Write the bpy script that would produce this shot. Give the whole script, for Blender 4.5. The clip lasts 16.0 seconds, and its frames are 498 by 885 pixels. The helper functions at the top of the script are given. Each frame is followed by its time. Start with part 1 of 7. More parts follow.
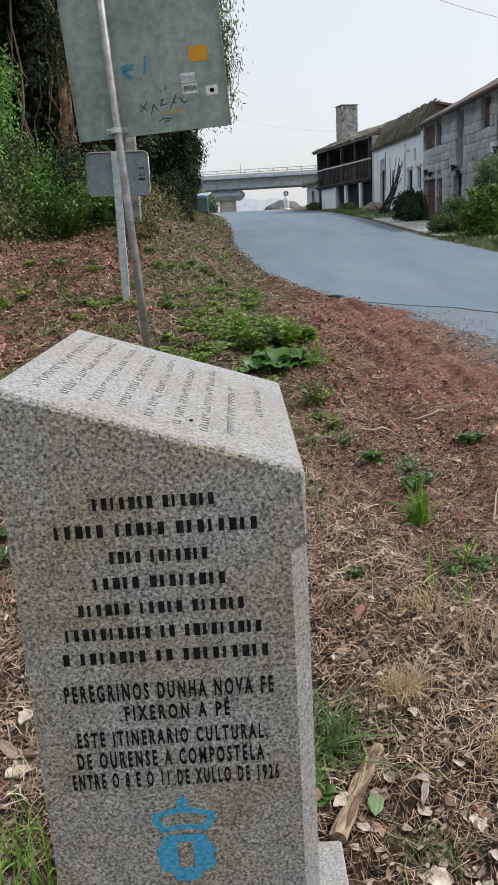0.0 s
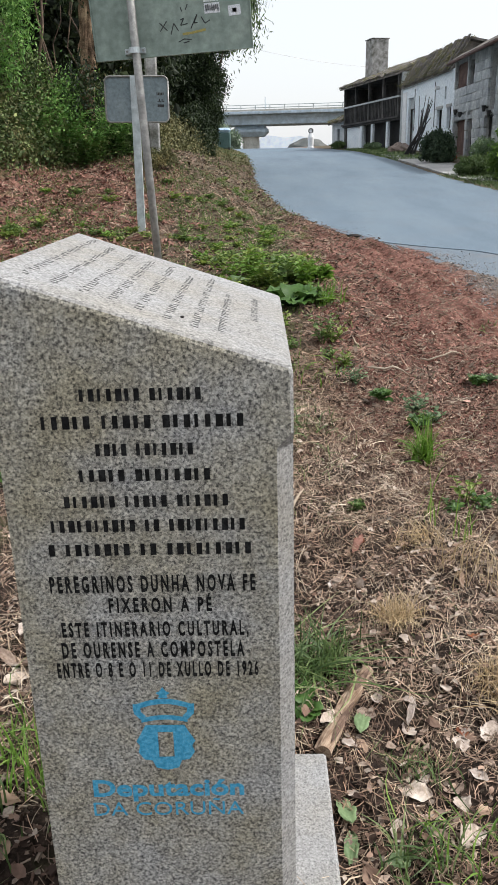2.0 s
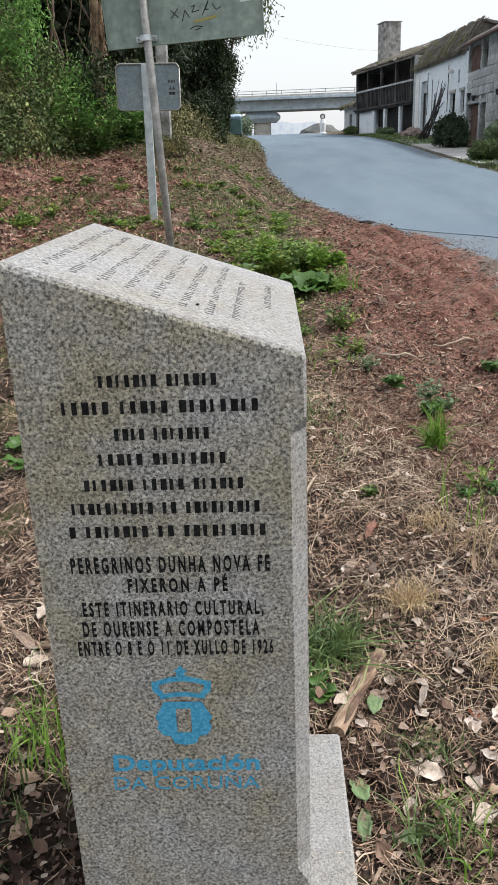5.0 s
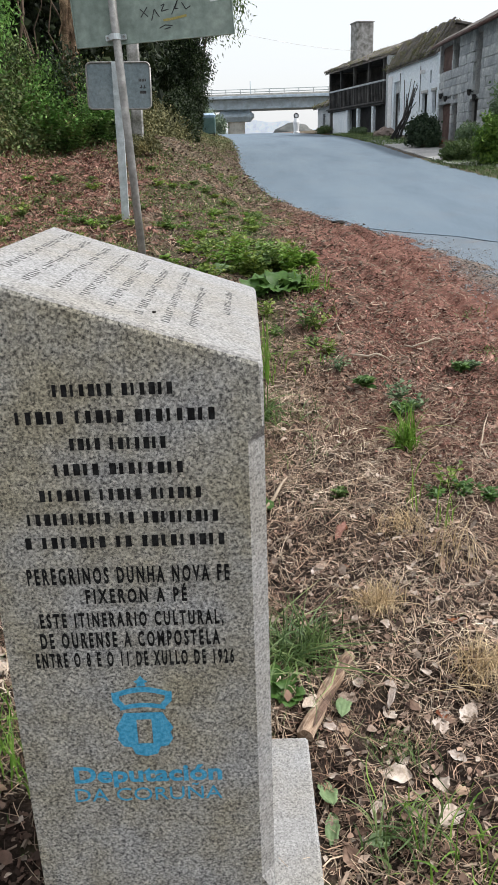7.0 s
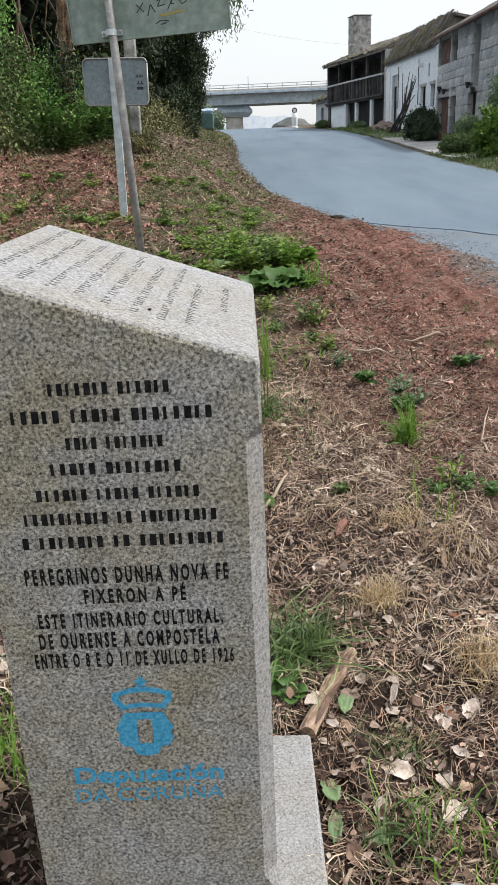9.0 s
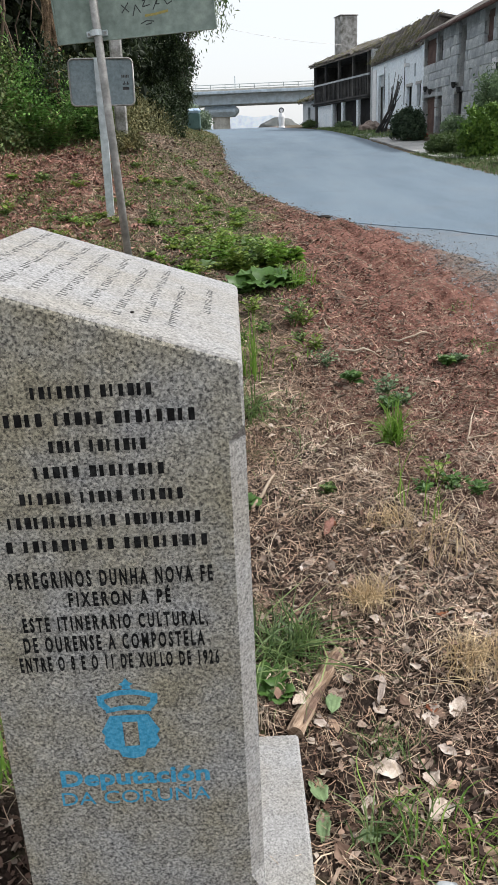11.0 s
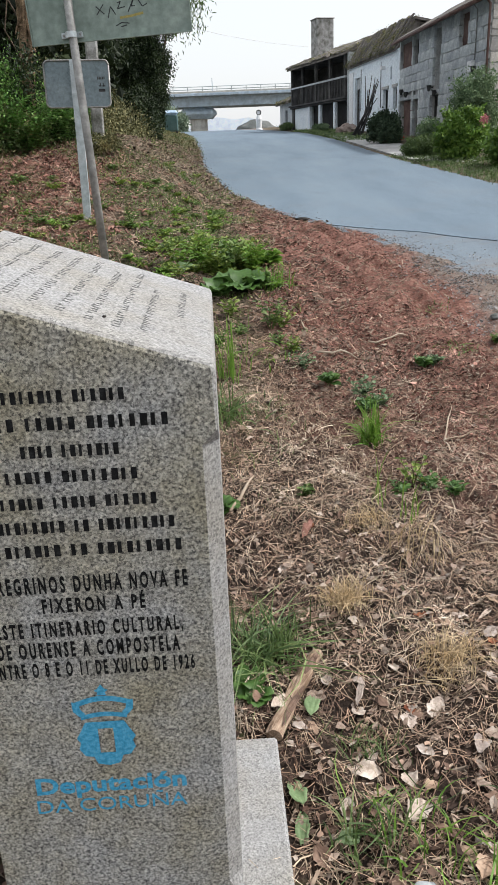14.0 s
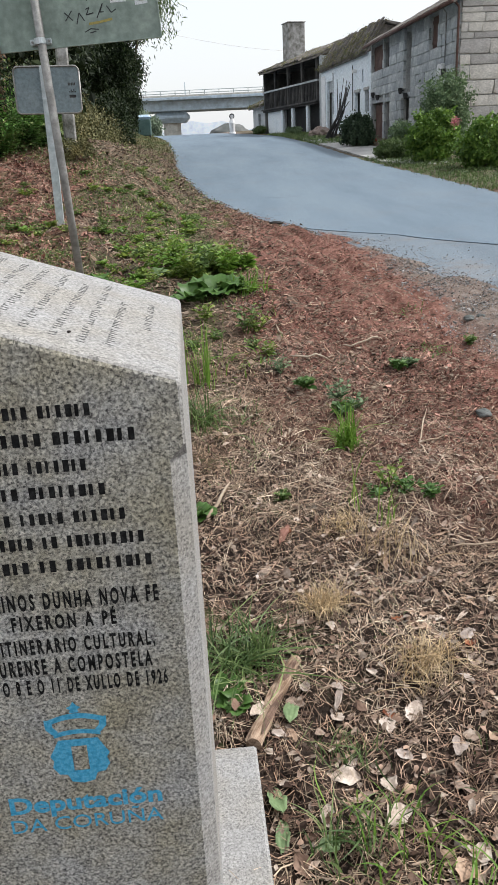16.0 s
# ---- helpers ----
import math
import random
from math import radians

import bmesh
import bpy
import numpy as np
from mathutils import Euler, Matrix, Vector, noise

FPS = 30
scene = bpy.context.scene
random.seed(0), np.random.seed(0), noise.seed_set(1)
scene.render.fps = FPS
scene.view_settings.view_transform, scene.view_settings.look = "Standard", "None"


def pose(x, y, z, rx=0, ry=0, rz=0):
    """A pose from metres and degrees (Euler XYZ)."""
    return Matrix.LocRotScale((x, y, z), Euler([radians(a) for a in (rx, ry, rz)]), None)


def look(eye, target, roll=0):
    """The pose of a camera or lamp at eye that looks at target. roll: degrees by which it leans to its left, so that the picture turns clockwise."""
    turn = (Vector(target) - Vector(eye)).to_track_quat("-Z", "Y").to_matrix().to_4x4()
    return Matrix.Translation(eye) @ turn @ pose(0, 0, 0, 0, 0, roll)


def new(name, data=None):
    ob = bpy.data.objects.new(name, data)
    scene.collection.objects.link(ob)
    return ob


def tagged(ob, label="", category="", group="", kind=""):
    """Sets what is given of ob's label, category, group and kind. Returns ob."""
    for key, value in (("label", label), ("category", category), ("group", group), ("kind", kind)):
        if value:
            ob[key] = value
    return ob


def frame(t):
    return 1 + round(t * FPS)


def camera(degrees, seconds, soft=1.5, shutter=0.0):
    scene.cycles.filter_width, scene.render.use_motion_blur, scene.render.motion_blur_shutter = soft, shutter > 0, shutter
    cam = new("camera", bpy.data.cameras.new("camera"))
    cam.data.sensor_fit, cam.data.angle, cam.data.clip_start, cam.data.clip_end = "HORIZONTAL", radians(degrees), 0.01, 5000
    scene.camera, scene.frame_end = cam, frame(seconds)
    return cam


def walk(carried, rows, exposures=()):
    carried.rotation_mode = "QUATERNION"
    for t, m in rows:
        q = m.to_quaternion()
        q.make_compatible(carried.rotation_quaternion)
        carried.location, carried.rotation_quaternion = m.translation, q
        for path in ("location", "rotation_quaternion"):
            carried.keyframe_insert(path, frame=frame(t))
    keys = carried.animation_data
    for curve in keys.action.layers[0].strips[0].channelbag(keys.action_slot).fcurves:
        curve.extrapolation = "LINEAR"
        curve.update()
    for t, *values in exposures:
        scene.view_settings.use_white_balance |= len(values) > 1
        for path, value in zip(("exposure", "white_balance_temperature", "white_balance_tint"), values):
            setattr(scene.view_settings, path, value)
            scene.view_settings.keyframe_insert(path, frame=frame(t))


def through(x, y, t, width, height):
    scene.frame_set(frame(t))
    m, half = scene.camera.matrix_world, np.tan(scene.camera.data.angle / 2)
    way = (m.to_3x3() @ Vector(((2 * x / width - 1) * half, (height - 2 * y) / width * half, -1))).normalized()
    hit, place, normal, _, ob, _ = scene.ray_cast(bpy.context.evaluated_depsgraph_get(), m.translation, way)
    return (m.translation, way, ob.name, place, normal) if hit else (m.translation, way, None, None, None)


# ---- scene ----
cam = camera(35.5, 16.0, soft=1.0)
PATH = [
    (0, (-0.084, -1.096, 1.468), (-0.078, 0.832, 0.936), -3.3),
    (0.5, (-0.044, -1.091, 1.441), (-0.078, 0.817, 0.842), -2.2),
    (1, (-0.042, -1.084, 1.406), (-0.062, 0.81, 0.764), -1.6),
    (1.5, (-0.039, -1.092, 1.403), (-0.062, 0.796, 0.743), -1.4),
    (2, (-0.048, -1.112, 1.398), (-0.082, 0.773, 0.73), -1.5),
    (2.5, (-0.055, -1.137, 1.402), (-0.1, 0.745, 0.728), -1.8),
    (3, (-0.058, -1.151, 1.402), (-0.115, 0.729, 0.722), -2.1),
    (5.5, (-0.046, -1.143, 1.403), (-0.114, 0.73, 0.705), -2.1),
    (6, (-0.041, -1.141, 1.403), (-0.095, 0.732, 0.703), -1.9),
    (6.5, (-0.032, -1.131, 1.408), (-0.059, 0.742, 0.708), -1.8),
    (7, (-0.021, -1.129, 1.413), (-0.027, 0.744, 0.713), -1.8),
    (7.5, (-0.021, -1.131, 1.409), (-0.03, 0.741, 0.705), -2.1),
    (8, (-0.022, -1.131, 1.408), (-0.039, 0.739, 0.699), -2.4),
    (8.5, (-0.02, -1.124, 1.411), (-0.034, 0.746, 0.701), -2.4),
    (9, (-0.015, -1.119, 1.412), (-0.025, 0.751, 0.702), -2.4),
    (11.5, (-0.006, -1.12, 1.416), (0.017, 0.748, 0.704), -2.5),
    (12, (-0.008, -1.119, 1.412), (0.02, 0.749, 0.699), -2.5),
    (12.5, (0.0, -1.115, 1.418), (0.045, 0.754, 0.709), -2.2),
    (13, (0.003, -1.115, 1.418), (0.066, 0.756, 0.712), -2.1),
    (13.5, (0.005, -1.115, 1.417), (0.07, 0.755, 0.709), -2.3),
    (14, (0.004, -1.118, 1.418), (0.074, 0.751, 0.709), -2.3),
    (14.5, (0.011, -1.119, 1.421), (0.093, 0.75, 0.714), -2.3),
    (15, (0.015, -1.12, 1.423), (0.112, 0.749, 0.718), -2.4),
    (15.5, (0.023, -1.115, 1.424), (0.134, 0.754, 0.719), -2.6),
    (16, (0.023, -1.111, 1.431), (0.146, 0.757, 0.727), -2.8),
]
walk(cam, [(t, look(eye, target, roll)) for t, eye, target, roll in PATH], [(0, -0.16), (0.4, 0.08), (16, 0.08)])

# ---- light ----
SUN_DIR = Vector((0.63, 0.06, 0.775)).normalized()
world = bpy.data.worlds.new("sky")
scene.world = world
world.use_nodes = True
wn = world.node_tree.nodes
wl = world.node_tree.links
wn.clear()
sky = wn.new("ShaderNodeTexSky")
sky.sky_type = "NISHITA"
sky.sun_disc = False
sky.sun_elevation = math.asin(SUN_DIR.z)
sky.sun_rotation = math.atan2(SUN_DIR.x, SUN_DIR.y)
sky.air_density, sky.dust_density, sky.ozone_density = 1.0, 4.0, 1.0
sky_bg = wn.new("ShaderNodeBackground")
sky_bg.inputs["Strength"].default_value = 0.06
wl.new(sky.outputs[0], sky_bg.inputs["Color"])
haze_bg = wn.new("ShaderNodeBackground")      # thin bright overcast over the blue
haze_bg.inputs["Color"].default_value = (0.955, 0.975, 1.0, 1)
haze_bg.inputs["Strength"].default_value = 0.78
sky_sum = wn.new("ShaderNodeAddShader")
wl.new(sky_bg.outputs[0], sky_sum.inputs[0])
wl.new(haze_bg.outputs[0], sky_sum.inputs[1])
world_out = wn.new("ShaderNodeOutputWorld")
wl.new(sky_sum.outputs[0], world_out.inputs["Surface"])

sun = new("sun", bpy.data.lights.new("sun", "SUN"))
sun.data.energy, sun.data.angle, sun.data.color = 3.5, radians(4), (1.0, 0.996, 0.99)
sun.matrix_world = look(SUN_DIR * 50, (0, 0, 0))

# ---- materials ----
def material(name, rough=0.8, metal=0.0, spec=0.3):
    m = bpy.data.materials.new(name)
    m.use_nodes = True
    b = m.node_tree.nodes["Principled BSDF"]
    b.inputs["Roughness"].default_value, b.inputs["Metallic"].default_value = rough, metal
    b.inputs["Specular IOR Level"].default_value = spec
    return m, m.node_tree.nodes, m.node_tree.links, b


def coords(n):
    return n.new("ShaderNodeTexCoord").outputs["Object"]


def noise_tex(n, l, co, scale, detail=3.0, rough=0.55):
    t = n.new("ShaderNodeTexNoise")
    t.inputs["Scale"].default_value, t.inputs["Detail"].default_value, t.inputs["Roughness"].default_value = scale, detail, rough
    l.new(co, t.inputs["Vector"])
    return t.outputs["Fac"]


def cells(n, l, co, scale):
    t = n.new("ShaderNodeTexVoronoi")
    t.inputs["Scale"].default_value = scale
    l.new(co, t.inputs["Vector"])
    return t


def ramp(n, l, fac, stops):
    r = n.new("ShaderNodeValToRGB")
    while len(r.color_ramp.elements) < len(stops):
        r.color_ramp.elements.new(0.5)
    for e, (p, c) in zip(r.color_ramp.elements, stops):
        e.position, e.color = p, (*c, 1)
    l.new(fac, r.inputs["Fac"])
    return r.outputs["Color"]


def mix(n, l, fac, a, b, mode="MIX"):
    x = n.new("ShaderNodeMix")
    x.data_type, x.blend_type = "RGBA", mode
    for value, socket in ((fac, x.inputs["Factor"]), (a, x.inputs["A"]), (b, x.inputs["B"])):
        if isinstance(value, (int, float)):
            socket.default_value = value
        elif isinstance(value, tuple):
            socket.default_value = (*value, 1)
        else:
            l.new(value, socket)
    return x.outputs["Result"]


def bump(n, l, b, height, strength, distance):
    k = n.new("ShaderNodeBump")
    k.inputs["Strength"].default_value, k.inputs["Distance"].default_value = strength, distance
    l.new(height, k.inputs["Height"])
    l.new(k.outputs["Normal"], b.inputs["Normal"])


def granite(name, stops, stain, stain_scale, rough=0.85, relief=0.25, crystals=0.68, dark=(0.05, 0.05, 0.055), fleck=0.8, cloudy=0.74, size=1.0):
    """Fine speckle of dark mica and pale feldspar with broad stains over it."""
    m, n, l, b = material(name, rough)
    co = coords(n)
    grain = noise_tex(n, l, co, 165 / size, 4, 0.66)
    col = ramp(n, l, grain, stops)
    warp = n.new("ShaderNodeTexNoise")
    warp.inputs["Scale"].default_value = 300
    l.new(co, warp.inputs["Vector"])
    moved = n.new("ShaderNodeVectorMath")
    moved.operation = "MULTIPLY_ADD"
    l.new(warp.outputs["Color"], moved.inputs[0])
    moved.inputs[1].default_value = (0.004, 0.004, 0.004)
    l.new(co, moved.inputs[2])
    crystal = n.new("ShaderNodeSeparateColor")
    l.new(cells(n, l, moved.outputs[0], 290 / size).outputs["Color"], crystal.inputs[0])
    col = mix(n, l, crystals, col, ramp(n, l, crystal.outputs[0], [(0.0, dark), (0.3, stops[1][1]), (0.55, stops[2][1]), (1.0, stops[3][1])]))
    flecks = ramp(n, l, noise_tex(n, l, co, 260 / size, 2, 0.5), [(0.32, (0.35, 0.35, 0.36)), (0.40, (1, 1, 1))])
    col = mix(n, l, fleck, col, flecks, "MULTIPLY")
    st = ramp(n, l, noise_tex(n, l, co, stain_scale, 5, 0.65), [(0.38, (1, 1, 1)), (0.62, stain)])
    col = mix(n, l, 1.0, col, st, "MULTIPLY")
    cloud = ramp(n, l, noise_tex(n, l, co, 22, 3, 0.6), [(0.3, (cloudy,) * 3), (0.65, (1.86 - cloudy,) * 3)])
    col = mix(n, l, 1.0, col, cloud, "MULTIPLY")
    l.new(col, b.inputs["Base Color"])
    bump(n, l, b, grain, relief, 0.001)
    return m


def varied(name, c0, c1, c2, scale, rough=0.8, metal=0.0, relief=0.2, distance=0.004, spec=0.3, island=0.0, obj=0.0, fine=8.0):
    """Three colours over noise at two scales; island and obj vary it piece by piece."""
    m, n, l, b = material(name, rough, metal, spec)
    co = coords(n)
    big = noise_tex(n, l, co, scale, 4, 0.6)
    col = ramp(n, l, big, [(0.32, c0), (0.5, c1), (0.68, c2)])
    small = noise_tex(n, l, co, scale * fine, 4, 0.7)
    tone = ramp(n, l, small, [(0.3, (0.7, 0.7, 0.7)), (0.7, (1.25, 1.25, 1.25))])
    col = mix(n, l, 0.8, col, tone, "MULTIPLY")
    if island:
        g = n.new("ShaderNodeNewGeometry")
        tone = ramp(n, l, g.outputs["Random Per Island"], [(0.0, (1 - island,) * 3), (0.5, (1, 1, 1)), (1.0, (1 + island,) * 3)])
        col = mix(n, l, 1.0, col, tone, "MULTIPLY")
    if obj:
        o = n.new("ShaderNodeObjectInfo")
        tone = ramp(n, l, o.outputs["Random"], [(0.0, (1 - obj, 1 - obj, 1 - obj * 0.9)), (0.5, (1, 1, 1)), (1.0, (1 + obj, 1 + obj * 0.95, 1 + obj * 0.8))])
        col = mix(n, l, 1.0, col, tone, "MULTIPLY")
    l.new(col, b.inputs["Base Color"])
    bump(n, l, b, small, relief, distance)
    return m


def leafy(name, dark, mid, light, rough=0.55, through=0.25, spec=0.35, patchy=0.0):
    """Leaves: colour by leaf, some light coming through."""
    m, n, l, b = material(name, rough, 0, spec)
    g = n.new("ShaderNodeNewGeometry")
    col = ramp(n, l, g.outputs["Random Per Island"], [(0.0, dark), (0.55, mid), (1.0, light)])
    patch = ramp(n, l, noise_tex(n, l, coords(n), 1.1, 3), [(0.35, (0.65, 0.68, 0.62)), (0.65, (1.2, 1.2, 1.1))])
    col = mix(n, l, 0.9, col, patch, "MULTIPLY")
    fine = ramp(n, l, noise_tex(n, l, coords(n), 55, 4, 0.65), [(0.32, (0.66, 0.7, 0.62)), (0.68, (1.25, 1.22, 1.15))])
    col = mix(n, l, 0.8, col, fine, "MULTIPLY")
    if patchy:
        dry = ramp(n, l, noise_tex(n, l, coords(n), 1.9, 4, 0.65), [(0.42, (0.62, 0.72, 0.6)), (0.52, (1, 1, 1)), (0.62, (1.5, 1.32, 1.2))])
        col = mix(n, l, patchy, col, dry, "MULTIPLY")
    l.new(col, b.inputs["Base Color"])
    if through:
        t = n.new("ShaderNodeBsdfTranslucent")
        l.new(col, t.inputs["Color"])
        s = n.new("ShaderNodeMixShader")
        s.inputs[0].default_value = through
        l.new(b.outputs[0], s.inputs[1])
        l.new(t.outputs[0], s.inputs[2])
        l.new(s.outputs[0], n["Material Output"].inputs["Surface"])
    return m


def road_material(name, c0, c1, c2, dirt=0.25):
    """Rolled asphalt: fine aggregate, long faint patches, hair cracks and trodden-in earth."""
    m, n, l, b = material(name, 0.85, 0, 0.25)
    co = coords(n)
    stretch = n.new("ShaderNodeMapping")
    stretch.inputs["Rotation"].default_value = (0, 0, 0.18)
    stretch.inputs["Scale"].default_value = (1.6, 0.35, 1)
    l.new(co, stretch.inputs["Vector"])
    col = ramp(n, l, noise_tex(n, l, stretch.outputs[0], 0.55, 5, 0.62), [(0.3, c0), (0.5, c1), (0.7, c2)])
    grit = noise_tex(n, l, co, 90, 3, 0.75)
    col = mix(n, l, 0.85, col, ramp(n, l, grit, [(0.32, (0.66, 0.66, 0.66)), (0.5, (1, 1, 1)), (0.68, (1.35, 1.35, 1.33))]), "MULTIPLY")
    warp = n.new("ShaderNodeVectorMath")
    warp.operation = "MULTIPLY_ADD"
    w = n.new("ShaderNodeTexNoise")
    w.inputs["Scale"].default_value = 1.7
    l.new(co, w.inputs["Vector"])
    l.new(w.outputs["Color"], warp.inputs[0])
    warp.inputs[1].default_value = (0.9, 0.9, 0.0)
    l.new(co, warp.inputs[2])
    crack = n.new("ShaderNodeTexVoronoi")
    crack.feature = "DISTANCE_TO_EDGE"
    crack.inputs["Scale"].default_value = 0.42
    l.new(warp.outputs[0], crack.inputs["Vector"])
    line = ramp(n, l, crack.outputs["Distance"], [(0.0, (0.72, 0.72, 0.73)), (0.010, (1, 1, 1))])
    some = ramp(n, l, noise_tex(n, l, co, 0.5, 2), [(0.60, (0, 0, 0)), (0.66, (1, 1, 1))])
    col = mix(n, l, some, col, mix(n, l, 1.0, col, line, "MULTIPLY"))
    earth = ramp(n, l, noise_tex(n, l, co, 1.15, 7, 0.72), [(0.50, (0, 0, 0)), (0.66, (dirt, dirt, dirt))])
    col = mix(n, l, earth, col, (0.19, 0.155, 0.13))
    l.new(col, b.inputs["Base Color"])
    bump(n, l, b, grit, 0.7, 0.006)
    return m


GRANITE = granite("granite", [(0.36, (0.05, 0.05, 0.054)), (0.44, (0.18, 0.178, 0.172)), (0.52, (0.42, 0.413, 0.39)), (0.60, (0.72, 0.706, 0.665))], (0.87, 0.80, 0.62), 4.0, crystals=0.46, dark=(0.018, 0.018, 0.022), cloudy=0.80, size=1.0)
SAWN = granite("granite_rough", [(0.34, (0.13, 0.129, 0.128)), (0.43, (0.255, 0.253, 0.25)), (0.53, (0.345, 0.342, 0.336)), (0.62, (0.47, 0.467, 0.458))], (0.925, 0.885, 0.81), 4.0, 0.95, 0.35, 0.5, (0.08, 0.08, 0.08), 0.6, 0.90, 1.0)
LETTER = varied("black_letter_paint", (0.008, 0.008, 0.008), (0.014, 0.014, 0.014), (0.03, 0.03, 0.03), 60, 0.9, spec=0.1)
ENGRAVED = varied("grey_letter_paint", (0.08, 0.08, 0.08), (0.125, 0.125, 0.12), (0.19, 0.19, 0.185), 90, 0.8)
BLUE = varied("blue_letter_paint", (0.035, 0.27, 0.46), (0.07, 0.385, 0.61), (0.14, 0.48, 0.69), 160, 0.8, relief=0.6, distance=0.002, fine=3.0)
GALVANISED = varied("galvanised_steel", (0.19, 0.19, 0.178), (0.28, 0.275, 0.26), (0.37, 0.365, 0.345), 9, 0.5, 0.4, 0.03, 0.002, fine=2.5)
PALE_POST = varied("pale_galvanised_steel", (0.38, 0.43, 0.44), (0.46, 0.51, 0.52), (0.55, 0.59, 0.60), 6, 0.5, 0.3, 0.03, 0.002, fine=2.5)
SIGN_BACK = varied("weathered_sign_back", (0.185, 0.235, 0.203), (0.255, 0.315, 0.275), (0.305, 0.36, 0.315), 1.6, 0.6, 0.15, 0.06, 0.002)
SIGN_GREY = varied("grey_sign_back", (0.185, 0.235, 0.25), (0.21, 0.26, 0.278), (0.235, 0.285, 0.30), 3, 0.7, 0.0, 0.02, 0.002, 0.2)
DARK_METAL = varied("dark_metal", (0.03, 0.03, 0.03), (0.05, 0.05, 0.05), (0.08, 0.075, 0.07), 8, 0.6, 0.4)
ORANGE = varied("orange_sticker", (0.55, 0.24, 0.01), (0.62, 0.29, 0.015), (0.66, 0.33, 0.03), 20, 0.6)
WHITE_STICKER = varied("white_sticker", (0.55, 0.57, 0.58), (0.66, 0.68, 0.70), (0.75, 0.76, 0.78), 30, 0.6)
BLUE_SPRAY = varied("blue_spray_paint", (0.05, 0.20, 0.27), (0.06, 0.25, 0.34), (0.10, 0.27, 0.33), 12, 0.7)
BLACK_SPRAY = varied("black_marker", (0.03, 0.035, 0.035), (0.04, 0.045, 0.045), (0.06, 0.065, 0.06), 20, 0.7)
YELLOW_SPRAY = varied("ochre_marker", (0.30, 0.26, 0.08), (0.34, 0.29, 0.09), (0.38, 0.32, 0.12), 20, 0.7)
ASPHALT = road_material("asphalt", (0.114, 0.155, 0.194), (0.140, 0.186, 0.228), (0.162, 0.210, 0.249), 0.10)
OLD_ASPHALT = road_material("old_asphalt", (0.118, 0.148, 0.178), (0.150, 0.185, 0.216), (0.185, 0.218, 0.244), 0.5)
GRAVEL = varied("gravel", (0.16, 0.155, 0.15), (0.24, 0.232, 0.224), (0.36, 0.35, 0.335), 8, 0.9, island=0.5)
TAR = varied("tar", (0.012, 0.011, 0.010), (0.024, 0.021, 0.019), (0.05, 0.043, 0.038), 9, 0.95, spec=0.1)
BARK = varied("bark", (0.06, 0.045, 0.035), (0.12, 0.09, 0.065), (0.22, 0.16, 0.11), 5, 0.95, 0, 0.9, 0.03)
TRUNK = varied("peeling_bark", (0.09, 0.058, 0.036), (0.24, 0.16, 0.10), (0.46, 0.33, 0.21), 6, 0.95, 0, 0.9, 0.03)
CHIP = varied("wood_chip", (0.125, 0.054, 0.040), (0.25, 0.124, 0.094), (0.43, 0.265, 0.208), 3, 0.9, island=0.75)
CHIP_DARK = varied("dark_bark_chip", (0.10, 0.046, 0.034), (0.24, 0.122, 0.092), (0.42, 0.27, 0.21), 6, 0.9, island=0.7)
CHIP_PALE = varied("pale_wood_chip", (0.19, 0.13, 0.095), (0.29, 0.215, 0.16), (0.41, 0.33, 0.255), 5, 0.85, island=0.45)
TAN_LITTER = varied("tan_litter", (0.07, 0.046, 0.034), (0.15, 0.108, 0.08), (0.28, 0.22, 0.165), 4, 0.9, island=0.6)
LITTER = varied("brown_leaf_litter", (0.038, 0.022, 0.016), (0.09, 0.055, 0.040), (0.18, 0.125, 0.093), 4, 0.9, island=0.6)
STRAW = varied("dry_grass", (0.30, 0.21, 0.14), (0.44, 0.345, 0.25), (0.60, 0.51, 0.395), 2, 0.75, island=0.55)
GOLD_STRAW = varied("golden_dead_grass", (0.34, 0.235, 0.125), (0.47, 0.35, 0.20), (0.60, 0.48, 0.31), 8, 0.8, island=0.4)
STRAW_OLD = varied("old_dry_grass", (0.20, 0.125, 0.083), (0.34, 0.235, 0.165), (0.49, 0.385, 0.29), 2, 0.85, island=0.7)
DRY_LEAF = varied("dry_leaf", (0.30, 0.235, 0.19), (0.43, 0.36, 0.305), (0.57, 0.51, 0.45), 14, 0.8, island=0.35, obj=0.25)
BROWN_LEAF = varied("brown_dry_leaf", (0.165, 0.108, 0.08), (0.28, 0.215, 0.168), (0.43, 0.372, 0.31), 14, 0.8, island=0.5)
FIBRE = varied("brown_fibre", (0.095, 0.052, 0.037), (0.188, 0.122, 0.088), (0.335, 0.24, 0.18), 3, 0.9, island=0.75)
RED_LEAF = varied("russet_leaf", (0.14, 0.045, 0.022), (0.22, 0.075, 0.035), (0.30, 0.13, 0.06), 14, 0.8, obj=0.25)
GRASS = leafy("green_grass", (0.055, 0.10, 0.032), (0.12, 0.19, 0.066), (0.27, 0.34, 0.15), 0.5, 0.3)
LIME_GRASS = leafy("young_grass", (0.11, 0.22, 0.03), (0.17, 0.31, 0.05), (0.28, 0.42, 0.10), 0.5, 0.35)
HERB = leafy("herb_leaf", (0.09, 0.15, 0.025), (0.19, 0.27, 0.055), (0.36, 0.42, 0.12), 0.5, 0.3)
WEED = leafy("weed_leaf", (0.065, 0.12, 0.03), (0.13, 0.205, 0.06), (0.27, 0.34, 0.12), 0.5, 0.3)
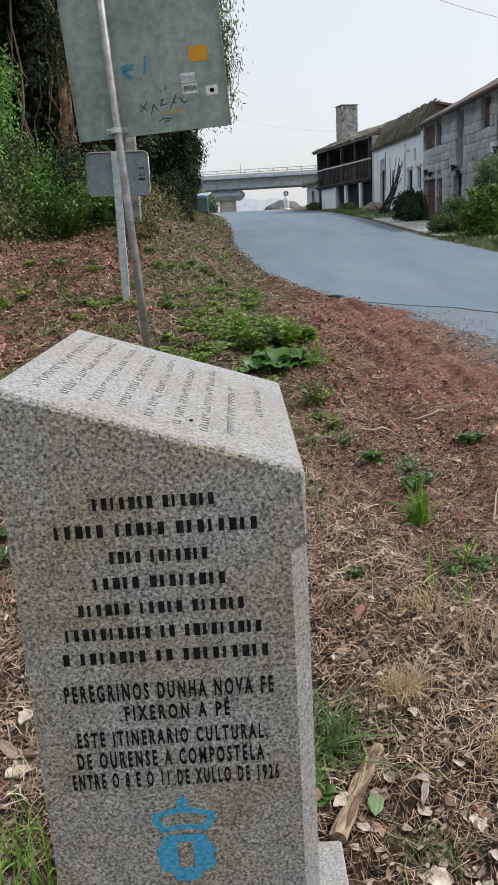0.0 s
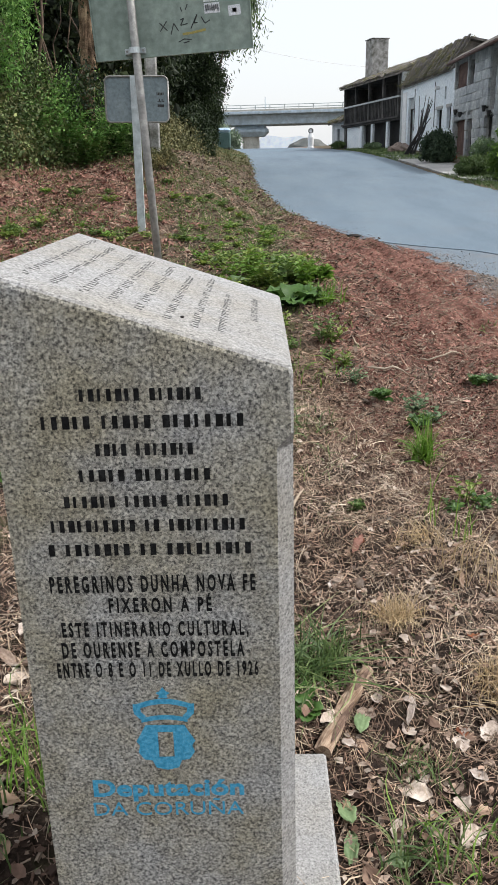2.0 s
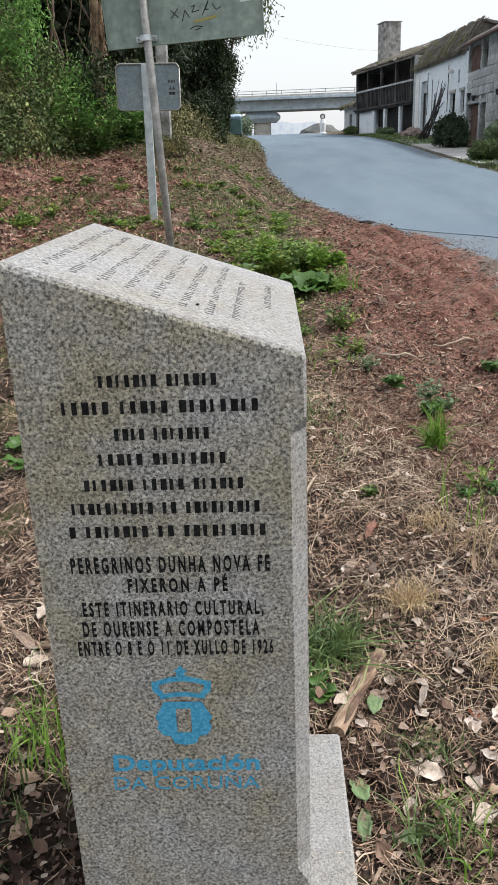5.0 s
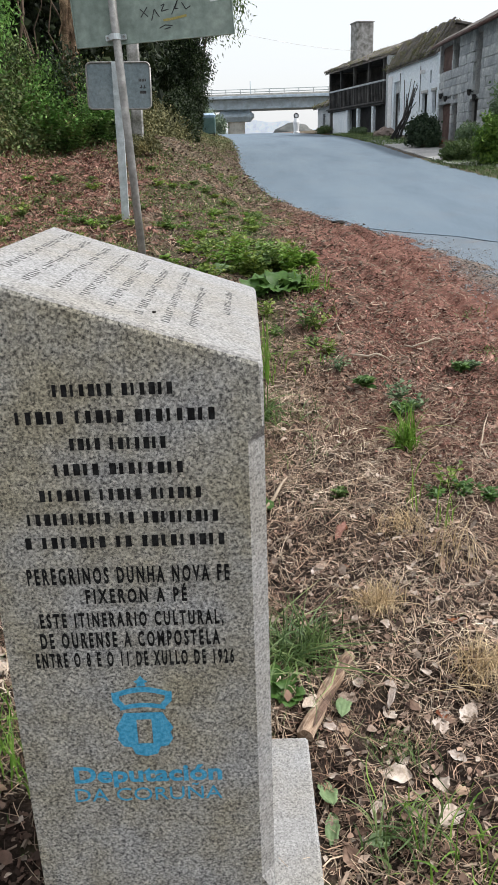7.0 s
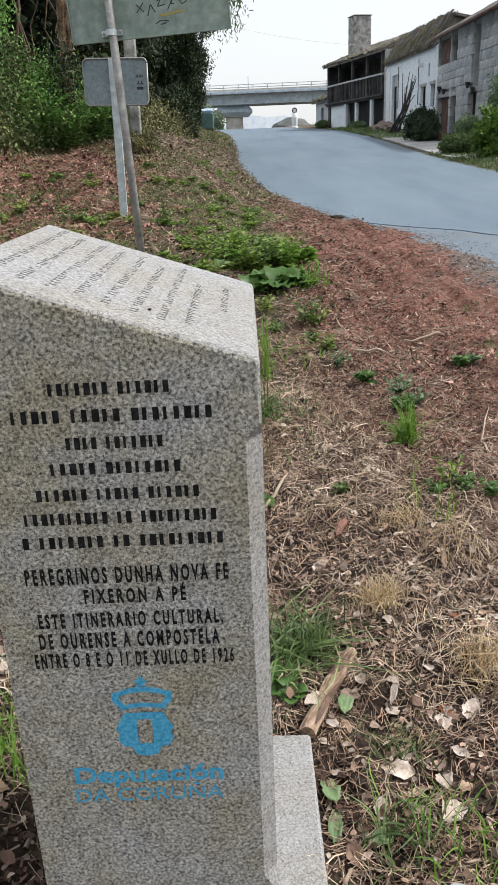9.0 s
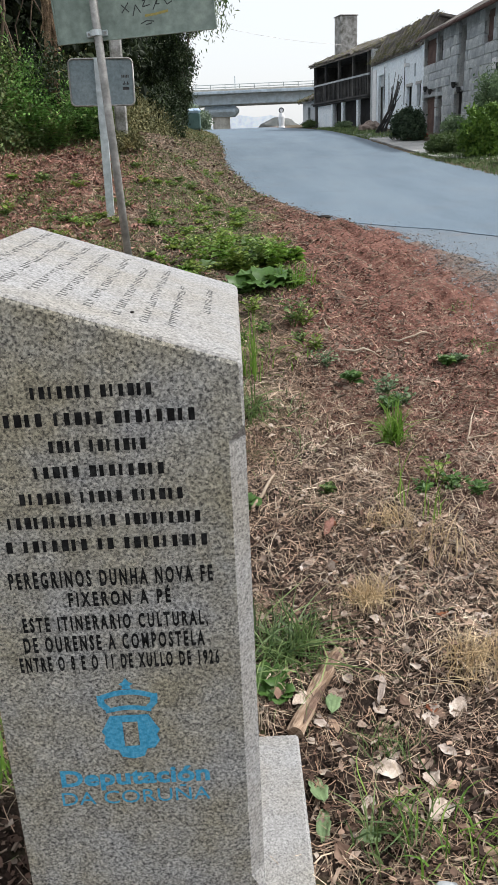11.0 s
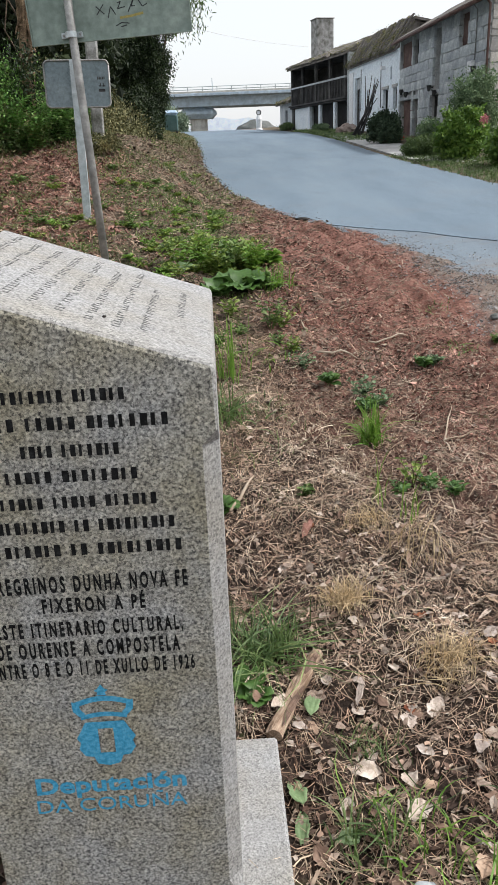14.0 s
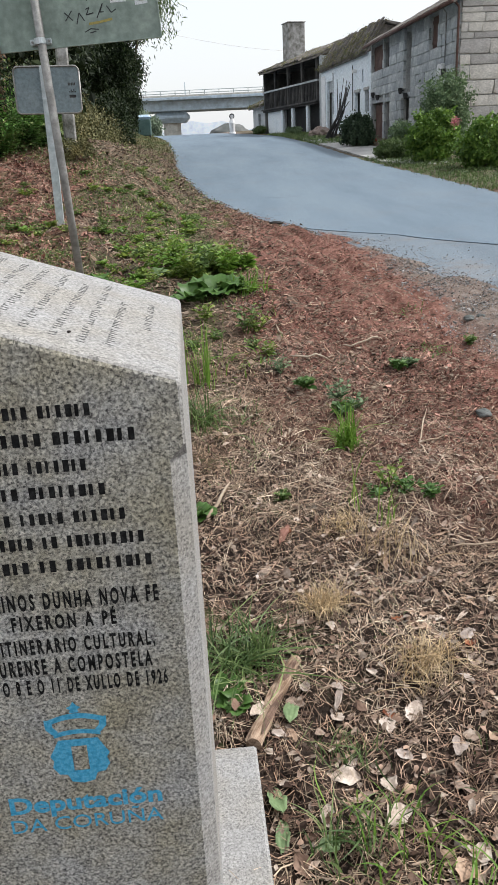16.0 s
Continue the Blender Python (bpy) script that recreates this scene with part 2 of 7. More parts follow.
BROAD = leafy("broad_leaf", (0.045, 0.105, 0.025), (0.085, 0.17, 0.042), (0.15, 0.26, 0.075), 0.45, 0.2)
PALE_GREEN = leafy("pale_green_leaf", (0.17, 0.26, 0.14), (0.22, 0.31, 0.17), (0.26, 0.36, 0.20), 0.5, 0.2)
BANK_LEAF = leafy("dry_bank_growth", (0.075, 0.072, 0.032), (0.165, 0.16, 0.078), (0.31, 0.285, 0.165), 0.7, 0.1, patchy=0.5)
# leaf green taken almost to black: the hollow's shade is in the colour
SHADED_THICKET = leafy("shaded_thicket_leaf", (0.008, 0.014, 0.006), (0.018, 0.03, 0.012), (0.042, 0.062, 0.024), 0.7, 0.06, patchy=0.6)
IVY = leafy("ivy_leaf", (0.035, 0.058, 0.020), (0.105, 0.150, 0.055), (0.24, 0.30, 0.125), 0.65, 0.1, patchy=0.8)
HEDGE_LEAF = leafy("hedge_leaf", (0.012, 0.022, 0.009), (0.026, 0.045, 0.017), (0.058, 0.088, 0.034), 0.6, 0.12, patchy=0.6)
FERN = leafy("fern_leaf", (0.07, 0.17, 0.04), (0.16, 0.33, 0.08), (0.29, 0.47, 0.15), 0.55, 0.25)
TREE_LEAF = leafy("tree_leaf", (0.05, 0.085, 0.03), (0.09, 0.14, 0.05), (0.16, 0.22, 0.09), 0.6, 0.3)
BUSH_LEAF = leafy("bush_leaf", (0.06, 0.13, 0.022), (0.13, 0.24, 0.042), (0.26, 0.39, 0.085), 0.5, 0.25)
SHRUB_LEAF = leafy("blue_green_leaf", (0.03, 0.055, 0.035), (0.06, 0.098, 0.062), (0.12, 0.165, 0.11), 0.6, 0.15)
GREY_LEAF = leafy("grey_green_leaf", (0.08, 0.135, 0.07), (0.15, 0.22, 0.125), (0.26, 0.34, 0.21), 0.6, 0.25)
# leaf colour paled to paint haze on the far trees
HAZE_LEAF = leafy("hazed_tree_leaf", (0.16, 0.22, 0.17), (0.22, 0.28, 0.22), (0.30, 0.36, 0.29), 0.7, 0.2)
DRY_BRUSH = varied("dry_bramble_stem", (0.07, 0.05, 0.04), (0.12, 0.085, 0.06), (0.19, 0.145, 0.10), 5, 0.9, island=0.4)
WHITEWASH = varied("whitewashed_plaster", (0.72, 0.79, 0.84), (0.80, 0.86, 0.90), (0.84, 0.88, 0.91), 1.2, 0.9, 0, 0.2, 0.01)
# stone grey lifted and blued to paint in the haze over the houses
STONE = varied("house_stone", (0.36, 0.385, 0.40), (0.47, 0.495, 0.505), (0.58, 0.595, 0.59), 1.1, 0.9, 0, 0.6, 0.03, obj=0.2)
STONE_WARM = varied("warm_house_stone", (0.44, 0.42, 0.38), (0.58, 0.555, 0.515), (0.69, 0.665, 0.62), 1.3, 0.9, 0, 0.7, 0.04, obj=0.22)
MORTAR = varied("mortar", (0.32, 0.32, 0.315), (0.40, 0.40, 0.39), (0.48, 0.475, 0.46), 2.0, 0.95, 0, 0.5, 0.02)
OLD_WOOD = varied("blackened_wood", (0.035, 0.034, 0.034), (0.062, 0.06, 0.058), (0.11, 0.105, 0.10), 1.5, 0.9, obj=0.3)
RED_WOOD = varied("brown_painted_wood", (0.09, 0.05, 0.042), (0.13, 0.075, 0.062), (0.17, 0.11, 0.09), 2, 0.8)
# near-black colour that stands in for the shade of unlit rooms
ROOM_SHADE = varied("painted_room_shade", (0.018, 0.018, 0.019), (0.028, 0.028, 0.029), (0.04, 0.04, 0.04), 2, 0.95)
TILE = varied("mossy_roof_tile", (0.105, 0.095, 0.08), (0.19, 0.172, 0.155), (0.31, 0.285, 0.26), 1.6, 0.95, 0, 0.6, 0.03, obj=0.35, island=0.3)
CONCRETE = varied("concrete", (0.32, 0.32, 0.31), (0.42, 0.415, 0.40), (0.50, 0.495, 0.47), 1.0, 0.9, 0, 0.3, 0.01)
MOSSY_CONCRETE = varied("stained_concrete", (0.12, 0.12, 0.10), (0.30, 0.295, 0.28), (0.46, 0.455, 0.44), 3.0, 0.9, 0, 0.4, 0.01)
# blue in this concrete is distance haze and shade put into the base colour
HAZED_BRIDGE = varied("hazed_bridge_concrete", (0.42, 0.52, 0.61), (0.47, 0.57, 0.66), (0.52, 0.61, 0.69), 0.2, 0.9)
BRIDGE_PIER = varied("pier_concrete", (0.50, 0.50, 0.46), (0.56, 0.55, 0.51), (0.62, 0.61, 0.57), 0.3, 0.9)
WHITE_PAINT = varied("white_paint", (0.70, 0.70, 0.70), (0.78, 0.78, 0.78), (0.83, 0.83, 0.82), 4, 0.6)
BIN_GREEN = varied("green_plastic", (0.05, 0.10, 0.095), (0.068, 0.125, 0.115), (0.09, 0.15, 0.14), 2, 0.6)
BIN_BLUE = varied("blue_white_lid", (0.25, 0.42, 0.60), (0.42, 0.56, 0.70), (0.62, 0.70, 0.78), 4, 0.5)
HILL = varied("hazy_hills", (0.62, 0.68, 0.75), (0.66, 0.72, 0.79), (0.70, 0.76, 0.82), 0.01, 1.0)
MOUND = varied("grey_mound", (0.075, 0.082, 0.08), (0.11, 0.118, 0.112), (0.16, 0.16, 0.15), 1.0, 0.95)
RUBBLE = varied("brown_rubble", (0.20, 0.15, 0.125), (0.30, 0.235, 0.20), (0.40, 0.33, 0.285), 3.0, 0.95, relief=0.9, distance=0.08)
RED_PETAL = leafy("red_petal", (0.30, 0.03, 0.03), (0.42, 0.06, 0.05), (0.12, 0.16, 0.07), 0.6, 0.2)
PINK = leafy("pink_petal", (0.45, 0.12, 0.18), (0.58, 0.20, 0.26), (0.66, 0.32, 0.36), 0.6, 0.3)


def ground_material():
    """Bare earth and litter: red chips along the asphalt and on the bank, dry brown litter by the stone, green verge further on."""
    m, n, l, b = material("ground_earth", 0.95, 0, 0.15)
    co = coords(n)
    sep = n.new("ShaderNodeSeparateXYZ")
    l.new(co, sep.inputs[0])
    big = noise_tex(n, l, co, 1.3, 5, 0.6)
    mid = noise_tex(n, l, co, 14, 5, 0.7)
    small = noise_tex(n, l, co, 75, 4, 0.7)
    litter = ramp(n, l, mid, [(0.3, (0.010, 0.007, 0.005)), (0.5, (0.030, 0.021, 0.016)), (0.7, (0.09, 0.062, 0.047))])
    red = ramp(n, l, mid, [(0.3, (0.065, 0.030, 0.022)), (0.5, (0.185, 0.089, 0.067)), (0.72, (0.33, 0.185, 0.143))])
    verge = ramp(n, l, mid, [(0.3, (0.04, 0.033, 0.02)), (0.5, (0.10, 0.08, 0.052)), (0.72, (0.21, 0.17, 0.12))])

    def span(value, a, z):
        r = n.new("ShaderNodeMapRange")
        r.interpolation_type = "SMOOTHSTEP"
        l.new(value, r.inputs["Value"])
        r.inputs["From Min"].default_value, r.inputs["From Max"].default_value = a, z
        return r.outputs["Result"]

    wob = n.new("ShaderNodeMath")
    wob.operation = "MULTIPLY_ADD"
    l.new(big, wob.inputs[0])
    wob.inputs[1].default_value = 2.6
    l.new(sep.outputs["Y"], wob.inputs[2])
    lean = n.new("ShaderNodeMath")
    lean.operation = "MULTIPLY_ADD"
    l.new(sep.outputs["X"], lean.inputs[0])
    lean.inputs[1].default_value = 0.9
    l.new(wob.outputs[0], lean.inputs[2])
    far_red = span(lean.outputs[0], 4.0, 5.6)
    col = mix(n, l, far_red, litter, red)
    col = mix(n, l, span(wob.outputs[0], 12.5, 16.0), col, verge)
    mid_x = n.new("ShaderNodeMath")
    mid_x.operation = "MULTIPLY_ADD"
    l.new(big, mid_x.inputs[0])
    mid_x.inputs[1].default_value = -1.1
    l.new(sep.outputs["X"], mid_x.inputs[2])
    strip = n.new("ShaderNodeMath")
    strip.operation = "MULTIPLY"
    l.new(span(mid_x.outputs[0], -2.2, -1.7), strip.inputs[0])
    l.new(span(mid_x.outputs[0], 0.1, -0.4), strip.inputs[1])
    far_strip = n.new("ShaderNodeMath")
    far_strip.operation = "MULTIPLY"
    l.new(strip.outputs[0], far_strip.inputs[0])
    l.new(far_red, far_strip.inputs[1])
    col = mix(n, l, far_strip.outputs[0], col, verge)
    dirt = n.new("ShaderNodeMath")
    dirt.operation = "MULTIPLY"
    l.new(span(mid_x.outputs[0], 1.45, 1.85), dirt.inputs[0])
    l.new(span(sep.outputs["X"], 5.0, 4.4), dirt.inputs[1])
    gritty = ramp(n, l, mid, [(0.3, (0.095, 0.07, 0.058)), (0.5, (0.17, 0.135, 0.113)), (0.72, (0.26, 0.22, 0.195))])
    col = mix(n, l, dirt.outputs[0], col, gritty)
    green = ramp(n, l, noise_tex(n, l, co, 2.4, 4), [(0.52, (0, 0, 0)), (0.62, (0.6, 0.6, 0.6))])
    verge_side = n.new("ShaderNodeMath")
    verge_side.operation = "MULTIPLY"
    l.new(green, verge_side.inputs[0])
    l.new(span(sep.outputs["X"], 0.6, 0.1), verge_side.inputs[1])
    col = mix(n, l, verge_side.outputs[0], col, (0.075, 0.085, 0.032))
    tone = ramp(n, l, small, [(0.3, (0.5, 0.5, 0.5)), (0.7, (1.5, 1.5, 1.5))])
    col = mix(n, l, 0.9, col, tone, "MULTIPLY")
    l.new(col, b.inputs["Base Color"])
    bump(n, l, b, small, 0.8, 0.012)
    return m


def grained(name, c0, c1, c2, along):
    """Split wood: fibres running along the local x axis."""
    m, n, l, b = material(name, 0.85)
    k = n.new("ShaderNodeMapping")
    k.inputs["Scale"].default_value = (along, 1, 1)
    l.new(coords(n), k.inputs["Vector"])
    fibre = noise_tex(n, l, k.outputs[0], 140, 5, 0.7)
    col = ramp(n, l, fibre, [(0.34, c0), (0.5, c1), (0.66, c2)])
    col = mix(n, l, 0.7, col, ramp(n, l, noise_tex(n, l, coords(n), 22, 4), [(0.35, (0.6, 0.52, 0.45)), (0.6, (1.1, 1.1, 1.1))]), "MULTIPLY")
    l.new(col, b.inputs["Base Color"])
    bump(n, l, b, fibre, 0.9, 0.004)
    return m


SPLIT_WOOD = grained("split_wood", (0.15, 0.095, 0.062), (0.33, 0.235, 0.165), (0.50, 0.385, 0.285), 0.07)
ROUGH_BARK = grained("dark_branch_bark", (0.06, 0.04, 0.03), (0.15, 0.095, 0.07), (0.27, 0.19, 0.14), 0.12)
GROUND = ground_material()

# ---- building helpers ----
def finish(name, me, mat, parent=None, label="", smooth=False):
    me.materials.append(mat)
    me.polygons.foreach_set("use_smooth", [smooth] * len(me.polygons))
    ob = new(name, me)
    if parent is not None:
        ob.parent = parent
    if label:
        ob["label"] = label
    return ob


def part(name, bm, mat, parent=None, label="", smooth=False):
    """Link a bmesh as one mesh object under a thing or a part."""
    me = bpy.data.meshes.new(name)
    bm.normal_update()
    bm.to_mesh(me)
    bm.free()
    return finish(name, me, mat, parent, label, smooth)


def sheet(name, verts, faces, mat, parent=None, label="", smooth=False):
    """A mesh object from arrays of places and of faces with a fixed number of corners."""
    verts, faces = np.asarray(verts, dtype=np.float32), np.asarray(faces, dtype=np.int32)
    me = bpy.data.meshes.new(name)
    me.vertices.add(len(verts))
    me.vertices.foreach_set("co", verts.ravel())
    me.loops.add(faces.size)
    me.loops.foreach_set("vertex_index", faces.ravel())
    me.polygons.add(len(faces))
    me.polygons.foreach_set("loop_start", np.arange(0, faces.size, faces.shape[1], dtype=np.int32))
    me.update(calc_edges=True)
    me.validate()
    return finish(name, me, mat, parent, label, smooth)


def box(bm, lo, hi, bevel=0.0):
    made = bmesh.ops.create_cube(bm, size=1.0)["verts"]
    c = [(a + b) / 2 for a, b in zip(lo, hi)]
    for v in made:
        v.co = Vector([c[i] + v.co[i] * (hi[i] - lo[i]) for i in range(3)])
    if bevel:
        edges = list({e for v in made for e in v.link_edges})
        bmesh.ops.bevel(bm, geom=edges, offset=bevel, segments=1, affect="EDGES")
    return bm


def solid(lo, hi, bevel=0.0):
    return box(bmesh.new(), lo, hi, bevel)


def tube(points, radii, sides=8, cap=True):
    """A round limb through points."""
    bm = bmesh.new()
    rings = []
    for i, (p, r) in enumerate(zip(points, radii)):
        p = Vector(p)
        d = (Vector(points[min(i + 1, len(points) - 1)]) - Vector(points[max(i - 1, 0)])).normalized()
        a = d.orthogonal().normalized() if i == 0 else (a - d * a.dot(d)).normalized()
        c = d.cross(a)
        rings.append([bm.verts.new(p + (a * math.cos(k * math.tau / sides) + c * math.sin(k * math.tau / sides)) * r) for k in range(sides)])
    for r0, r1 in zip(rings, rings[1:]):
        for k in range(sides):
            bm.faces.new((r0[k], r0[(k + 1) % sides], r1[(k + 1) % sides], r1[k]))
    if cap:
        bm.faces.new(rings[0][::-1])
        bm.faces.new(rings[-1])
    return bm


def empty(name, place, turn=0.0):
    ob = new(name)
    ob.matrix_world = pose(*place, 0, 0, turn)
    ob.empty_display_size = 0.1
    return ob


rng = np.random.default_rng(7)


def soft(a, lo, hi):
    t = np.clip((np.asarray(a, dtype=float) - lo) / (hi - lo), 0, 1)
    return t * t * (3 - 2 * t)


def lumps(x, y, size, seed=0.0):
    """Smooth uneven ground, about -1 to 1."""
    x, y = np.asarray(x, dtype=float) / size, np.asarray(y, dtype=float) / size
    return (np.sin(1.7 * x + 0.9 * y + seed) + np.sin(-1.1 * x + 2.1 * y + 2.3 * seed + 1) + np.sin(2.9 * x + 1.3 * y + 4 + seed)
            + np.sin(0.7 * x - 3.1 * y + 0.5 * seed) + np.sin(4.3 * x - 2.7 * y + 2 + seed)) / 3.2


# ---- lie of the land ----
SLOPE_Y = np.array([-400, -20, -5, 0.4, 2, 3.5, 5.4, 7.2, 10, 20, 24.5, 35, 47, 57, 65, 74, 90, 130, 300, 1500])
SLOPE_Z = np.array([-12, -1.2, -0.55, -0.30, -0.215, -0.09, 0.06, 0.22, 0.34, 0.82, 1.0, 1.53, 2.1, 2.38, 2.72, 2.97, 2.9, 1.0, -8, -20])


def rise(y):
    y = np.asarray(y, dtype=float)
    w = np.clip(np.abs(y) * 0.08, 0.3, 6)
    return sum(np.interp(y + k * w, SLOPE_Y, SLOPE_Z) for k in (-1, -0.5, 0, 0.5, 1)) / 5


def verge_edge(y):
    """Where the asphalt begins, seen from the verge."""
    return np.interp(y, [-40, 0, 4.4, 5.9, 6.5, 7.8, 9, 10.8, 12.4, 15.2, 22.4, 31, 45, 58, 70, 100], [5.5, 4.2, 3.35, 2.8, 2.55, 2.15, 1.95, 1.42, 0.92, 0.44, -0.1, -0.2, -0.6, -1.4, -2.3, -7])


def main_edge(y):
    """Verge side of the main carriageway."""
    return np.interp(y, [-2, 0, 5, 8.04, 8.45, 9.2, 9.81, 10.17, 10.64, 12.4, 15.2, 22.4, 31, 45, 58, 70, 100], [24, 18, 8.5, 3.6, 3.19, 2.67, 2.04, 1.7, 1.4, 0.92, 0.44, -0.1, -0.2, -0.6, -1.4, -2.3, -7])


def far_edge(y):
    """House side of the main carriageway."""
    return np.interp(y, [-2, 0, 8, 13, 21, 36, 42, 50, 57, 65, 75, 100], [36, 29, 11.5, 5.7, 5.5, 5.9, 5.8, 5.6, 5.3, 3.9, 2.0, -3])


def land(x, y):
    x, y = np.asarray(x, dtype=float), np.asarray(y, dtype=float)
    z = rise(y)
    u = np.maximum(0, -x - 0.05 * np.clip(y - 16, 0, 60))
    f = np.clip((y - 4.5) / 8.5, 0, 1) ** 1.6 * (1 - 0.5 * soft(y, 17, 32)) * (1 - soft(y, 60, 90))
    z = z + 1.25 * f * (1 - np.exp(-u)) + soft(u, 2.8, 6.0) * 2.2 * soft(y, 8, 12) * (1 - soft(y, 45, 80))
    z = z + 0.03 * np.clip(x - far_edge(y), 0, 8) * soft(y, 5, 12)
    d = np.minimum(x - verge_edge(y), far_edge(y) - x)
    far_on = soft(y, 9, 12)
    on_road = soft(d, 0.12 - 0.09 * far_on, 0.60 - 0.28 * far_on) * soft(y, -60, -50)
    near = 1 - soft(np.abs(y) + np.abs(x), 14, 40)
    z = z + (0.034 * lumps(x, y, 0.55, 3) + 0.022 * lumps(x, y, 0.17, 1) + 0.012 * lumps(x, y, 0.07, 5)) * near * (1 - 0.75 * soft(d, -0.7, 0.0)) * (1 - on_road) + 0.006 * soft(d, -0.5, 0.0) * (1 - far_on)
    across = x + 0.075 * (y - 5.5)
    ruts = soft(across, 0.95, 1.2) * (1 - soft(across, 2.0, 2.25)) * soft(y, 4.6, 5.8) * (1 - soft(y, 10.0, 10.9))
    wander = 0.35 * lumps(x, y, 1.6, 7)
    z = z + 0.030 * ruts * np.sin(across * math.tau / 0.27 + wander) * (0.65 + 0.5 * lumps(x, y, 0.9, 2))
    z = z + 0.009 * ruts * np.sin((y + 0.7 * np.abs(np.mod(across, 0.37) - 0.185)) * math.tau / 0.16 + wander) * soft(lumps(x, y, 0.8, 9), -0.2, 0.5)
    return z - 0.12 * on_road


def steps(ranges):
    out = []
    for a, b, s in ranges:
        out += list(np.arange(a, b, s))
    return np.array(out + [ranges[-1][1]])


GX = steps([(-900, -100, 100), (-100, -20, 10), (-20, -6, 0.8), (-6, -2, 0.16), (-2, 0.6, 0.06), (0.6, 2.4, 0.04), (2.4, 3.6, 0.06), (3.6, 8, 0.25), (8, 20, 1), (20, 100, 10), (100, 900, 100)])
GY = steps([(-300, -20, 40), (-20, -2, 1.5), (-2, 0, 0.12), (0, 5, 0.06), (5, 10.8, 0.05), (10.8, 14, 0.1), (14, 24, 0.2), (24, 30, 0.3), (30, 80, 1), (80, 200, 8), (200, 1800, 100)])


def grid(xs, ys):
    nx, ny = xs.shape[1], xs.shape[0]
    idx = np.arange(nx * ny).reshape(ny, nx)
    return np.stack([idx[:-1, :-1], idx[:-1, 1:], idx[1:, 1:], idx[1:, :-1]], -1).reshape(-1, 4)


XX, YY = np.meshgrid(GX, GY)
ground = sheet("ground", np.stack([XX, YY, land(XX, YY)], -1).reshape(-1, 3), grid(XX, YY), GROUND, smooth=True)
tagged(ground, "sloping verge of red-brown earth, litter and dry grass", "ground", kind="structure")


def ribbon(name, ys, left, right, lift, mat, columns=14, skirt=0.0):
    """A strip of paving between two edges, with a worn outline and a low broken rim."""
    s = np.linspace(0, 1, columns)
    wob_l = 0.04 * lumps(ys, ys, 0.6, 2) + 0.02 * lumps(ys, ys * 0.7, 0.35, 5)
    X = (left + wob_l)[:, None] * (1 - s) + (right + 0.05 * lumps(ys, ys * 2, 0.7, 8))[:, None] * s
    Y = np.repeat(ys[:, None], columns, 1)
    Z = rise(Y) + lift
    V = np.stack([X, Y, Z], -1)
    if skirt:
        rim = V[:, :1].copy()
        rim[:, :, 2] -= skirt
        V = np.concatenate([rim, V], 1)
    return sheet(name, V.reshape(-1, 3), grid(V[..., 0], V[..., 1]), mat, smooth=False)


ys = steps([(-30, 0, 2), (0, 16, 0.12)])
side = ribbon("road_side", ys, verge_edge(ys), np.maximum(verge_edge(ys) + 0.3, main_edge(ys) + 1.5), 0.0, OLD_ASPHALT)
tagged(side, "worn grey side road with loose gravel at its edge", "road", kind="structure")
ys = steps([(0, 36, 0.12), (36, 60, 0.4), (60, 100, 2)])
road = ribbon("road", ys, main_edge(ys), far_edge(ys), 0.008, ASPHALT, skirt=0.012)
ys = steps([(4.0, 10.9, 0.1)])
seam = ribbon("road_seam", ys, main_edge(ys) - 0.002 - 0.022 * np.abs(lumps(ys, ys * 3, 0.22, 1)), main_edge(ys) + 0.01, 0.004, TAR, 3)
tagged(seam, "dark broken seam where the two surfaces meet", "road", kind="structure")
tagged(road, "smooth blue-grey asphalt road climbing to a bridge", "road", kind="structure")

# ---- granite marker ----
MW, MD, TOP_R, TOP_L, PLINTH_Z = 0.452, 0.672, 1.12, 1.2715, -0.262


def top_z(x):
    return TOP_R + (TOP_L - TOP_R) * (-x / MW)


def text_mesh(body, bold, spacing=1.0):
    cu = bpy.data.curves.new("lettering", "FONT")
    cu.body, cu.extrude, cu.offset, cu.resolution_u, cu.space_character = body, 0.012, bold, 3, spacing
    ob = bpy.data.objects.new("lettering", cu)
    scene.collection.objects.link(ob)
    me = bpy.data.meshes.new_from_object(ob.evaluated_get(bpy.context.evaluated_depsgraph_get()))
    bpy.data.objects.remove(ob)
    return me


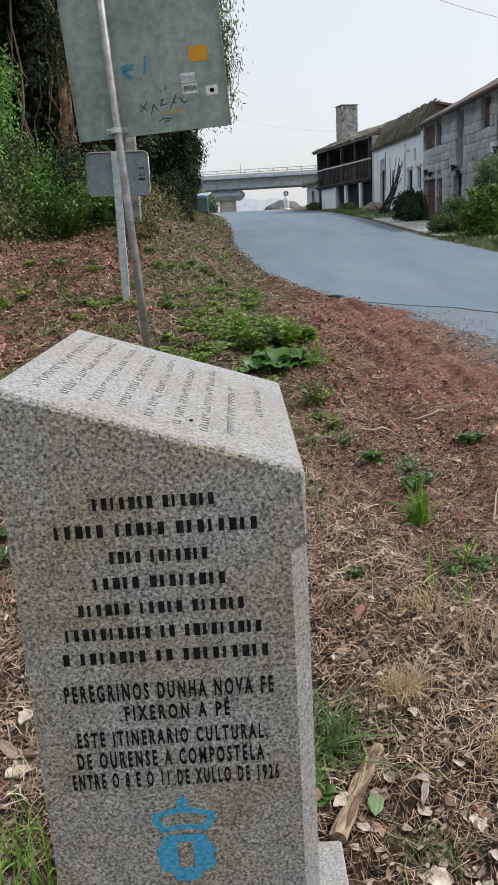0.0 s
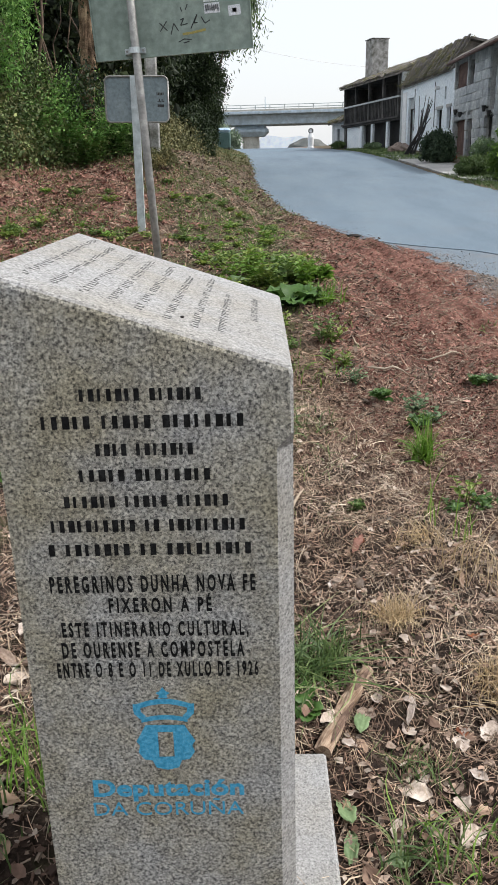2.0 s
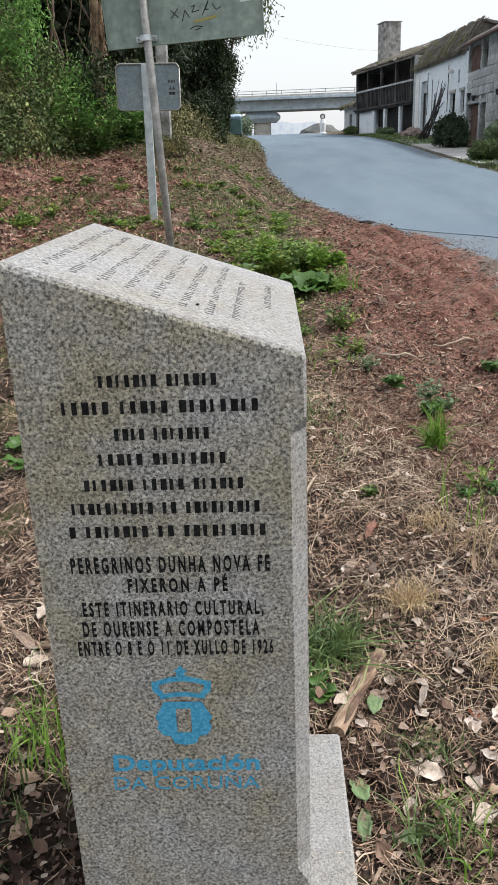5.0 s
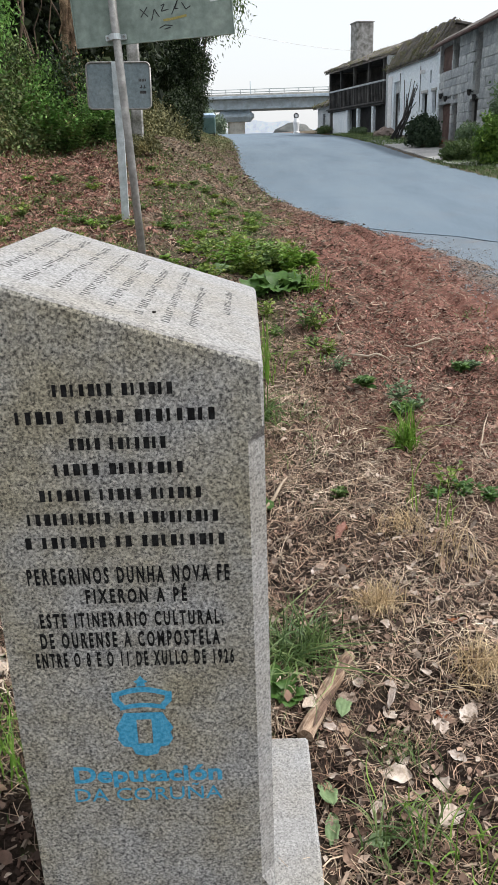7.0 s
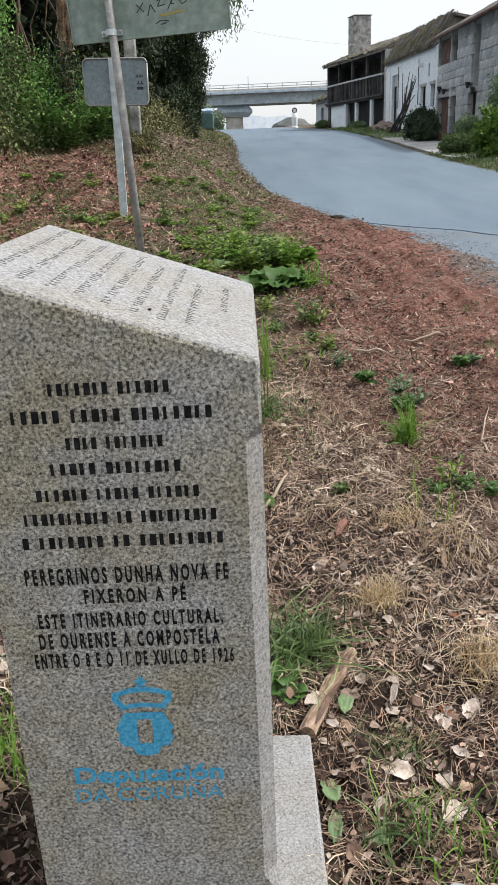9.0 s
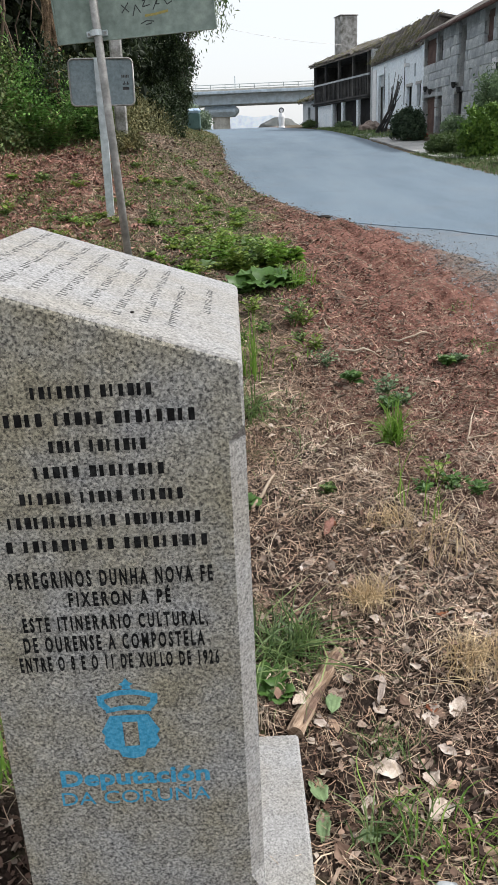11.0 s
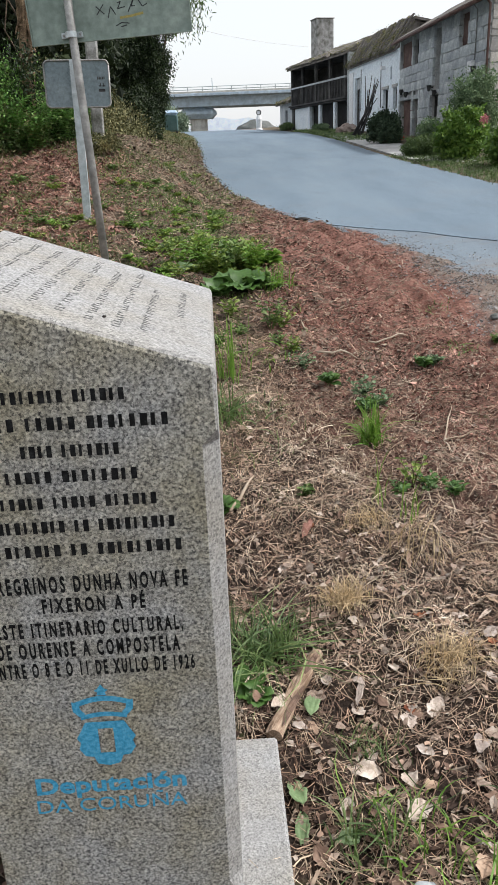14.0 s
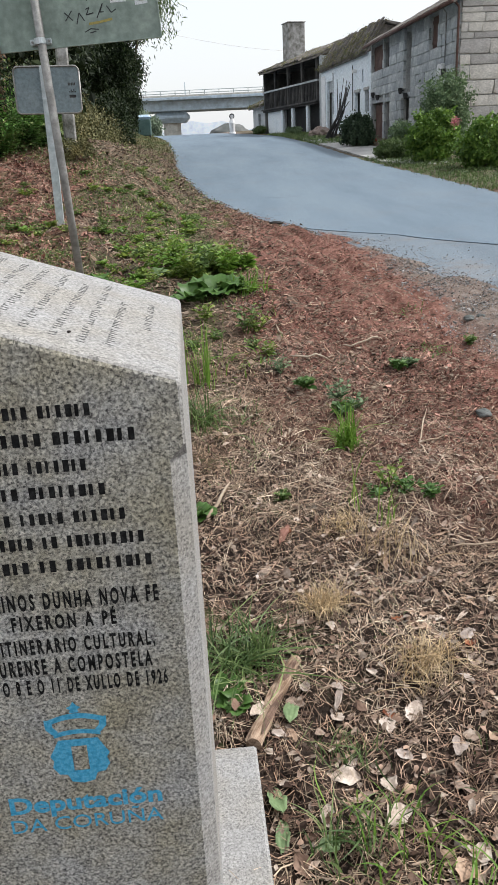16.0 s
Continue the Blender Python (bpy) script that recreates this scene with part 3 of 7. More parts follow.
def lettering(body, x0, x1, z0, z1, mat, bold, parent, label, spacing=1.0):
    """Raised-to-flush painted letters on the front, fitted between x0 and x1 and from z0 up to z1 (height of a capital)."""
    me = text_mesh(body, bold, spacing)
    co = np.empty(len(me.vertices) * 3, dtype=np.float32)
    me.vertices.foreach_get("co", co)
    co = co.reshape(-1, 3)
    lo, hi = co.min(0), co.max(0)
    out = np.empty_like(co)
    out[:, 0] = x0 + (co[:, 0] - lo[0]) / (hi[0] - lo[0]) * (x1 - x0)
    out[:, 2] = z0 + co[:, 1] / 0.69 * (z1 - z0)
    out[:, 1] = -0.0006 - (co[:, 2] - lo[2]) * 0.04
    me.vertices.foreach_set("co", out.ravel())
    me.update()
    bm = bmesh.new()
    bm.from_mesh(me)
    bmesh.ops.remove_doubles(bm, verts=bm.verts, dist=1e-6)
    bm.verts.ensure_lookup_table()
    seen, islands = set(), []
    for v in bm.verts:
        if v in seen:
            continue
        todo, isle = [v], []
        seen.add(v)
        while todo:
            q = todo.pop()
            isle.append(q)
            for e in q.link_edges:
                o = e.other_vert(q)
                if o not in seen:
                    seen.add(o)
                    todo.append(o)
        islands.append([min(q.co.x for q in isle), max(q.co.x for q in isle), isle])
    islands.sort(key=lambda i: i[0])
    letters = []
    for a, b, isle in islands:      # accents and dots belong to the letter below them
        if letters and a < letters[-1][1] and min(b, letters[-1][1]) - a > 0.5 * min(b - a, letters[-1][1] - letters[-1][0]):
            letters[-1] = [min(a, letters[-1][0]), max(b, letters[-1][1]), letters[-1][2] + isle]
        else:
            letters.append([a, b, isle])
    for a, b, isle in letters:
        one, index = bmesh.new(), {}
        for q in isle:
            index[q] = one.verts.new(q.co)
        for f in {f for q in isle for f in q.link_faces}:
            one.faces.new([index[q] for q in f.verts])
        part("letter", one, mat, parent, label)
    bm.free()


def bars(words, x0, x1, z0, z1, mat, parent, label):
    """A line of writing as plain bars, one for each sign, with gaps between the words."""
    total = sum(words) + 0.75 * (len(words) - 1)
    pitch = (x1 - x0) / total
    x = x0
    for w in words:
        for k in range(w):
            g = 0.14 + 0.09 * ((k * 7 + w * 3) % 5)
            part("bar", solid((x + pitch * 0.12, -0.0014, z0), (x + pitch * (0.30 + g), -0.0004, z1)), mat, parent, label)
            x += pitch
        x += pitch * 0.75


def marker():
    m = empty("stone_marker", (0, 0, 0))
    tagged(m, "grey speckled granite marker with sloping top, black and blue inscriptions", "stone marker")
    # body: sloping top, softened arrises, a stopped chamfer on the front corner
    bm = bmesh.new()
    zc0, zc1, c = 0.075, 1.005, 0.026
    r = 0.011

    def ring(z, cut, inset=0.0, slope=False):
        pts = [(-MW + inset, inset), (-cut, inset), (-0.0 - inset, cut), (-inset, MD - inset), (-MW + inset, MD - inset)]
        return [bm.verts.new((x, y, z if not slope else z + top_z(x) - TOP_R)) for x, y in pts]

    levels = [ring(PLINTH_Z, 0.004), ring(0.045, 0.004), ring(zc0 + 0.01, c), ring(zc1 - 0.012, c), ring(zc1 + 0.012, 0.004),
              ring(TOP_R - r, 0.006, 0, True), ring(TOP_R - 0.45 * r, 0.008, 0.16 * r, True), ring(TOP_R - 0.12 * r, 0.011, 0.5 * r, True), ring(TOP_R, 0.016, r, True)]
    for a, b in zip(levels, levels[1:]):
        for k in range(5):
            bm.faces.new((a[k], a[(k + 1) % 5], b[(k + 1) % 5], b[k]))
    bm.faces.new(levels[-1])
    body = part("body", bm, GRANITE, m)
    body.data.materials.append(SAWN)
    for p in body.data.polygons:
        if p.normal.z > 0.5 or (p.normal.x > 0.3 and p.normal.y < 0.9):
            p.material_index = 1
    # names: plain bars
    for words, x0, x1, z0, z1 in (
            ((7, 6), -0.321, -0.134, 1.074, 1.093), ((5, 5, 8), -0.383, -0.071, 1.031, 1.051), ((4, 7), -0.304, -0.150, 0.987, 1.006),
            ((5, 8), -0.333, -0.125, 0.945, 0.964), ((6, 5, 6), -0.361, -0.099, 0.901, 0.920), ((10, 2, 9), -0.386, -0.074, 0.859, 0.879),
            ((1, 7, 2, 9), -0.394, -0.065, 0.817, 0.837)):
        bars(words, x0, x1, z0, z1, LETTER, m, "black painted bar")
    for body_text, x0, x1, z0, z1 in (
            ("PEREGRINOS DUNHA NOVA FE", -0.398, -0.064, 0.751, 0.779), ("FIXERON A PÉ", -0.305, -0.136, 0.713, 0.738),
            ("ESTE ITINERARIO CULTURAL,", -0.387, -0.077, 0.667, 0.693), ("DE OURENSE A COMPOSTELA", -0.391, -0.085, 0.626, 0.654),
            ("ENTRE O 8 E O 11 DE XULLO DE 1926", -0.403, -0.062, 0.587, 0.614)):
        lettering(body_text, x0, x1, z0, z1, LETTER, 0.030, m, "black painted capital", 1.5)
    lettering("Deputación", -0.365, -0.093, 0.331, 0.366, BLUE, 0.028, m, "blue painted letter")
    lettering("DA CORUÑA", -0.368, -0.095, 0.286, 0.316, BLUE, -0.004, m, "thin blue painted capital")
    # emblem: crown over a shield, as plain shapes
    cx, zt = -0.2275, 0.560
    bm = bmesh.new()

    depth = [0.0012]

    def plate(points):
        depth[0] += 0.0002
        y0 = -depth[0]
        front = [bm.verts.new((cx + x, y0, zt + z)) for x, z in points]
        back = [bm.verts.new((cx + x, -0.0002, zt + z)) for x, z in points]
        bm.faces.new(front)
        for k in range(len(points)):
            bm.faces.new((front[k], back[k], back[(k + 1) % len(points)], front[(k + 1) % len(points)]))

    plate([(-0.006, -0.012), (-0.012, -0.008), (-0.006, -0.005), (0, 0.004), (0.006, -0.005), (0.012, -0.008), (0.006, -0.012), (0.008, -0.018), (-0.008, -0.018)])
    arch = [(-0.053 + 0.106 * k / 14, -0.033 + 0.013 * math.sin(math.pi * k / 14)) for k in range(15)]
    plate(arch + [(x, z - 0.010) for x, z in arch[::-1]])
    for s in (-1, 1):
        plate([(s * 0.053, -0.030), (s * 0.041, -0.033), (s * 0.040, -0.047), (s * 0.032, -0.056), (s * 0.041, -0.062), (s * 0.052, -0.050)])
    band = [(-0.040 + 0.08 * k / 10, -0.060 + 0.006 * math.sin(math.pi * k / 10)) for k in range(11)]
    plate(band + [(x, z - 0.008) for x, z in band[::-1]])
    part("emblem_crown", bm, BLUE, m, "blue painted crown shape")
    bm = bmesh.new()
    half = [(0.0, -0.074), (0.034, -0.074), (0.043, -0.092), (0.052, -0.108), (0.046, -0.118), (0.050, -0.132), (0.040, -0.148), (0.026, -0.150), (0.020, -0.166), (0, -0.171)]
    inner = [(-0.014, -0.090), (0.014, -0.088), (0.013, -0.142), (-0.013, -0.142)]
    for s in (-1, 1):
        for k in range(len(half) - 1):
            (xa, za), (xb, zb) = half[k], half[k + 1]
            ia = (max(-0.0, min(xa, 0.0135)), max(-0.142, min(-0.089, za)))
            ib = (max(-0.0, min(xb, 0.0135)), max(-0.142, min(-0.089, zb)))
            ia, ib = ((0.0135 if xa > 0.001 else 0.0), ia[1]), ((0.0135 if xb > 0.001 else 0.0), ib[1])
            quad = [(s * xa, za), (s * xb, zb), (s * ib[0], ib[1]), (s * ia[0], ia[1])]
            vs = [bm.verts.new((cx + x, -0.0016, zt + z)) for x, z in quad]
            bm.faces.new(vs if s > 0 else vs[::-1])
    part("emblem_shield", bm, BLUE, m, "blue painted shield shape")
    # sloping top: nine engraved lines of small writing running towards the back
    lines = [(-0.403, 0.076, 0.640, (2, 8, 3, 3, 8, 1, 5)), (-0.360, 0.073, 0.600, (7, 1, 9, 2, 6, 7)), (-0.316, 0.071, 0.592, (8, 2, 5, 3, 7)),
             (-0.275, 0.078, 0.588, (7, 5, 2, 5, 9)), (-0.233, 0.068, 0.606, (3, 5, 7, 2, 9)), (-0.190, 0.066, 0.548, (2, 6, 2, 5, 5, 7)),
             (-0.149, 0.064, 0.600, (7, 8, 4, 2, 3, 4)), (-0.108, 0.090, 0.462, (9, 5, 9, 3)), (-0.058, 0.262, 0.508, (2, 2, 5, 2, 4))]
    slope = math.atan2(TOP_L - TOP_R, MW)
    tilt = Matrix.Rotation(slope, 4, "Y")
    bm = bmesh.new()
    for x, y0, y1, words in lines:
        pitch = (y1 - y0) / (sum(words) + 0.8 * (len(words) - 1))
        set_on = Matrix.Translation((x, 0, top_z(x))) @ tilt
        y = y0
        for w in words:
            for k in range(w):
                q = (k * 5 + w * 3 + int(1000 * y)) % 4
                lo, hi = (-0.0068, -0.0068, -0.003, -0.0068)[q], (0.0062, 0.0062, 0.0062, 0.001)[q]
                for a, b, c, d in ((lo, hi, 0.16, 0.36), (lo, lo + 0.003, 0.36, 0.72) if q % 2 else (hi - 0.003, hi, 0.36, 0.78)):
                    made = set(bm.verts)
                    box(bm, (a, y + pitch * c, 0.0002), (b, y + pitch * d, 0.0006))
                    bmesh.ops.transform(bm, matrix=set_on, verts=[v for v in bm.verts if v not in made])
                y += pitch
            y += pitch * 0.8
    tagged(part("top_inscription", bm, ENGRAVED, m, "engraved lines of small grey writing"), kind="stuff")
    bm = bmesh.new()
    bmesh.ops.create_icosphere(bm, subdivisions=1, radius=0.004)
    ob = part("insect_spot", bm, TAR, m, "small dark spot")
    ob.matrix_local = Matrix.Translation((-0.170, 0.108, top_z(-0.17) + 0.001)) @ Matrix.Diagonal((1, 1.6, 0.5, 1))
    return m


marker()
bm = solid((-0.455, 0.004, -0.40), (0.124, 0.78, PLINTH_Z), 0.008)
plinth = part("plinth", bm, SAWN, None)
tagged(plinth, "low pale granite plinth under the marker, sunk in the verge", "plinth")

# ---- road signs ----
def tall_sign():
    s = empty("direction_sign", (-0.905, 5.9, 0.0))
    tagged(s, "leaning grey-green road sign seen from behind, with stickers and scrawls", "road sign")
    lean = Matrix.Rotation(radians(-2.6), 4, "Y")
    z0 = float(land(-0.905, 5.9)) - 0.1
    pole = part("pole", tube([(0, 0, z0), (0, 0, 1.5), (0, 0, 4.0)], [0.034] * 3, 16), GALVANISED, s, "leaning galvanised steel pole", True)
    pole.matrix_local = lean
    # panel in its own plane, tipped a little
    tip = Matrix.Translation((0.905 - 0.70, 0.075, 2.28)) @ Matrix.Rotation(radians(-3.3), 4, "Y")
    bm = solid((-0.64, -0.002, 0.0), (0.64, 0.004, 1.55), 0.001)
    board = part("panel", bm, SIGN_BACK, s, "dull grey-green sheet metal, dirty at the rim")
    board.matrix_local = tip
    for lo, hi in (((-0.645, -0.022, -0.004), (0.645, 0.006, 0.004)), ((-0.645, -0.022, 1.546), (0.645, 0.006, 1.554)),
                   ((-0.648, -0.022, -0.004), (-0.640, 0.006, 1.554)), ((0.640, -0.022, -0.004), (0.648, 0.006, 1.554))):
        part("rim", solid(lo, hi, 0.001), SIGN_BACK, board)
    for z in (0.05, 1.30):
        cx = -0.318 - (z - 0.05) * 0.02
        bm = tube([(cx, -0.075, z - 0.022), (cx, -0.075, z + 0.022)], [0.045, 0.045], 16)
        box(bm, (cx - 0.085, -0.035, z - 0.022), (cx + 0.085, -0.006, z + 0.022), 0.004)
        clamp = part("clamp", bm, PALE_POST, board, "pale pipe clamp")
        for sx in (-1, 1):
            b = tube([(cx + sx * 0.066, -0.045, z), (cx + sx * 0.066, -0.006, z)], [0.010, 0.010], 6)
            part("bolt", b, GALVANISED, clamp)

    def stuck(name, x, z, w, h, mat, label, turn=0.0):
        ob = part(name, solid((-w / 2, -0.0015, -h / 2), (w / 2, 0.001, h / 2)), mat, board, label)
        ob.matrix_local = Matrix.Translation((x, -0.004, z)) @ Matrix.Rotation(radians(turn), 4, "Y")
        return ob

    stuck("sticker", 0.435, 0.575, 0.15, 0.115, ORANGE, "orange square sticker")
    stuck("sticker", 0.330, 0.40, 0.12, 0.075, WHITE_STICKER, "small white printed sticker")
    stuck("sticker", 0.335, 0.315, 0.125, 0.075, WHITE_STICKER, "small white printed sticker")
    for k in range(7):
        stuck("print", 0.285 + 0.017 * k, 0.40 - 0.006 * (k % 3), 0.007, 0.045, SIGN_GREY, "")
        stuck("print", 0.288 + 0.016 * k, 0.315 + 0.006 * (k % 2), 0.011, 0.05 - 0.006 * (k % 3), SIGN_GREY, "")
    stuck("sticker", 0.515, 0.285, 0.10, 0.075, WHITE_STICKER, "white rounded sticker", -3)
    stuck("sticker_mark", 0.515, 0.285, 0.035, 0.03, SIGN_GREY, "")

    def stroke(points, width, mat, label):
        bm = bmesh.new()
        for (xa, za), (xb, zb) in zip(points, points[1:]):
            a, b = Vector((xa, -0.0045, za)), Vector((xb, -0.0045, zb))
            d = (b - a).normalized()
            nrm = Vector((-d.z, 0, d.x)) * width / 2
            vs = [bm.verts.new(q) for q in (a - nrm, b - nrm, b + nrm, a + nrm)]
            bm.faces.new(vs)
        return part("scrawl", bm, mat, board, label)

    # spray paint marks, none of them words
    stroke([(-0.21, 0.52), (-0.14, 0.535), (-0.11, 0.53)], 0.05, BLUE_SPRAY, "blue spray paint mark")
    stroke([(-0.20, 0.50), (-0.14, 0.44)], 0.035, BLUE_SPRAY, "")
    stroke([(-0.03, 0.46), (0.0, 0.60)], 0.022, BLUE_SPRAY, "")
    x = -0.10
    for pts in ([(0, 0.0), (0.06, 0.07)], [(0.0, 0.06), (0.06, 0.0)], [(0.085, -0.03), (0.115, 0.05), (0.15, -0.01)], [(0.17, 0.07), (0.20, 0.08), (0.17, 0.03), (0.23, 0.04)],
                [(0.25, 0.0), (0.31, 0.10), (0.28, 0.04), (0.31, 0.04)], [(0.34, 0.08), (0.37, 0.03), (0.41, 0.05)], [(0.19, 0.13), (0.18, 0.16)], [(0.22, 0.14), (0.24, 0.18)],
                [(0.14, -0.09), (0.19, -0.07), (0.25, -0.08)], [(0.18, -0.10), (0.23, -0.09)]):
        stroke([(x + a, 0.18 + b) for a, b in pts], 0.008, BLACK_SPRAY, "")
    stroke([(0.08, 0.145), (0.16, 0.15), (0.27, 0.165)], 0.018, YELLOW_SPRAY, "ochre smear")
    return s


def low_sign():
    s = empty("small_road_sign", (-1.55, 8.9, 0.0))
    tagged(s, "small grey road sign from behind on a pale post", "road sign")
    z0 = float(land(-1.55, 8.9)) - 0.1
    bm = bmesh.new()
    # lipped channel post, open to the front
    box(bm, (-0.045, -0.02, z0), (0.045, -0.016, 2.44))
    box(bm, (-0.045, -0.016, z0), (-0.041, 0.03, 2.44))
    box(bm, (0.041, -0.016, z0), (0.045, 0.03, 2.44))
    post = part("post", bm, PALE_POST, s, "pale galvanised channel post")
    post.matrix_local = Matrix.Translation((0.045, 0, 0)) @ Matrix.Rotation(radians(0.9), 4, "Y")
    bm = bmesh.new()
    w, h, r = 0.372, 0.25, 0.055
    ring = []
    for cx, cz, a0 in ((w - r, h - r, 0), (-w + r, h - r, 90), (-w + r, -h + r, 180), (w - r, -h + r, 270)):
        for k in range(6):
            a = radians(a0 + 18 * k)
            ring.append((cx + r * math.cos(a), cz + r * math.sin(a)))
    front = [bm.verts.new((x, 0.035, z)) for x, z in ring]
    back = [bm.verts.new((x, 0.039, z)) for x, z in ring]
    bm.faces.new(front)
    bm.faces.new(back[::-1])
    for k in range(len(ring)):
        j = (k + 1) % len(ring)
        bm.faces.new((front[k], back[k], back[j], front[j]))
    board = part("panel", bm, SIGN_GREY, s, "blue-grey sheet metal panel with turned rim")
    board.matrix_local = Matrix.Translation((0.098, 0, 2.183)) @ Matrix.Rotation(radians(1.2), 4, "Y")
    rim = tube([(x, 0.028, z) for x, z in ring + ring[:1]], [0.010] * (len(ring) + 1), 6)
    part("rim", rim, GALVANISED, board, "grey turned rim", True)
    for k in range(5):
        part("print", solid((0.235 + 0.018 * k, 0.0325, 0.045), (0.247 + 0.018 * k, 0.0345, 0.075)), DARK_METAL, board)
        part("print", solid((0.245 + 0.016 * k, 0.0325, -0.03), (0.256 + 0.016 * k, 0.0345, -0.015 + 0.02 * (k % 2))), DARK_METAL, board)
    part("print", solid((0.242, 0.0325, -0.085), (0.318, 0.0345, -0.055)), DARK_METAL, board)
    return s


tall_sign()
low_sign()
pole_z = float(land(-1.72, 13.0))
bm = bmesh.new()
box(bm, (-0.10, -0.12, -0.4), (0.10, 0.12, 6.5), 0.03)
cpole = part("utility_pole", bm, MOSSY_CONCRETE)
cpole.matrix_world = pose(-1.78, 13.0, pole_z, 0, 0.8, 8)
tagged(cpole, "square weathered concrete utility pole behind the signs", "utility pole")

# ---- houses ----
def holed(u0, u1, z0, z1, holes, y0, y1):
    """A wall slab with openings right through it."""
    us = sorted({u0, u1, *[h[k] for h in holes for k in (0, 1)]})
    zs = sorted({z0, z1, *[h[k] for h in holes for k in (2, 3)]})
    bm = bmesh.new()
    filled = {(i, j) for i in range(len(us) - 1) for j in range(len(zs) - 1)
              if not any(h[0] <= (us[i] + us[i + 1]) / 2 <= h[1] and h[2] <= (zs[j] + zs[j + 1]) / 2 <= h[3] for h in holes)}
    made = {}

    def corner(i, j, front):
        key = (i, j, front)
        if key not in made:
            made[key] = bm.verts.new((us[i], y1 if front else y0, zs[j]))
        return made[key]

    for i, j in filled:
        ring = ((i, j), (i + 1, j), (i + 1, j + 1), (i, j + 1))
        bm.faces.new([corner(*q, True) for q in ring[::-1]])
        bm.faces.new([corner(*q, False) for q in ring])
        for near, a, b in (((i, j - 1), 0, 1), ((i + 1, j), 1, 2), ((i, j + 1), 2, 3), ((i - 1, j), 3, 0)):
            if near not in filled:
                bm.faces.new((corner(*ring[a], True), corner(*ring[b], True), corner(*ring[b], False), corner(*ring[a], False)))
    bmesh.ops.recalc_face_normals(bm, faces=bm.faces)
    return bm


def stone_meshes():
    out = []
    for k in range(6):
        bm = bmesh.new()
        box(bm, (-0.5, -0.5, -0.5), (0.5, 0.5, 0.5))
        for v in bm.verts:
            v.co.x += random.uniform(-0.05, 0.05)
            v.co.z += random.uniform(-0.06, 0.06)
        bmesh.ops.bevel(bm, geom=list(bm.edges), offset=0.07, segments=1, affect="EDGES")
        me = bpy.data.meshes.new("stone")
        bm.to_mesh(me)
        bm.free()
        out.append(me)
    return out


STONES = stone_meshes()


def courses(parent, u0, u1, z0, z1, holes, mat, seed, long=(0.4, 0.85), high=(0.26, 0.42), place=None):
    """Squared stones laid in courses, one object each, clear of the openings."""
    r = random.Random(seed)
    z = z0
    while z < z1 - 0.1:
        h = min(r.uniform(*high), z1 - z)
        u = u0 - r.uniform(0, 0.3)
        while u < u1 - 0.08:
            w = r.uniform(*long)
            a, b = max(u, u0), min(u + w, u1)
            for q0, q1, q2, q3 in holes:
                if z + h > q2 + 0.06 and z < q3 - 0.06:
                    if a < q0 < b:
                        b = q0
                    elif q0 <= a < q1:
                        a = min(b, q1)
            if b - a > 0.1:
                me = STONES[r.randrange(6)]
                me = me if me.materials and me.materials[0] == mat else stone_with(me, mat)
                ob = new("stone", me)
                ob.parent = parent
                m = Matrix.Translation(((a + b) / 2, r.uniform(-0.012, 0.012), z + h / 2)) @ Matrix.Diagonal((b - a - 0.012, 0.12, h - 0.012, 1))
                ob.matrix_local = (place @ m) if place else m
            u += w
        z += h


STONE_CACHE = {}


def stone_with(me, mat):
    key = (me.name, mat.name)
    if key not in STONE_CACHE:
        c = me.copy()
        c.materials.append(mat)
        STONE_CACHE[key] = c
    return STONE_CACHE[key]


ROOFS = []


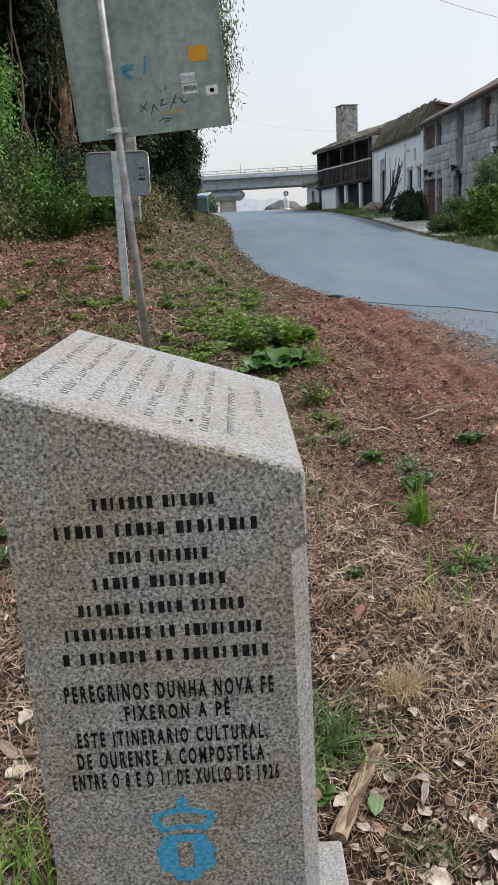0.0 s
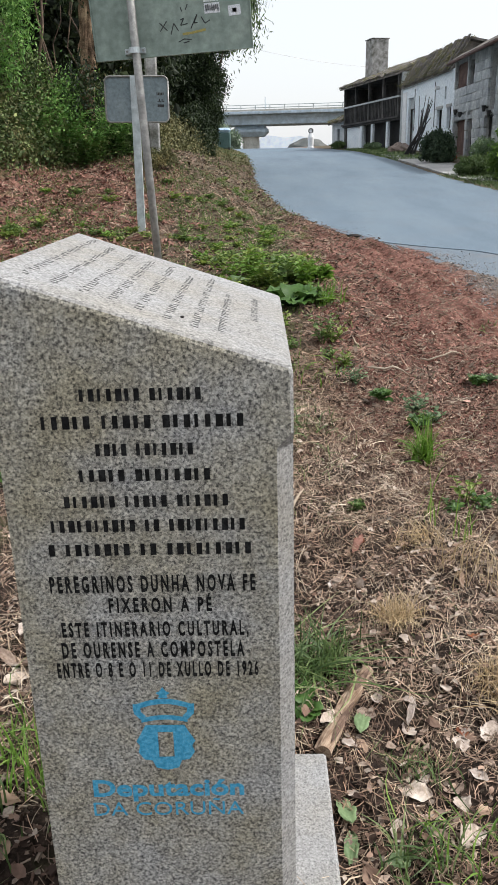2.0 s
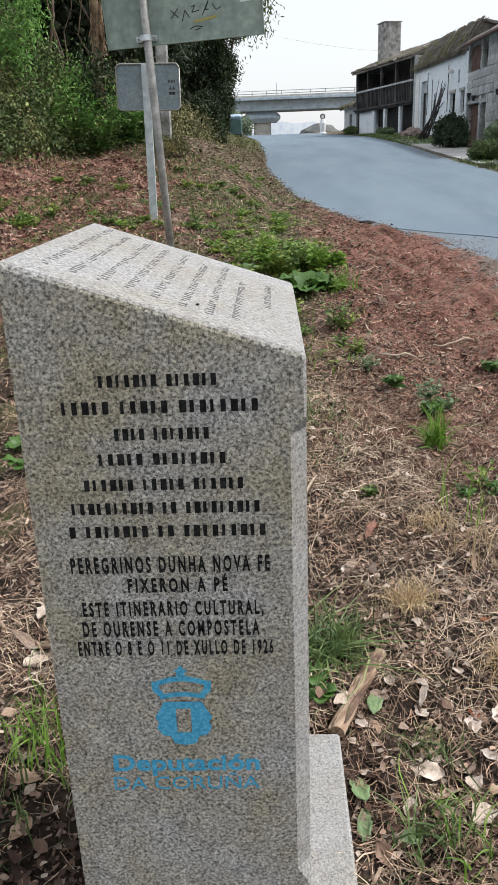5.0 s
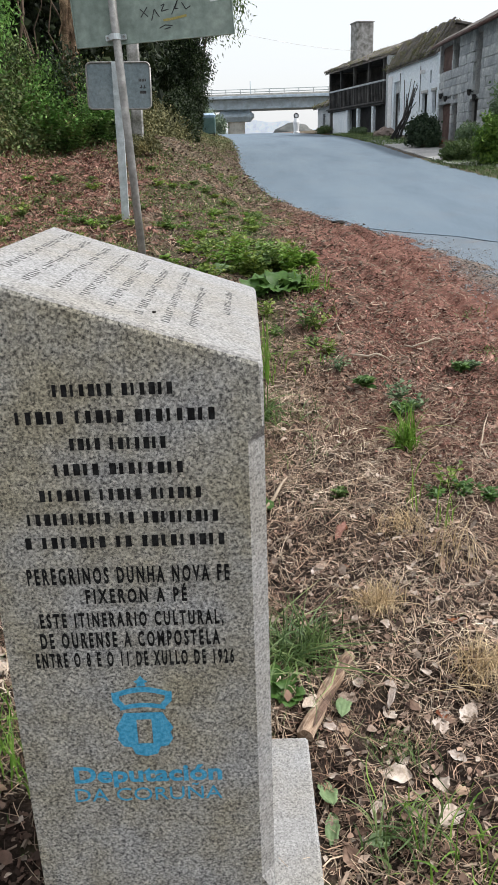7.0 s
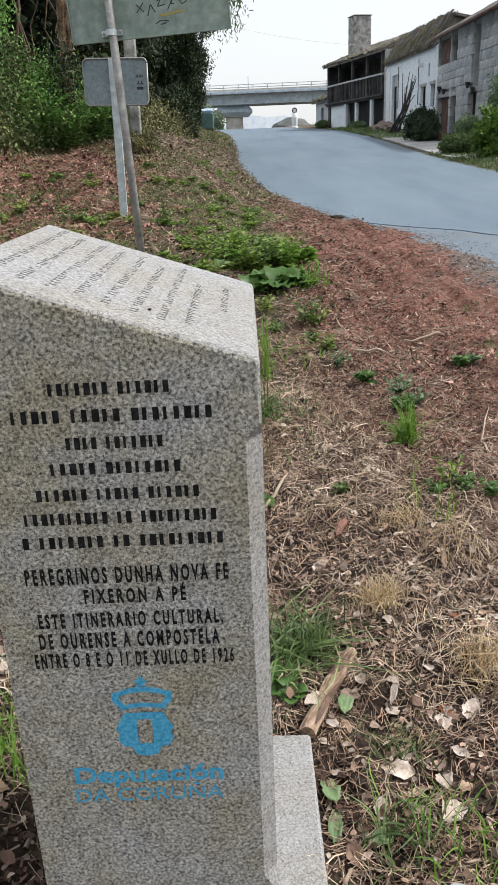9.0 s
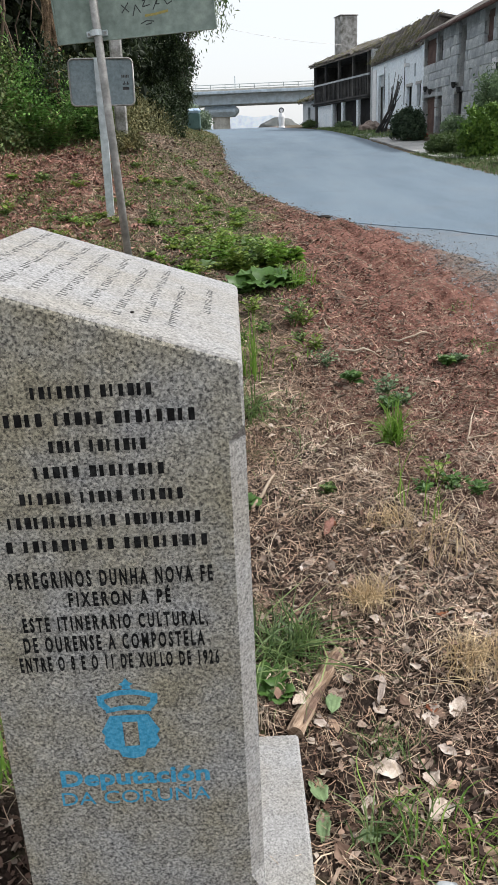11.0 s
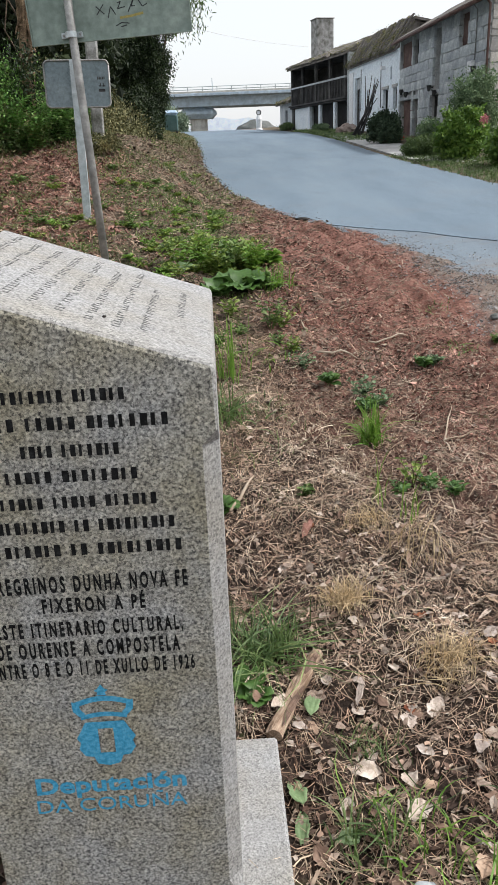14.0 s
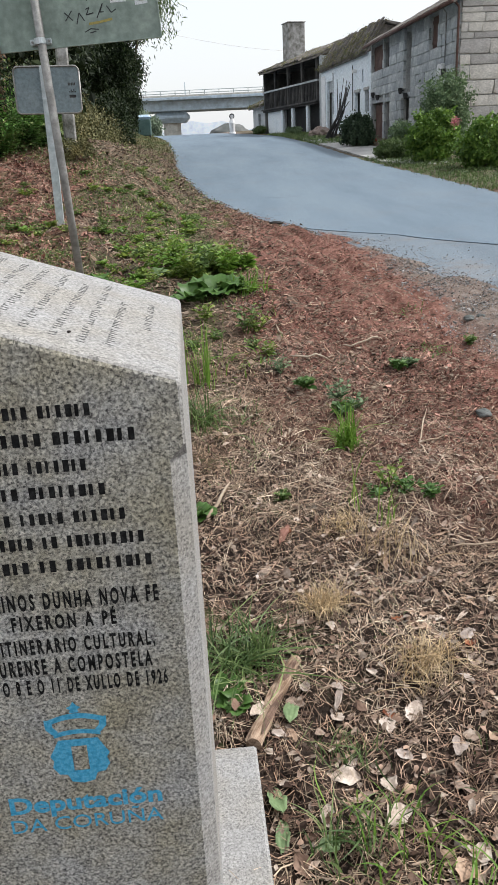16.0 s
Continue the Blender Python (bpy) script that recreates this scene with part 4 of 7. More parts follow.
def roof(parent, u0, u1, depth, eave, rise_by, over=0.35, tile=0.30, seed=1, ragged=1.0, ridge=0.0):
    """Pitched roof: a slab and rows of half-round tiles running down to the eave."""
    r = random.Random(seed)
    half = ridge or depth / 2
    bm = bmesh.new()
    for side in (1, -1):
        ya, yb = (over, -half) if side > 0 else (-half, -depth - over)
        za, zb = (eave - over * rise_by / half, eave + rise_by) if side > 0 else (eave + rise_by, eave - over * rise_by / (depth - half))
        pts = [(u0, ya, za), (u1, ya, za), (u1, yb, zb), (u0, yb, zb)]
        lo = [bm.verts.new(p) for p in pts]
        hi = [bm.verts.new((p[0], p[1], p[2] + 0.10)) for p in pts]
        bm.faces.new(lo)
        bm.faces.new(hi)
        for k in range(4):
            bm.faces.new((lo[k], lo[(k + 1) % 4], hi[(k + 1) % 4], hi[k]))
    for u in (u0 + 0.3, u1 - 0.35):
        tri = [(0, eave - 0.05), (-depth, eave - 0.05), (-half, eave + rise_by - 0.02)]
        a = [bm.verts.new((u, y, z)) for y, z in tri]
        b = [bm.verts.new((u + 0.05, y, z)) for y, z in tri]
        bm.faces.new(a)
        bm.faces.new(b)
        for k in range(3):
            bm.faces.new((a[k], a[(k + 1) % 3], b[(k + 1) % 3], b[k]))
    bmesh.ops.recalc_face_normals(bm, faces=bm.faces)
    top = part("roof", bm, TILE, parent, "weathered mossy grey-brown tile roof")
    ROOFS.append((top, u0, u1, half, over, eave, rise_by))
    run = math.hypot(half + over, rise_by * (1 + over / half)) + 0.05
    pitch = math.atan2(rise_by, half)
    meshes = []
    for k in range(4):
        bm = bmesh.new()
        prev = None
        for i in range(7):
            a = math.pi * i / 6
            ring = [bm.verts.new((math.cos(a) * tile * 0.46, y + 0.0, math.sin(a) * tile * 0.30 + (j % 2) * 0.025 + ragged * r.uniform(-0.03, 0.03))) for j, y in enumerate(np.linspace(0.04, -run, 9))]
            if prev:
                for j in range(8):
                    bm.faces.new((prev[j], ring[j], ring[j + 1], prev[j + 1]))
            prev = ring
        me = bpy.data.meshes.new("roof_tile")
        bm.to_mesh(me)
        bm.free()
        me.materials.append(TILE)
        meshes.append(me)
    u = u0 + tile / 2
    while u < u1:
        ob = new("roof_tile", meshes[r.randrange(4)])
        ob.parent = top
        ob.matrix_local = Matrix.Translation((u, over + ragged * r.uniform(-0.08, 0.10), eave - over * rise_by / half + 0.10 + ragged * r.uniform(-0.04, 0.04))) @ Matrix.Rotation(-pitch, 4, "X") @ Matrix.Rotation(r.uniform(-0.025, 0.025), 4, "Z")
        u += tile
    return top


def house_frame(name, a, b, z, label):
    """An Empty at a whose x axis runs along the front to b; y points out of the front."""
    h = empty(name, (a[0], a[1], z), math.degrees(math.atan2(b[1] - a[1], b[0] - a[0])))
    tagged(h, label, "house")
    return h, math.dist(a, b)


def shutter(parent, u0, u1, z0, z1, y, mat, name="shutter", boards=4, label=""):
    leaf = part(name, solid((u0, y - 0.03, z0), (u1, y, z1), 0.004), mat, parent, label)
    w = (u1 - u0) / boards
    for k in range(boards):
        part("board", solid((u0 + k * w + 0.008, y, z0 + 0.02), (u0 + (k + 1) * w - 0.008, y + 0.015, z1 - 0.02), 0.003), mat, leaf)
    for z in (z0 + 0.18, z1 - 0.18):
        part("rail", solid((u0, y + 0.015, z - 0.05), (u1, y + 0.035, z + 0.05), 0.004), mat, leaf)
    return leaf


def opening_lining(parent, u0, u1, z0, z1, mat=ROOM_SHADE, depth=0.6, name="window", label="dark unglazed opening"):
    """Reveal and back of an opening, the back painted dark as room shade, with a frame."""
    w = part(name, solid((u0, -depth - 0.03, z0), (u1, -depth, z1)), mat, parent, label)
    t = 0.06
    for lo, hi in (((u0, -0.22, z0), (u0 + t, -0.14, z1)), ((u1 - t, -0.22, z0), (u1, -0.14, z1)), ((u0 + t, -0.22, z1 - t), (u1 - t, -0.14, z1))):
        part("frame", solid(lo, hi, 0.004), OLD_WOOD, w)
    return w


def stone_house():
    z0 = 0.95
    h, n = house_frame("stone_house", (9.15, 25.9), (8.93, 37.1), z0, "grey two-storey stone farmhouse with brown shutters beside the road")
    top = 5.57 - z0
    holes = [(9.2, 11.05, 3.46, 4.46), (8.2, 9.0, 3.42, 4.42), (5.1, 6.0, 2.3, 4.45), (2.05, 2.95, 3.5, 4.5), (9.1, 11.0, 0.3, 2.15), (8.0, 8.8, 0.3, 2.12), (5.25, 6.25, 1.21, 2.12)]
    wall = part("wall", holed(0, n, -0.5, top, holes, -0.6, -0.04), MORTAR, h, "grey squared stone wall")
    courses(wall, 0.0, n, 0.0, top, holes, STONE, 4)
    gable = part("gable_wall", solid((0.04, -7.0, -0.5), (0.6, -0.6, top)), MORTAR, h, "warm rubble stone end wall")
    courses(gable, 0.0, 3.6, 0.0, top + 0.1, [], STONE_WARM, 9, (0.35, 1.0), (0.16, 0.46), Matrix.Rotation(-math.pi / 2, 4, "Z"))
    part("gable_wall", solid((n - 0.6, -7.0, -0.5), (n, -0.6, top)), MORTAR, h, "end wall of mortar and stone")
    part("back_wall", solid((0.6, -7.0, -0.5), (n - 0.6, -6.4, top)), MORTAR, h, "back wall of stone")
    shutter(h, 9.2, 11.05, 3.46, 4.46, -0.10, RED_WOOD, label="closed brown board shutter")
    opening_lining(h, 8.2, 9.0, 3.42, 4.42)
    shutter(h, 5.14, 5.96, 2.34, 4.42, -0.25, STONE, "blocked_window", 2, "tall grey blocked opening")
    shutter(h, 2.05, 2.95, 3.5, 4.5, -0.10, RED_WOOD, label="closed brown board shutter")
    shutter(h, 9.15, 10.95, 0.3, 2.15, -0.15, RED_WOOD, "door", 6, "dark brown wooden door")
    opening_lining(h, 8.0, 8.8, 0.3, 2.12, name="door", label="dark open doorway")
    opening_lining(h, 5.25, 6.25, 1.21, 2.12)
    for u0, u1, z in ((9.0, 11.1, 2.15), (7.9, 8.95, 2.12), (5.1, 6.4, 2.12)):
        part("lintel", solid((u0, -0.3, z), (u1, 0.05, z + 0.16), 0.02), STONE, h, "long stone lintel")
    for u, z, w, mat in ((1.1, 2.9, 0.02, GALVANISED), (-0.06, 0.2, 0.04, RED_WOOD)):
        part("drainpipe", tube([(u, 0.10, z), (u, 0.10, top - 0.25), (u, 0.25, top - 0.08)], [w] * 3, 8), mat, h, "thin pipe down the wall", True)
    part("gutter", tube([(-0.3, 0.42, top - 0.12), (n, 0.42, top - 0.12)], [0.06, 0.06], 8), RED_WOOD, h, "brown gutter under the tiles", True)
    for u, z in ((10.4, 2.55), (9.6, 2.4), (6.1, 2.42), (5.4, 2.2), (1.05, 2.65)):
        pot = part("hanging_pot", tube([(u, 0.16, z - 0.16), (u, 0.16, z - 0.08), (u, 0.16, z + 0.06)], [0.04, 0.075, 0.095], 8), DARK_METAL, h, "dark flowerpot on the wall")
        part("bracket", solid((u - 0.02, 0.0, z - 0.04), (u + 0.02, 0.16, z)), DARK_METAL, pot)
    part("meter_box", solid((1.25, 0.03, 2.55), (1.7, 0.16, 2.9), 0.02), WHITE_PAINT, h, "small white box on the wall")
    roof(h, -0.25, n + 0.0, 7.0, top, 1.7, 0.35, 0.20, seed=3, ragged=0.2)
    return h


def white_house():
    z0 = 1.4
    h, n = house_frame("white_house", (8.93, 37.1), (8.25, 46.6), z0, "whitewashed old house with dark openings and a mossy roof")
    top = 5.34 - z0
    holes = [(0.5, 1.1, 1.45, 2.37), (1.9, 2.75, 1.45, 2.36), (7.1, 8.25, 0.6, 3.3), (1.35, 1.6, 2.75, 3.3)]
    wall = part("wall", holed(0, n, -0.5, top, holes, -0.5, 0.0), WHITEWASH, h, "flaking whitewashed plaster wall")
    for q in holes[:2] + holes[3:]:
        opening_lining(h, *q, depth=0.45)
    for u0, u1 in ((0.4, 1.2), (1.8, 2.85)):
        part("surround", solid((u0, 0.0, 2.37), (u1, 0.05, 2.5), 0.01), CONCRETE, h, "grey window lintel")
    opening_lining(h, 7.1, 8.25, 0.6, 2.75, name="door", label="dark doorway")
    part("door_panel", solid((7.1, -0.2, 2.75), (8.25, -0.12, 3.3), 0.01), STONE, h, "grey boarded transom over the door")
    part("corner_strip", solid((8.6, 0.0, -0.3), (9.4, 0.05, top - 0.3), 0.01), WHITE_PAINT, h, "paler plaster strip")
    for u in (3.1, 6.85):
        part("cable", tube([(u, 0.03, 1.6), (u, 0.03, top - 0.3)], [0.018] * 2, 5), DARK_METAL, h, "dark cable down the wall")
    lamp = part("wall_lamp", solid((2.4, 0.0, 3.25), (2.65, 0.2, 3.4), 0.02), WHITE_PAINT, h, "small pale lamp under the eave")
    part("end_wall", solid((n - 0.4, -6.5, -0.5), (n, -0.5, top)), MORTAR, h, "stone end wall")
    part("back_wall", solid((0.0, -6.5, -0.5), (n - 0.4, -6.1, top)), MORTAR, h, "stone back wall")
    roof(h, 0.55, n + 0.05, 6.5, top + 0.08, 1.12, 0.12, seed=5, ridge=0.75)
    return h


def gallery_house():
    z0 = 2.0
    h, n = house_frame("gallery_house", (8.22, 46.9), (6.02, 56.5), z0, "derelict house with a blackened wooden gallery and stone posts")
    top = 6.23 - z0
    floor_z, rail_z = 1.88, 2.96
    part("back_wall", solid((0, -2.2, -0.5), (n, -1.9, top)), OLD_WOOD, h, "black wall behind the gallery")
    part("side_wall", solid((-0.22, -6.0, -0.5), (0.02, 0.04, top - 0.05)), STONE, h, "grey side pier")
    part("end_wall", solid((n - 0.3, -6.0, -0.5), (n, 0.0, top)), OLD_WOOD, h, "dark end wall")
    part("rear_wall", solid((0, -6.0, -0.5), (n, -5.7, top)), MORTAR, h, "rear wall")
    wall = part("plaster_wall", solid((6.4, -1.9, -0.5), (n - 0.3, -0.1, floor_z - 0.15), 0.02), WHITEWASH, h, "stained white plaster wall below the gallery")
    for u in (1.9, 4.4, 6.3):
        part("post", solid((u - 0.13, -0.10, -0.4), (u + 0.13, 0.10, floor_z - 0.06), 0.03), WHITEWASH, h, "pale stone post")
    # added dark sheet: paints the shade under the gallery
    part("painted_room_shade", solid((0.05, -0.35, -0.4), (6.35, -0.3, floor_z - 0.06)), ROOM_SHADE, h, "dark sheet behind the posts, painted as ground floor shade")
    part("beam", solid((0.02, -0.3, floor_z - 0.16), (n, 0.15, floor_z - 0.05), 0.02), OLD_WOOD, h, "dark floor beam")
    part("gallery_floor", solid((0.02, -1.9, floor_z - 0.05), (n, 0.25, floor_z + 0.05), 0.01), OLD_WOOD, h, "dark gallery floor")
    part("handrail", solid((0.02, 0.06, rail_z - 0.05), (n - 0.3, 0.18, rail_z + 0.05), 0.01), STONE, h, "grey weathered handrail")
    u = 0.25
    while u < n - 0.4:
        part("baluster", solid((u - 0.035, 0.09, floor_z + 0.05), (u + 0.035, 0.15, rail_z - 0.05), 0.005), OLD_WOOD, h)
        u += 0.24
    for u in (0.2, 2.5, 4.9, 7.3, n - 0.4):
        part("gallery_post", solid((u - 0.08, 0.0, floor_z), (u + 0.08, 0.16, top), 0.01), OLD_WOOD, h, "dark gallery post")
    part("ceiling", solid((0, -6, top - 0.06), (n, 0.3, top)), OLD_WOOD, h, "dark boarded eave")
    roof(h, -0.1, n - 0.05, 6.0, top - 0.06, 1.05, 0.35, seed=8)
    ch = part("chimney", solid((7.7, -2.2, top + 0.2), (8.85, -1.05, top + 2.72), 0.04), MOSSY_CONCRETE, h, "square plastered chimney, stained grey")
    part("cap", solid((7.65, -2.25, top + 2.72), (8.9, -1.0, top + 2.78), 0.02), MOSSY_CONCRETE, ch)
    return h


stone_house()
white_house()
gallery_house()
shed, n = house_frame("shed", (6.1, 57.2), (5.65, 61.5), 2.3, "low grey shed with a tiled roof beside the gallery")
holes = [(1.6, 2.4, 0.5, 1.5)]
part("wall", holed(0, n, -0.5, 1.95, holes, -0.4, 0), STONE, shed, "grey wall")
opening_lining(shed, *holes[0], depth=0.35)
part("end_wall", solid((0, -4.0, -0.5), (0.4, -0.4, 1.95)), STONE, shed, "grey end wall")
roof(shed, -0.2, n + 0.2, 4.0, 1.95, 0.8, 0.3, seed=12)

# concrete apron by the houses
ys = steps([(20.0, 40.0, 0.5)])
apron = ribbon("pavement", ys, np.interp(ys, [20, 22, 40], [6.6, 5.75, 6.1]), np.interp(ys, [20, 26, 40], [7.2, 8.9, 8.5]), 0.05, CONCRETE, 6, skirt=0.1)
tagged(apron, "pale concrete apron in front of the houses", "pavement", kind="structure")

# leaning poles and rubble by the white house
zp = float(land(7.6, 39.5))
for k in range(14):
    x, y = 7.0 + 0.055 * k, 37.0 + 0.10 * k
    tip = (7.75 + random.uniform(-0.25, 0.3), y - random.uniform(-0.3, 0.4), zp + random.uniform(1.4, 2.5))
    r = random.uniform(0.02, 0.045)
    ob = part("leaning_pole", tube([(x - 0.25, y, zp - 0.03), ((x + tip[0]) / 2, y + random.uniform(-0.1, 0.1), zp + 1.1), tip], [r, r * 0.9, r * 0.6], 6), OLD_WOOD)
    tagged(ob, "rough dark wooden pole leaning on the white wall", "pole", "poles by the white house")
bm = bmesh.new()
bmesh.ops.create_icosphere(bm, subdivisions=4, radius=1)
for v in bm.verts:
    k = 1 + 0.22 * noise.noise(v.co * 2.2) + 0.12 * noise.noise(v.co * 6)
    v.co = Vector((v.co.x * 0.8 * k, v.co.y * 1.0 * k, v.co.z * 0.5 * k))
heap = part("rubble_mound", bm, RUBBLE, None)
heap.location = (7.4, 42.2, float(land(7.4, 42.2)) + 0.05)
heap.scale = (0.75, 0.8, 0.8)
tagged(heap, "low heap of brown rubble by the white house", "rubble heap")

# ---- bridge and distance ----
def bridge():
    b = empty("road_bridge", (0, 120, 0), -1.5)
    tagged(b, "pale concrete road bridge crossing the road", "bridge")
    zs = 6.95
    bm = bmesh.new()
    box(bm, (-80, -3.0, zs), (60, 3.0, zs + 1.3), 0.05)
    part("girder", bm, HAZED_BRIDGE, b, "pale concrete box girder")
    part("deck", solid((-80, -4.6, zs + 1.3), (60, 4.6, zs + 1.65), 0.03), HAZED_BRIDGE, b, "overhanging deck edge")
    for y in (-4.4,):
        part("parapet", solid((-80, y - 0.1, zs + 1.65), (60, y + 0.1, zs + 1.9), 0.03), BRIDGE_PIER, b, "white parapet kerb")
        for z in (2.1, 2.45):
            part("rail", tube([(-80, y, zs + z), (60, y, zs + z)], [0.05, 0.05], 6), PALE_POST, b, "pale steel rail")
        for k in range(70):
            part("rail_post", solid((-80 + 2 * k, y - 0.05, zs + 1.9), (-79.9 + 2 * k, y + 0.05, zs + 2.45)), PALE_POST, b)
    bm = tube([(-0.8, 0, -2), (-0.8, 0, zs - 1.5)], [1.25, 1.25], 20)
    part("pier", bm, BRIDGE_PIER, b, "round concrete pier")
    bm = bmesh.new()
    box(bm, (-3.4, -2.2, zs - 1.5), (1.8, 2.2, zs), 0.6)
    part("pier_head", bm, HAZED_BRIDGE, b, "pier head in bluish haze and shade colour")
    part("lamp_post", tube([(1.3, 4, zs + 1.4), (1.3, 4, zs + 4.1)], [0.09, 0.06], 6), PALE_POST, b, "thin lamp post")
    return b


bridge()
bm = bmesh.new()
XS = np.linspace(-700, 700, 90)
hv = []
for x in XS:
    top = 44 + 7 * math.sin(x * 0.011 + 1) + 7 * math.sin(x * 0.031) + 4 * math.sin(x * 0.083)
    hv.append([bm.verts.new((x, 1650 + 0.1 * abs(x), z)) for z in (-40, top * 0.6, top)])
for a, b2 in zip(hv, hv[1:]):
    for k in range(2):
        bm.faces.new((a[k], b2[k], b2[k + 1], a[k + 1]))
# hills glow faintly: distance haze made from pale colour and emission
HILL.node_tree.nodes["Principled BSDF"].inputs["Emission Color"].default_value = (0.62, 0.70, 0.80, 1)
HILL.node_tree.nodes["Principled BSDF"].inputs["Emission Strength"].default_value = 0.35
hills = part("backdrop_hills", bm, HILL)
tagged(hills, "pale blue hazy hills on the horizon", "hills", kind="structure")
bm = bmesh.new()
bmesh.ops.create_icosphere(bm, subdivisions=4, radius=1)
for v in bm.verts:
    k = 1 + 0.15 * noise.noise(v.co * 2.2)
    v.co = Vector((v.co.x * 2.0 * k, v.co.y * 3 * k, v.co.z * 1.1 * k))
mound = part("earth_mound", bm, MOUND, smooth=True)
mound.location = (5.0, 80, 2.75)
tagged(mound, "grey earth mound beyond the crest of the road", "mound")

# white roadside marker at the crest
mk = empty("roadside_marker", (4.15, 63.0, float(land(4.15, 63))))
tagged(mk, "small white roadside marker post with a dark round top", "marker post")
bm = bmesh.new()
prof = [(0.26, -0.2), (0.26, 0.1), (0.2, 0.15), (0.24, 0.8), (0.16, 1.0), (0.13, 1.1)]
rings = [[bm.verts.new((r * math.cos(k * math.tau / 10), r * math.sin(k * math.tau / 10), z)) for k in range(10)] for r, z in prof]
for a, b2 in zip(rings, rings[1:]):
    for k in range(10):
        bm.faces.new((a[k], a[(k + 1) % 10], b2[(k + 1) % 10], b2[k]))
bm.faces.new(rings[-1])
part("post", bm, WHITE_PAINT, mk, "white post body")
ring_pts = [(0.16 * math.cos(k * math.tau / 14), 0, 1.26 + 0.16 * math.sin(k * math.tau / 14)) for k in range(15)]
part("ring", tube(ring_pts, [0.045] * 15, 6), DARK_METAL, mk, "dark round frame")
part("disc", tube([(0, -0.02, 1.26), (0, 0.02, 1.26)], [0.13, 0.13], 14), WHITE_PAINT, mk)

# waste container on the verge
wb = empty("waste_container", (-2.3, 57.5, float(land(-2.3, 57.5))))
tagged(wb, "green plastic waste container with a pale blue lid", "waste container")
part("body", solid((-0.45, -0.5, 0.1), (0.45, 0.5, 1.15), 0.06), BIN_GREEN, wb)
part("lid", solid((-0.5, -0.55, 1.15), (0.5, 0.55, 1.45), 0.14), BIN_BLUE, wb, "pale blue domed lid")
for x in (-0.35, 0.35):
    for y in (-0.4, 0.4):
        w = part("wheel", tube([(x - 0.05, y, 0.08), (x + 0.05, y, 0.08)], [0.09, 0.09], 10), DARK_METAL, wb)

# overhead wires
def wire(a, b, sag):
    pts = [(a[0] + (b[0] - a[0]) * t, a[1] + (b[1] - a[1]) * t, a[2] + (b[2] - a[2]) * t - sag * 4 * t * (1 - t)) for t in np.linspace(0, 1, 25)]
    ob = part("overhead_wire", tube(pts, [0.007] * 25, 5), GALVANISED)
    tagged(ob, "thin dark overhead wire", "wire", "overhead wires")


wire((-4.0, 46, 8.6), (7.3, 52, 7.0), 0.35)
wire((-1.7, 13, 7.2), (14, 34, 8.6), 0.5)

# ---- plants ----
def leaf_cloud(centres, spread, per, size, aspect=0.55, seed=0, flat=0.0):
    """Small folded leaves round each centre: places and quads."""
    r = np.random.default_rng(seed)
    c = np.repeat(np.asarray(centres, dtype=float), per, 0)
    n = len(c)
    p = c + r.normal(0, 1, (n, 3)) * np.asarray(spread)
    d = r.normal(0, 1, (n, 3))
    d[:, 2] -= flat
    d /= np.linalg.norm(d, axis=1, keepdims=True)
    q = r.normal(0, 1, (n, 3))
    side = np.cross(d, q)
    side /= np.linalg.norm(side, axis=1, keepdims=True)
    up = np.cross(side, d)
    L = size * r.uniform(0.6, 1.35, (n, 1))
    W = L * aspect
    v = np.stack([p, p + d * L * 0.45 + side * W * 0.5 + up * W * 0.15, p + d * L, p + d * L * 0.45 - side * W * 0.5 + up * W * 0.15], 1)
    return v.reshape(-1, 3), np.arange(n * 4).reshape(n, 4)


def shell_points(n, radii, seed, low=-0.6, inner=0.55):
    r = np.random.default_rng(seed)
    d = r.normal(0, 1, (n * 3, 3))
    d /= np.linalg.norm(d, axis=1, keepdims=True)
    d = d[d[:, 2] > low][:n]
    k = r.uniform(inner, 1.0, (len(d), 1)) * (1 + 0.22 * lumps(d[:, 0] * 3, d[:, 1] * 3 + d[:, 2] * 2, 0.8, seed)[:, None])
    return d * k * np.asarray(radii)


def bush(name, place, radii, clumps, per, size, mat, label, seed, aspect=0.6, category="bush", group=""):
    z = float(land(*place))
    b = empty(name, (*place, z))
    tagged(b, label, category, group)
    r = random.Random(seed)
    for k in range(5):
        a = k * math.tau / 5 + r.random()
        e = (math.cos(a) * radii[0] * 0.5, math.sin(a) * radii[1] * 0.5, radii[2] * 1.1)
        part("branch", tube([(0.05 * math.cos(a), 0.05 * math.sin(a), -0.05), (e[0] * 0.4, e[1] * 0.4, e[2] * 0.5), e], [0.035, 0.025, 0.01], 5), BARK, b)
    pts = shell_points(clumps, radii, seed, -0.85, 0.5) + np.array([0, 0, radii[2] * 0.95])
    v, f = leaf_cloud(pts, (0.11 * radii[0], 0.11 * radii[1], 0.1 * radii[2]), per, size, aspect, seed)
    sheet("foliage", v, f, mat, b)
    return b


def limb(a, b, r0, r1, bend, seed):
    r = random.Random(seed)
    pts = [tuple(a[i] + (b[i] - a[i]) * t + r.uniform(-bend, bend) * math.sin(math.pi * t) for i in range(3)) for t in np.linspace(0, 1, 7)]
    return tube(pts, [r0 + (r1 - r0) * t for t in np.linspace(0, 1, 7)], 8)


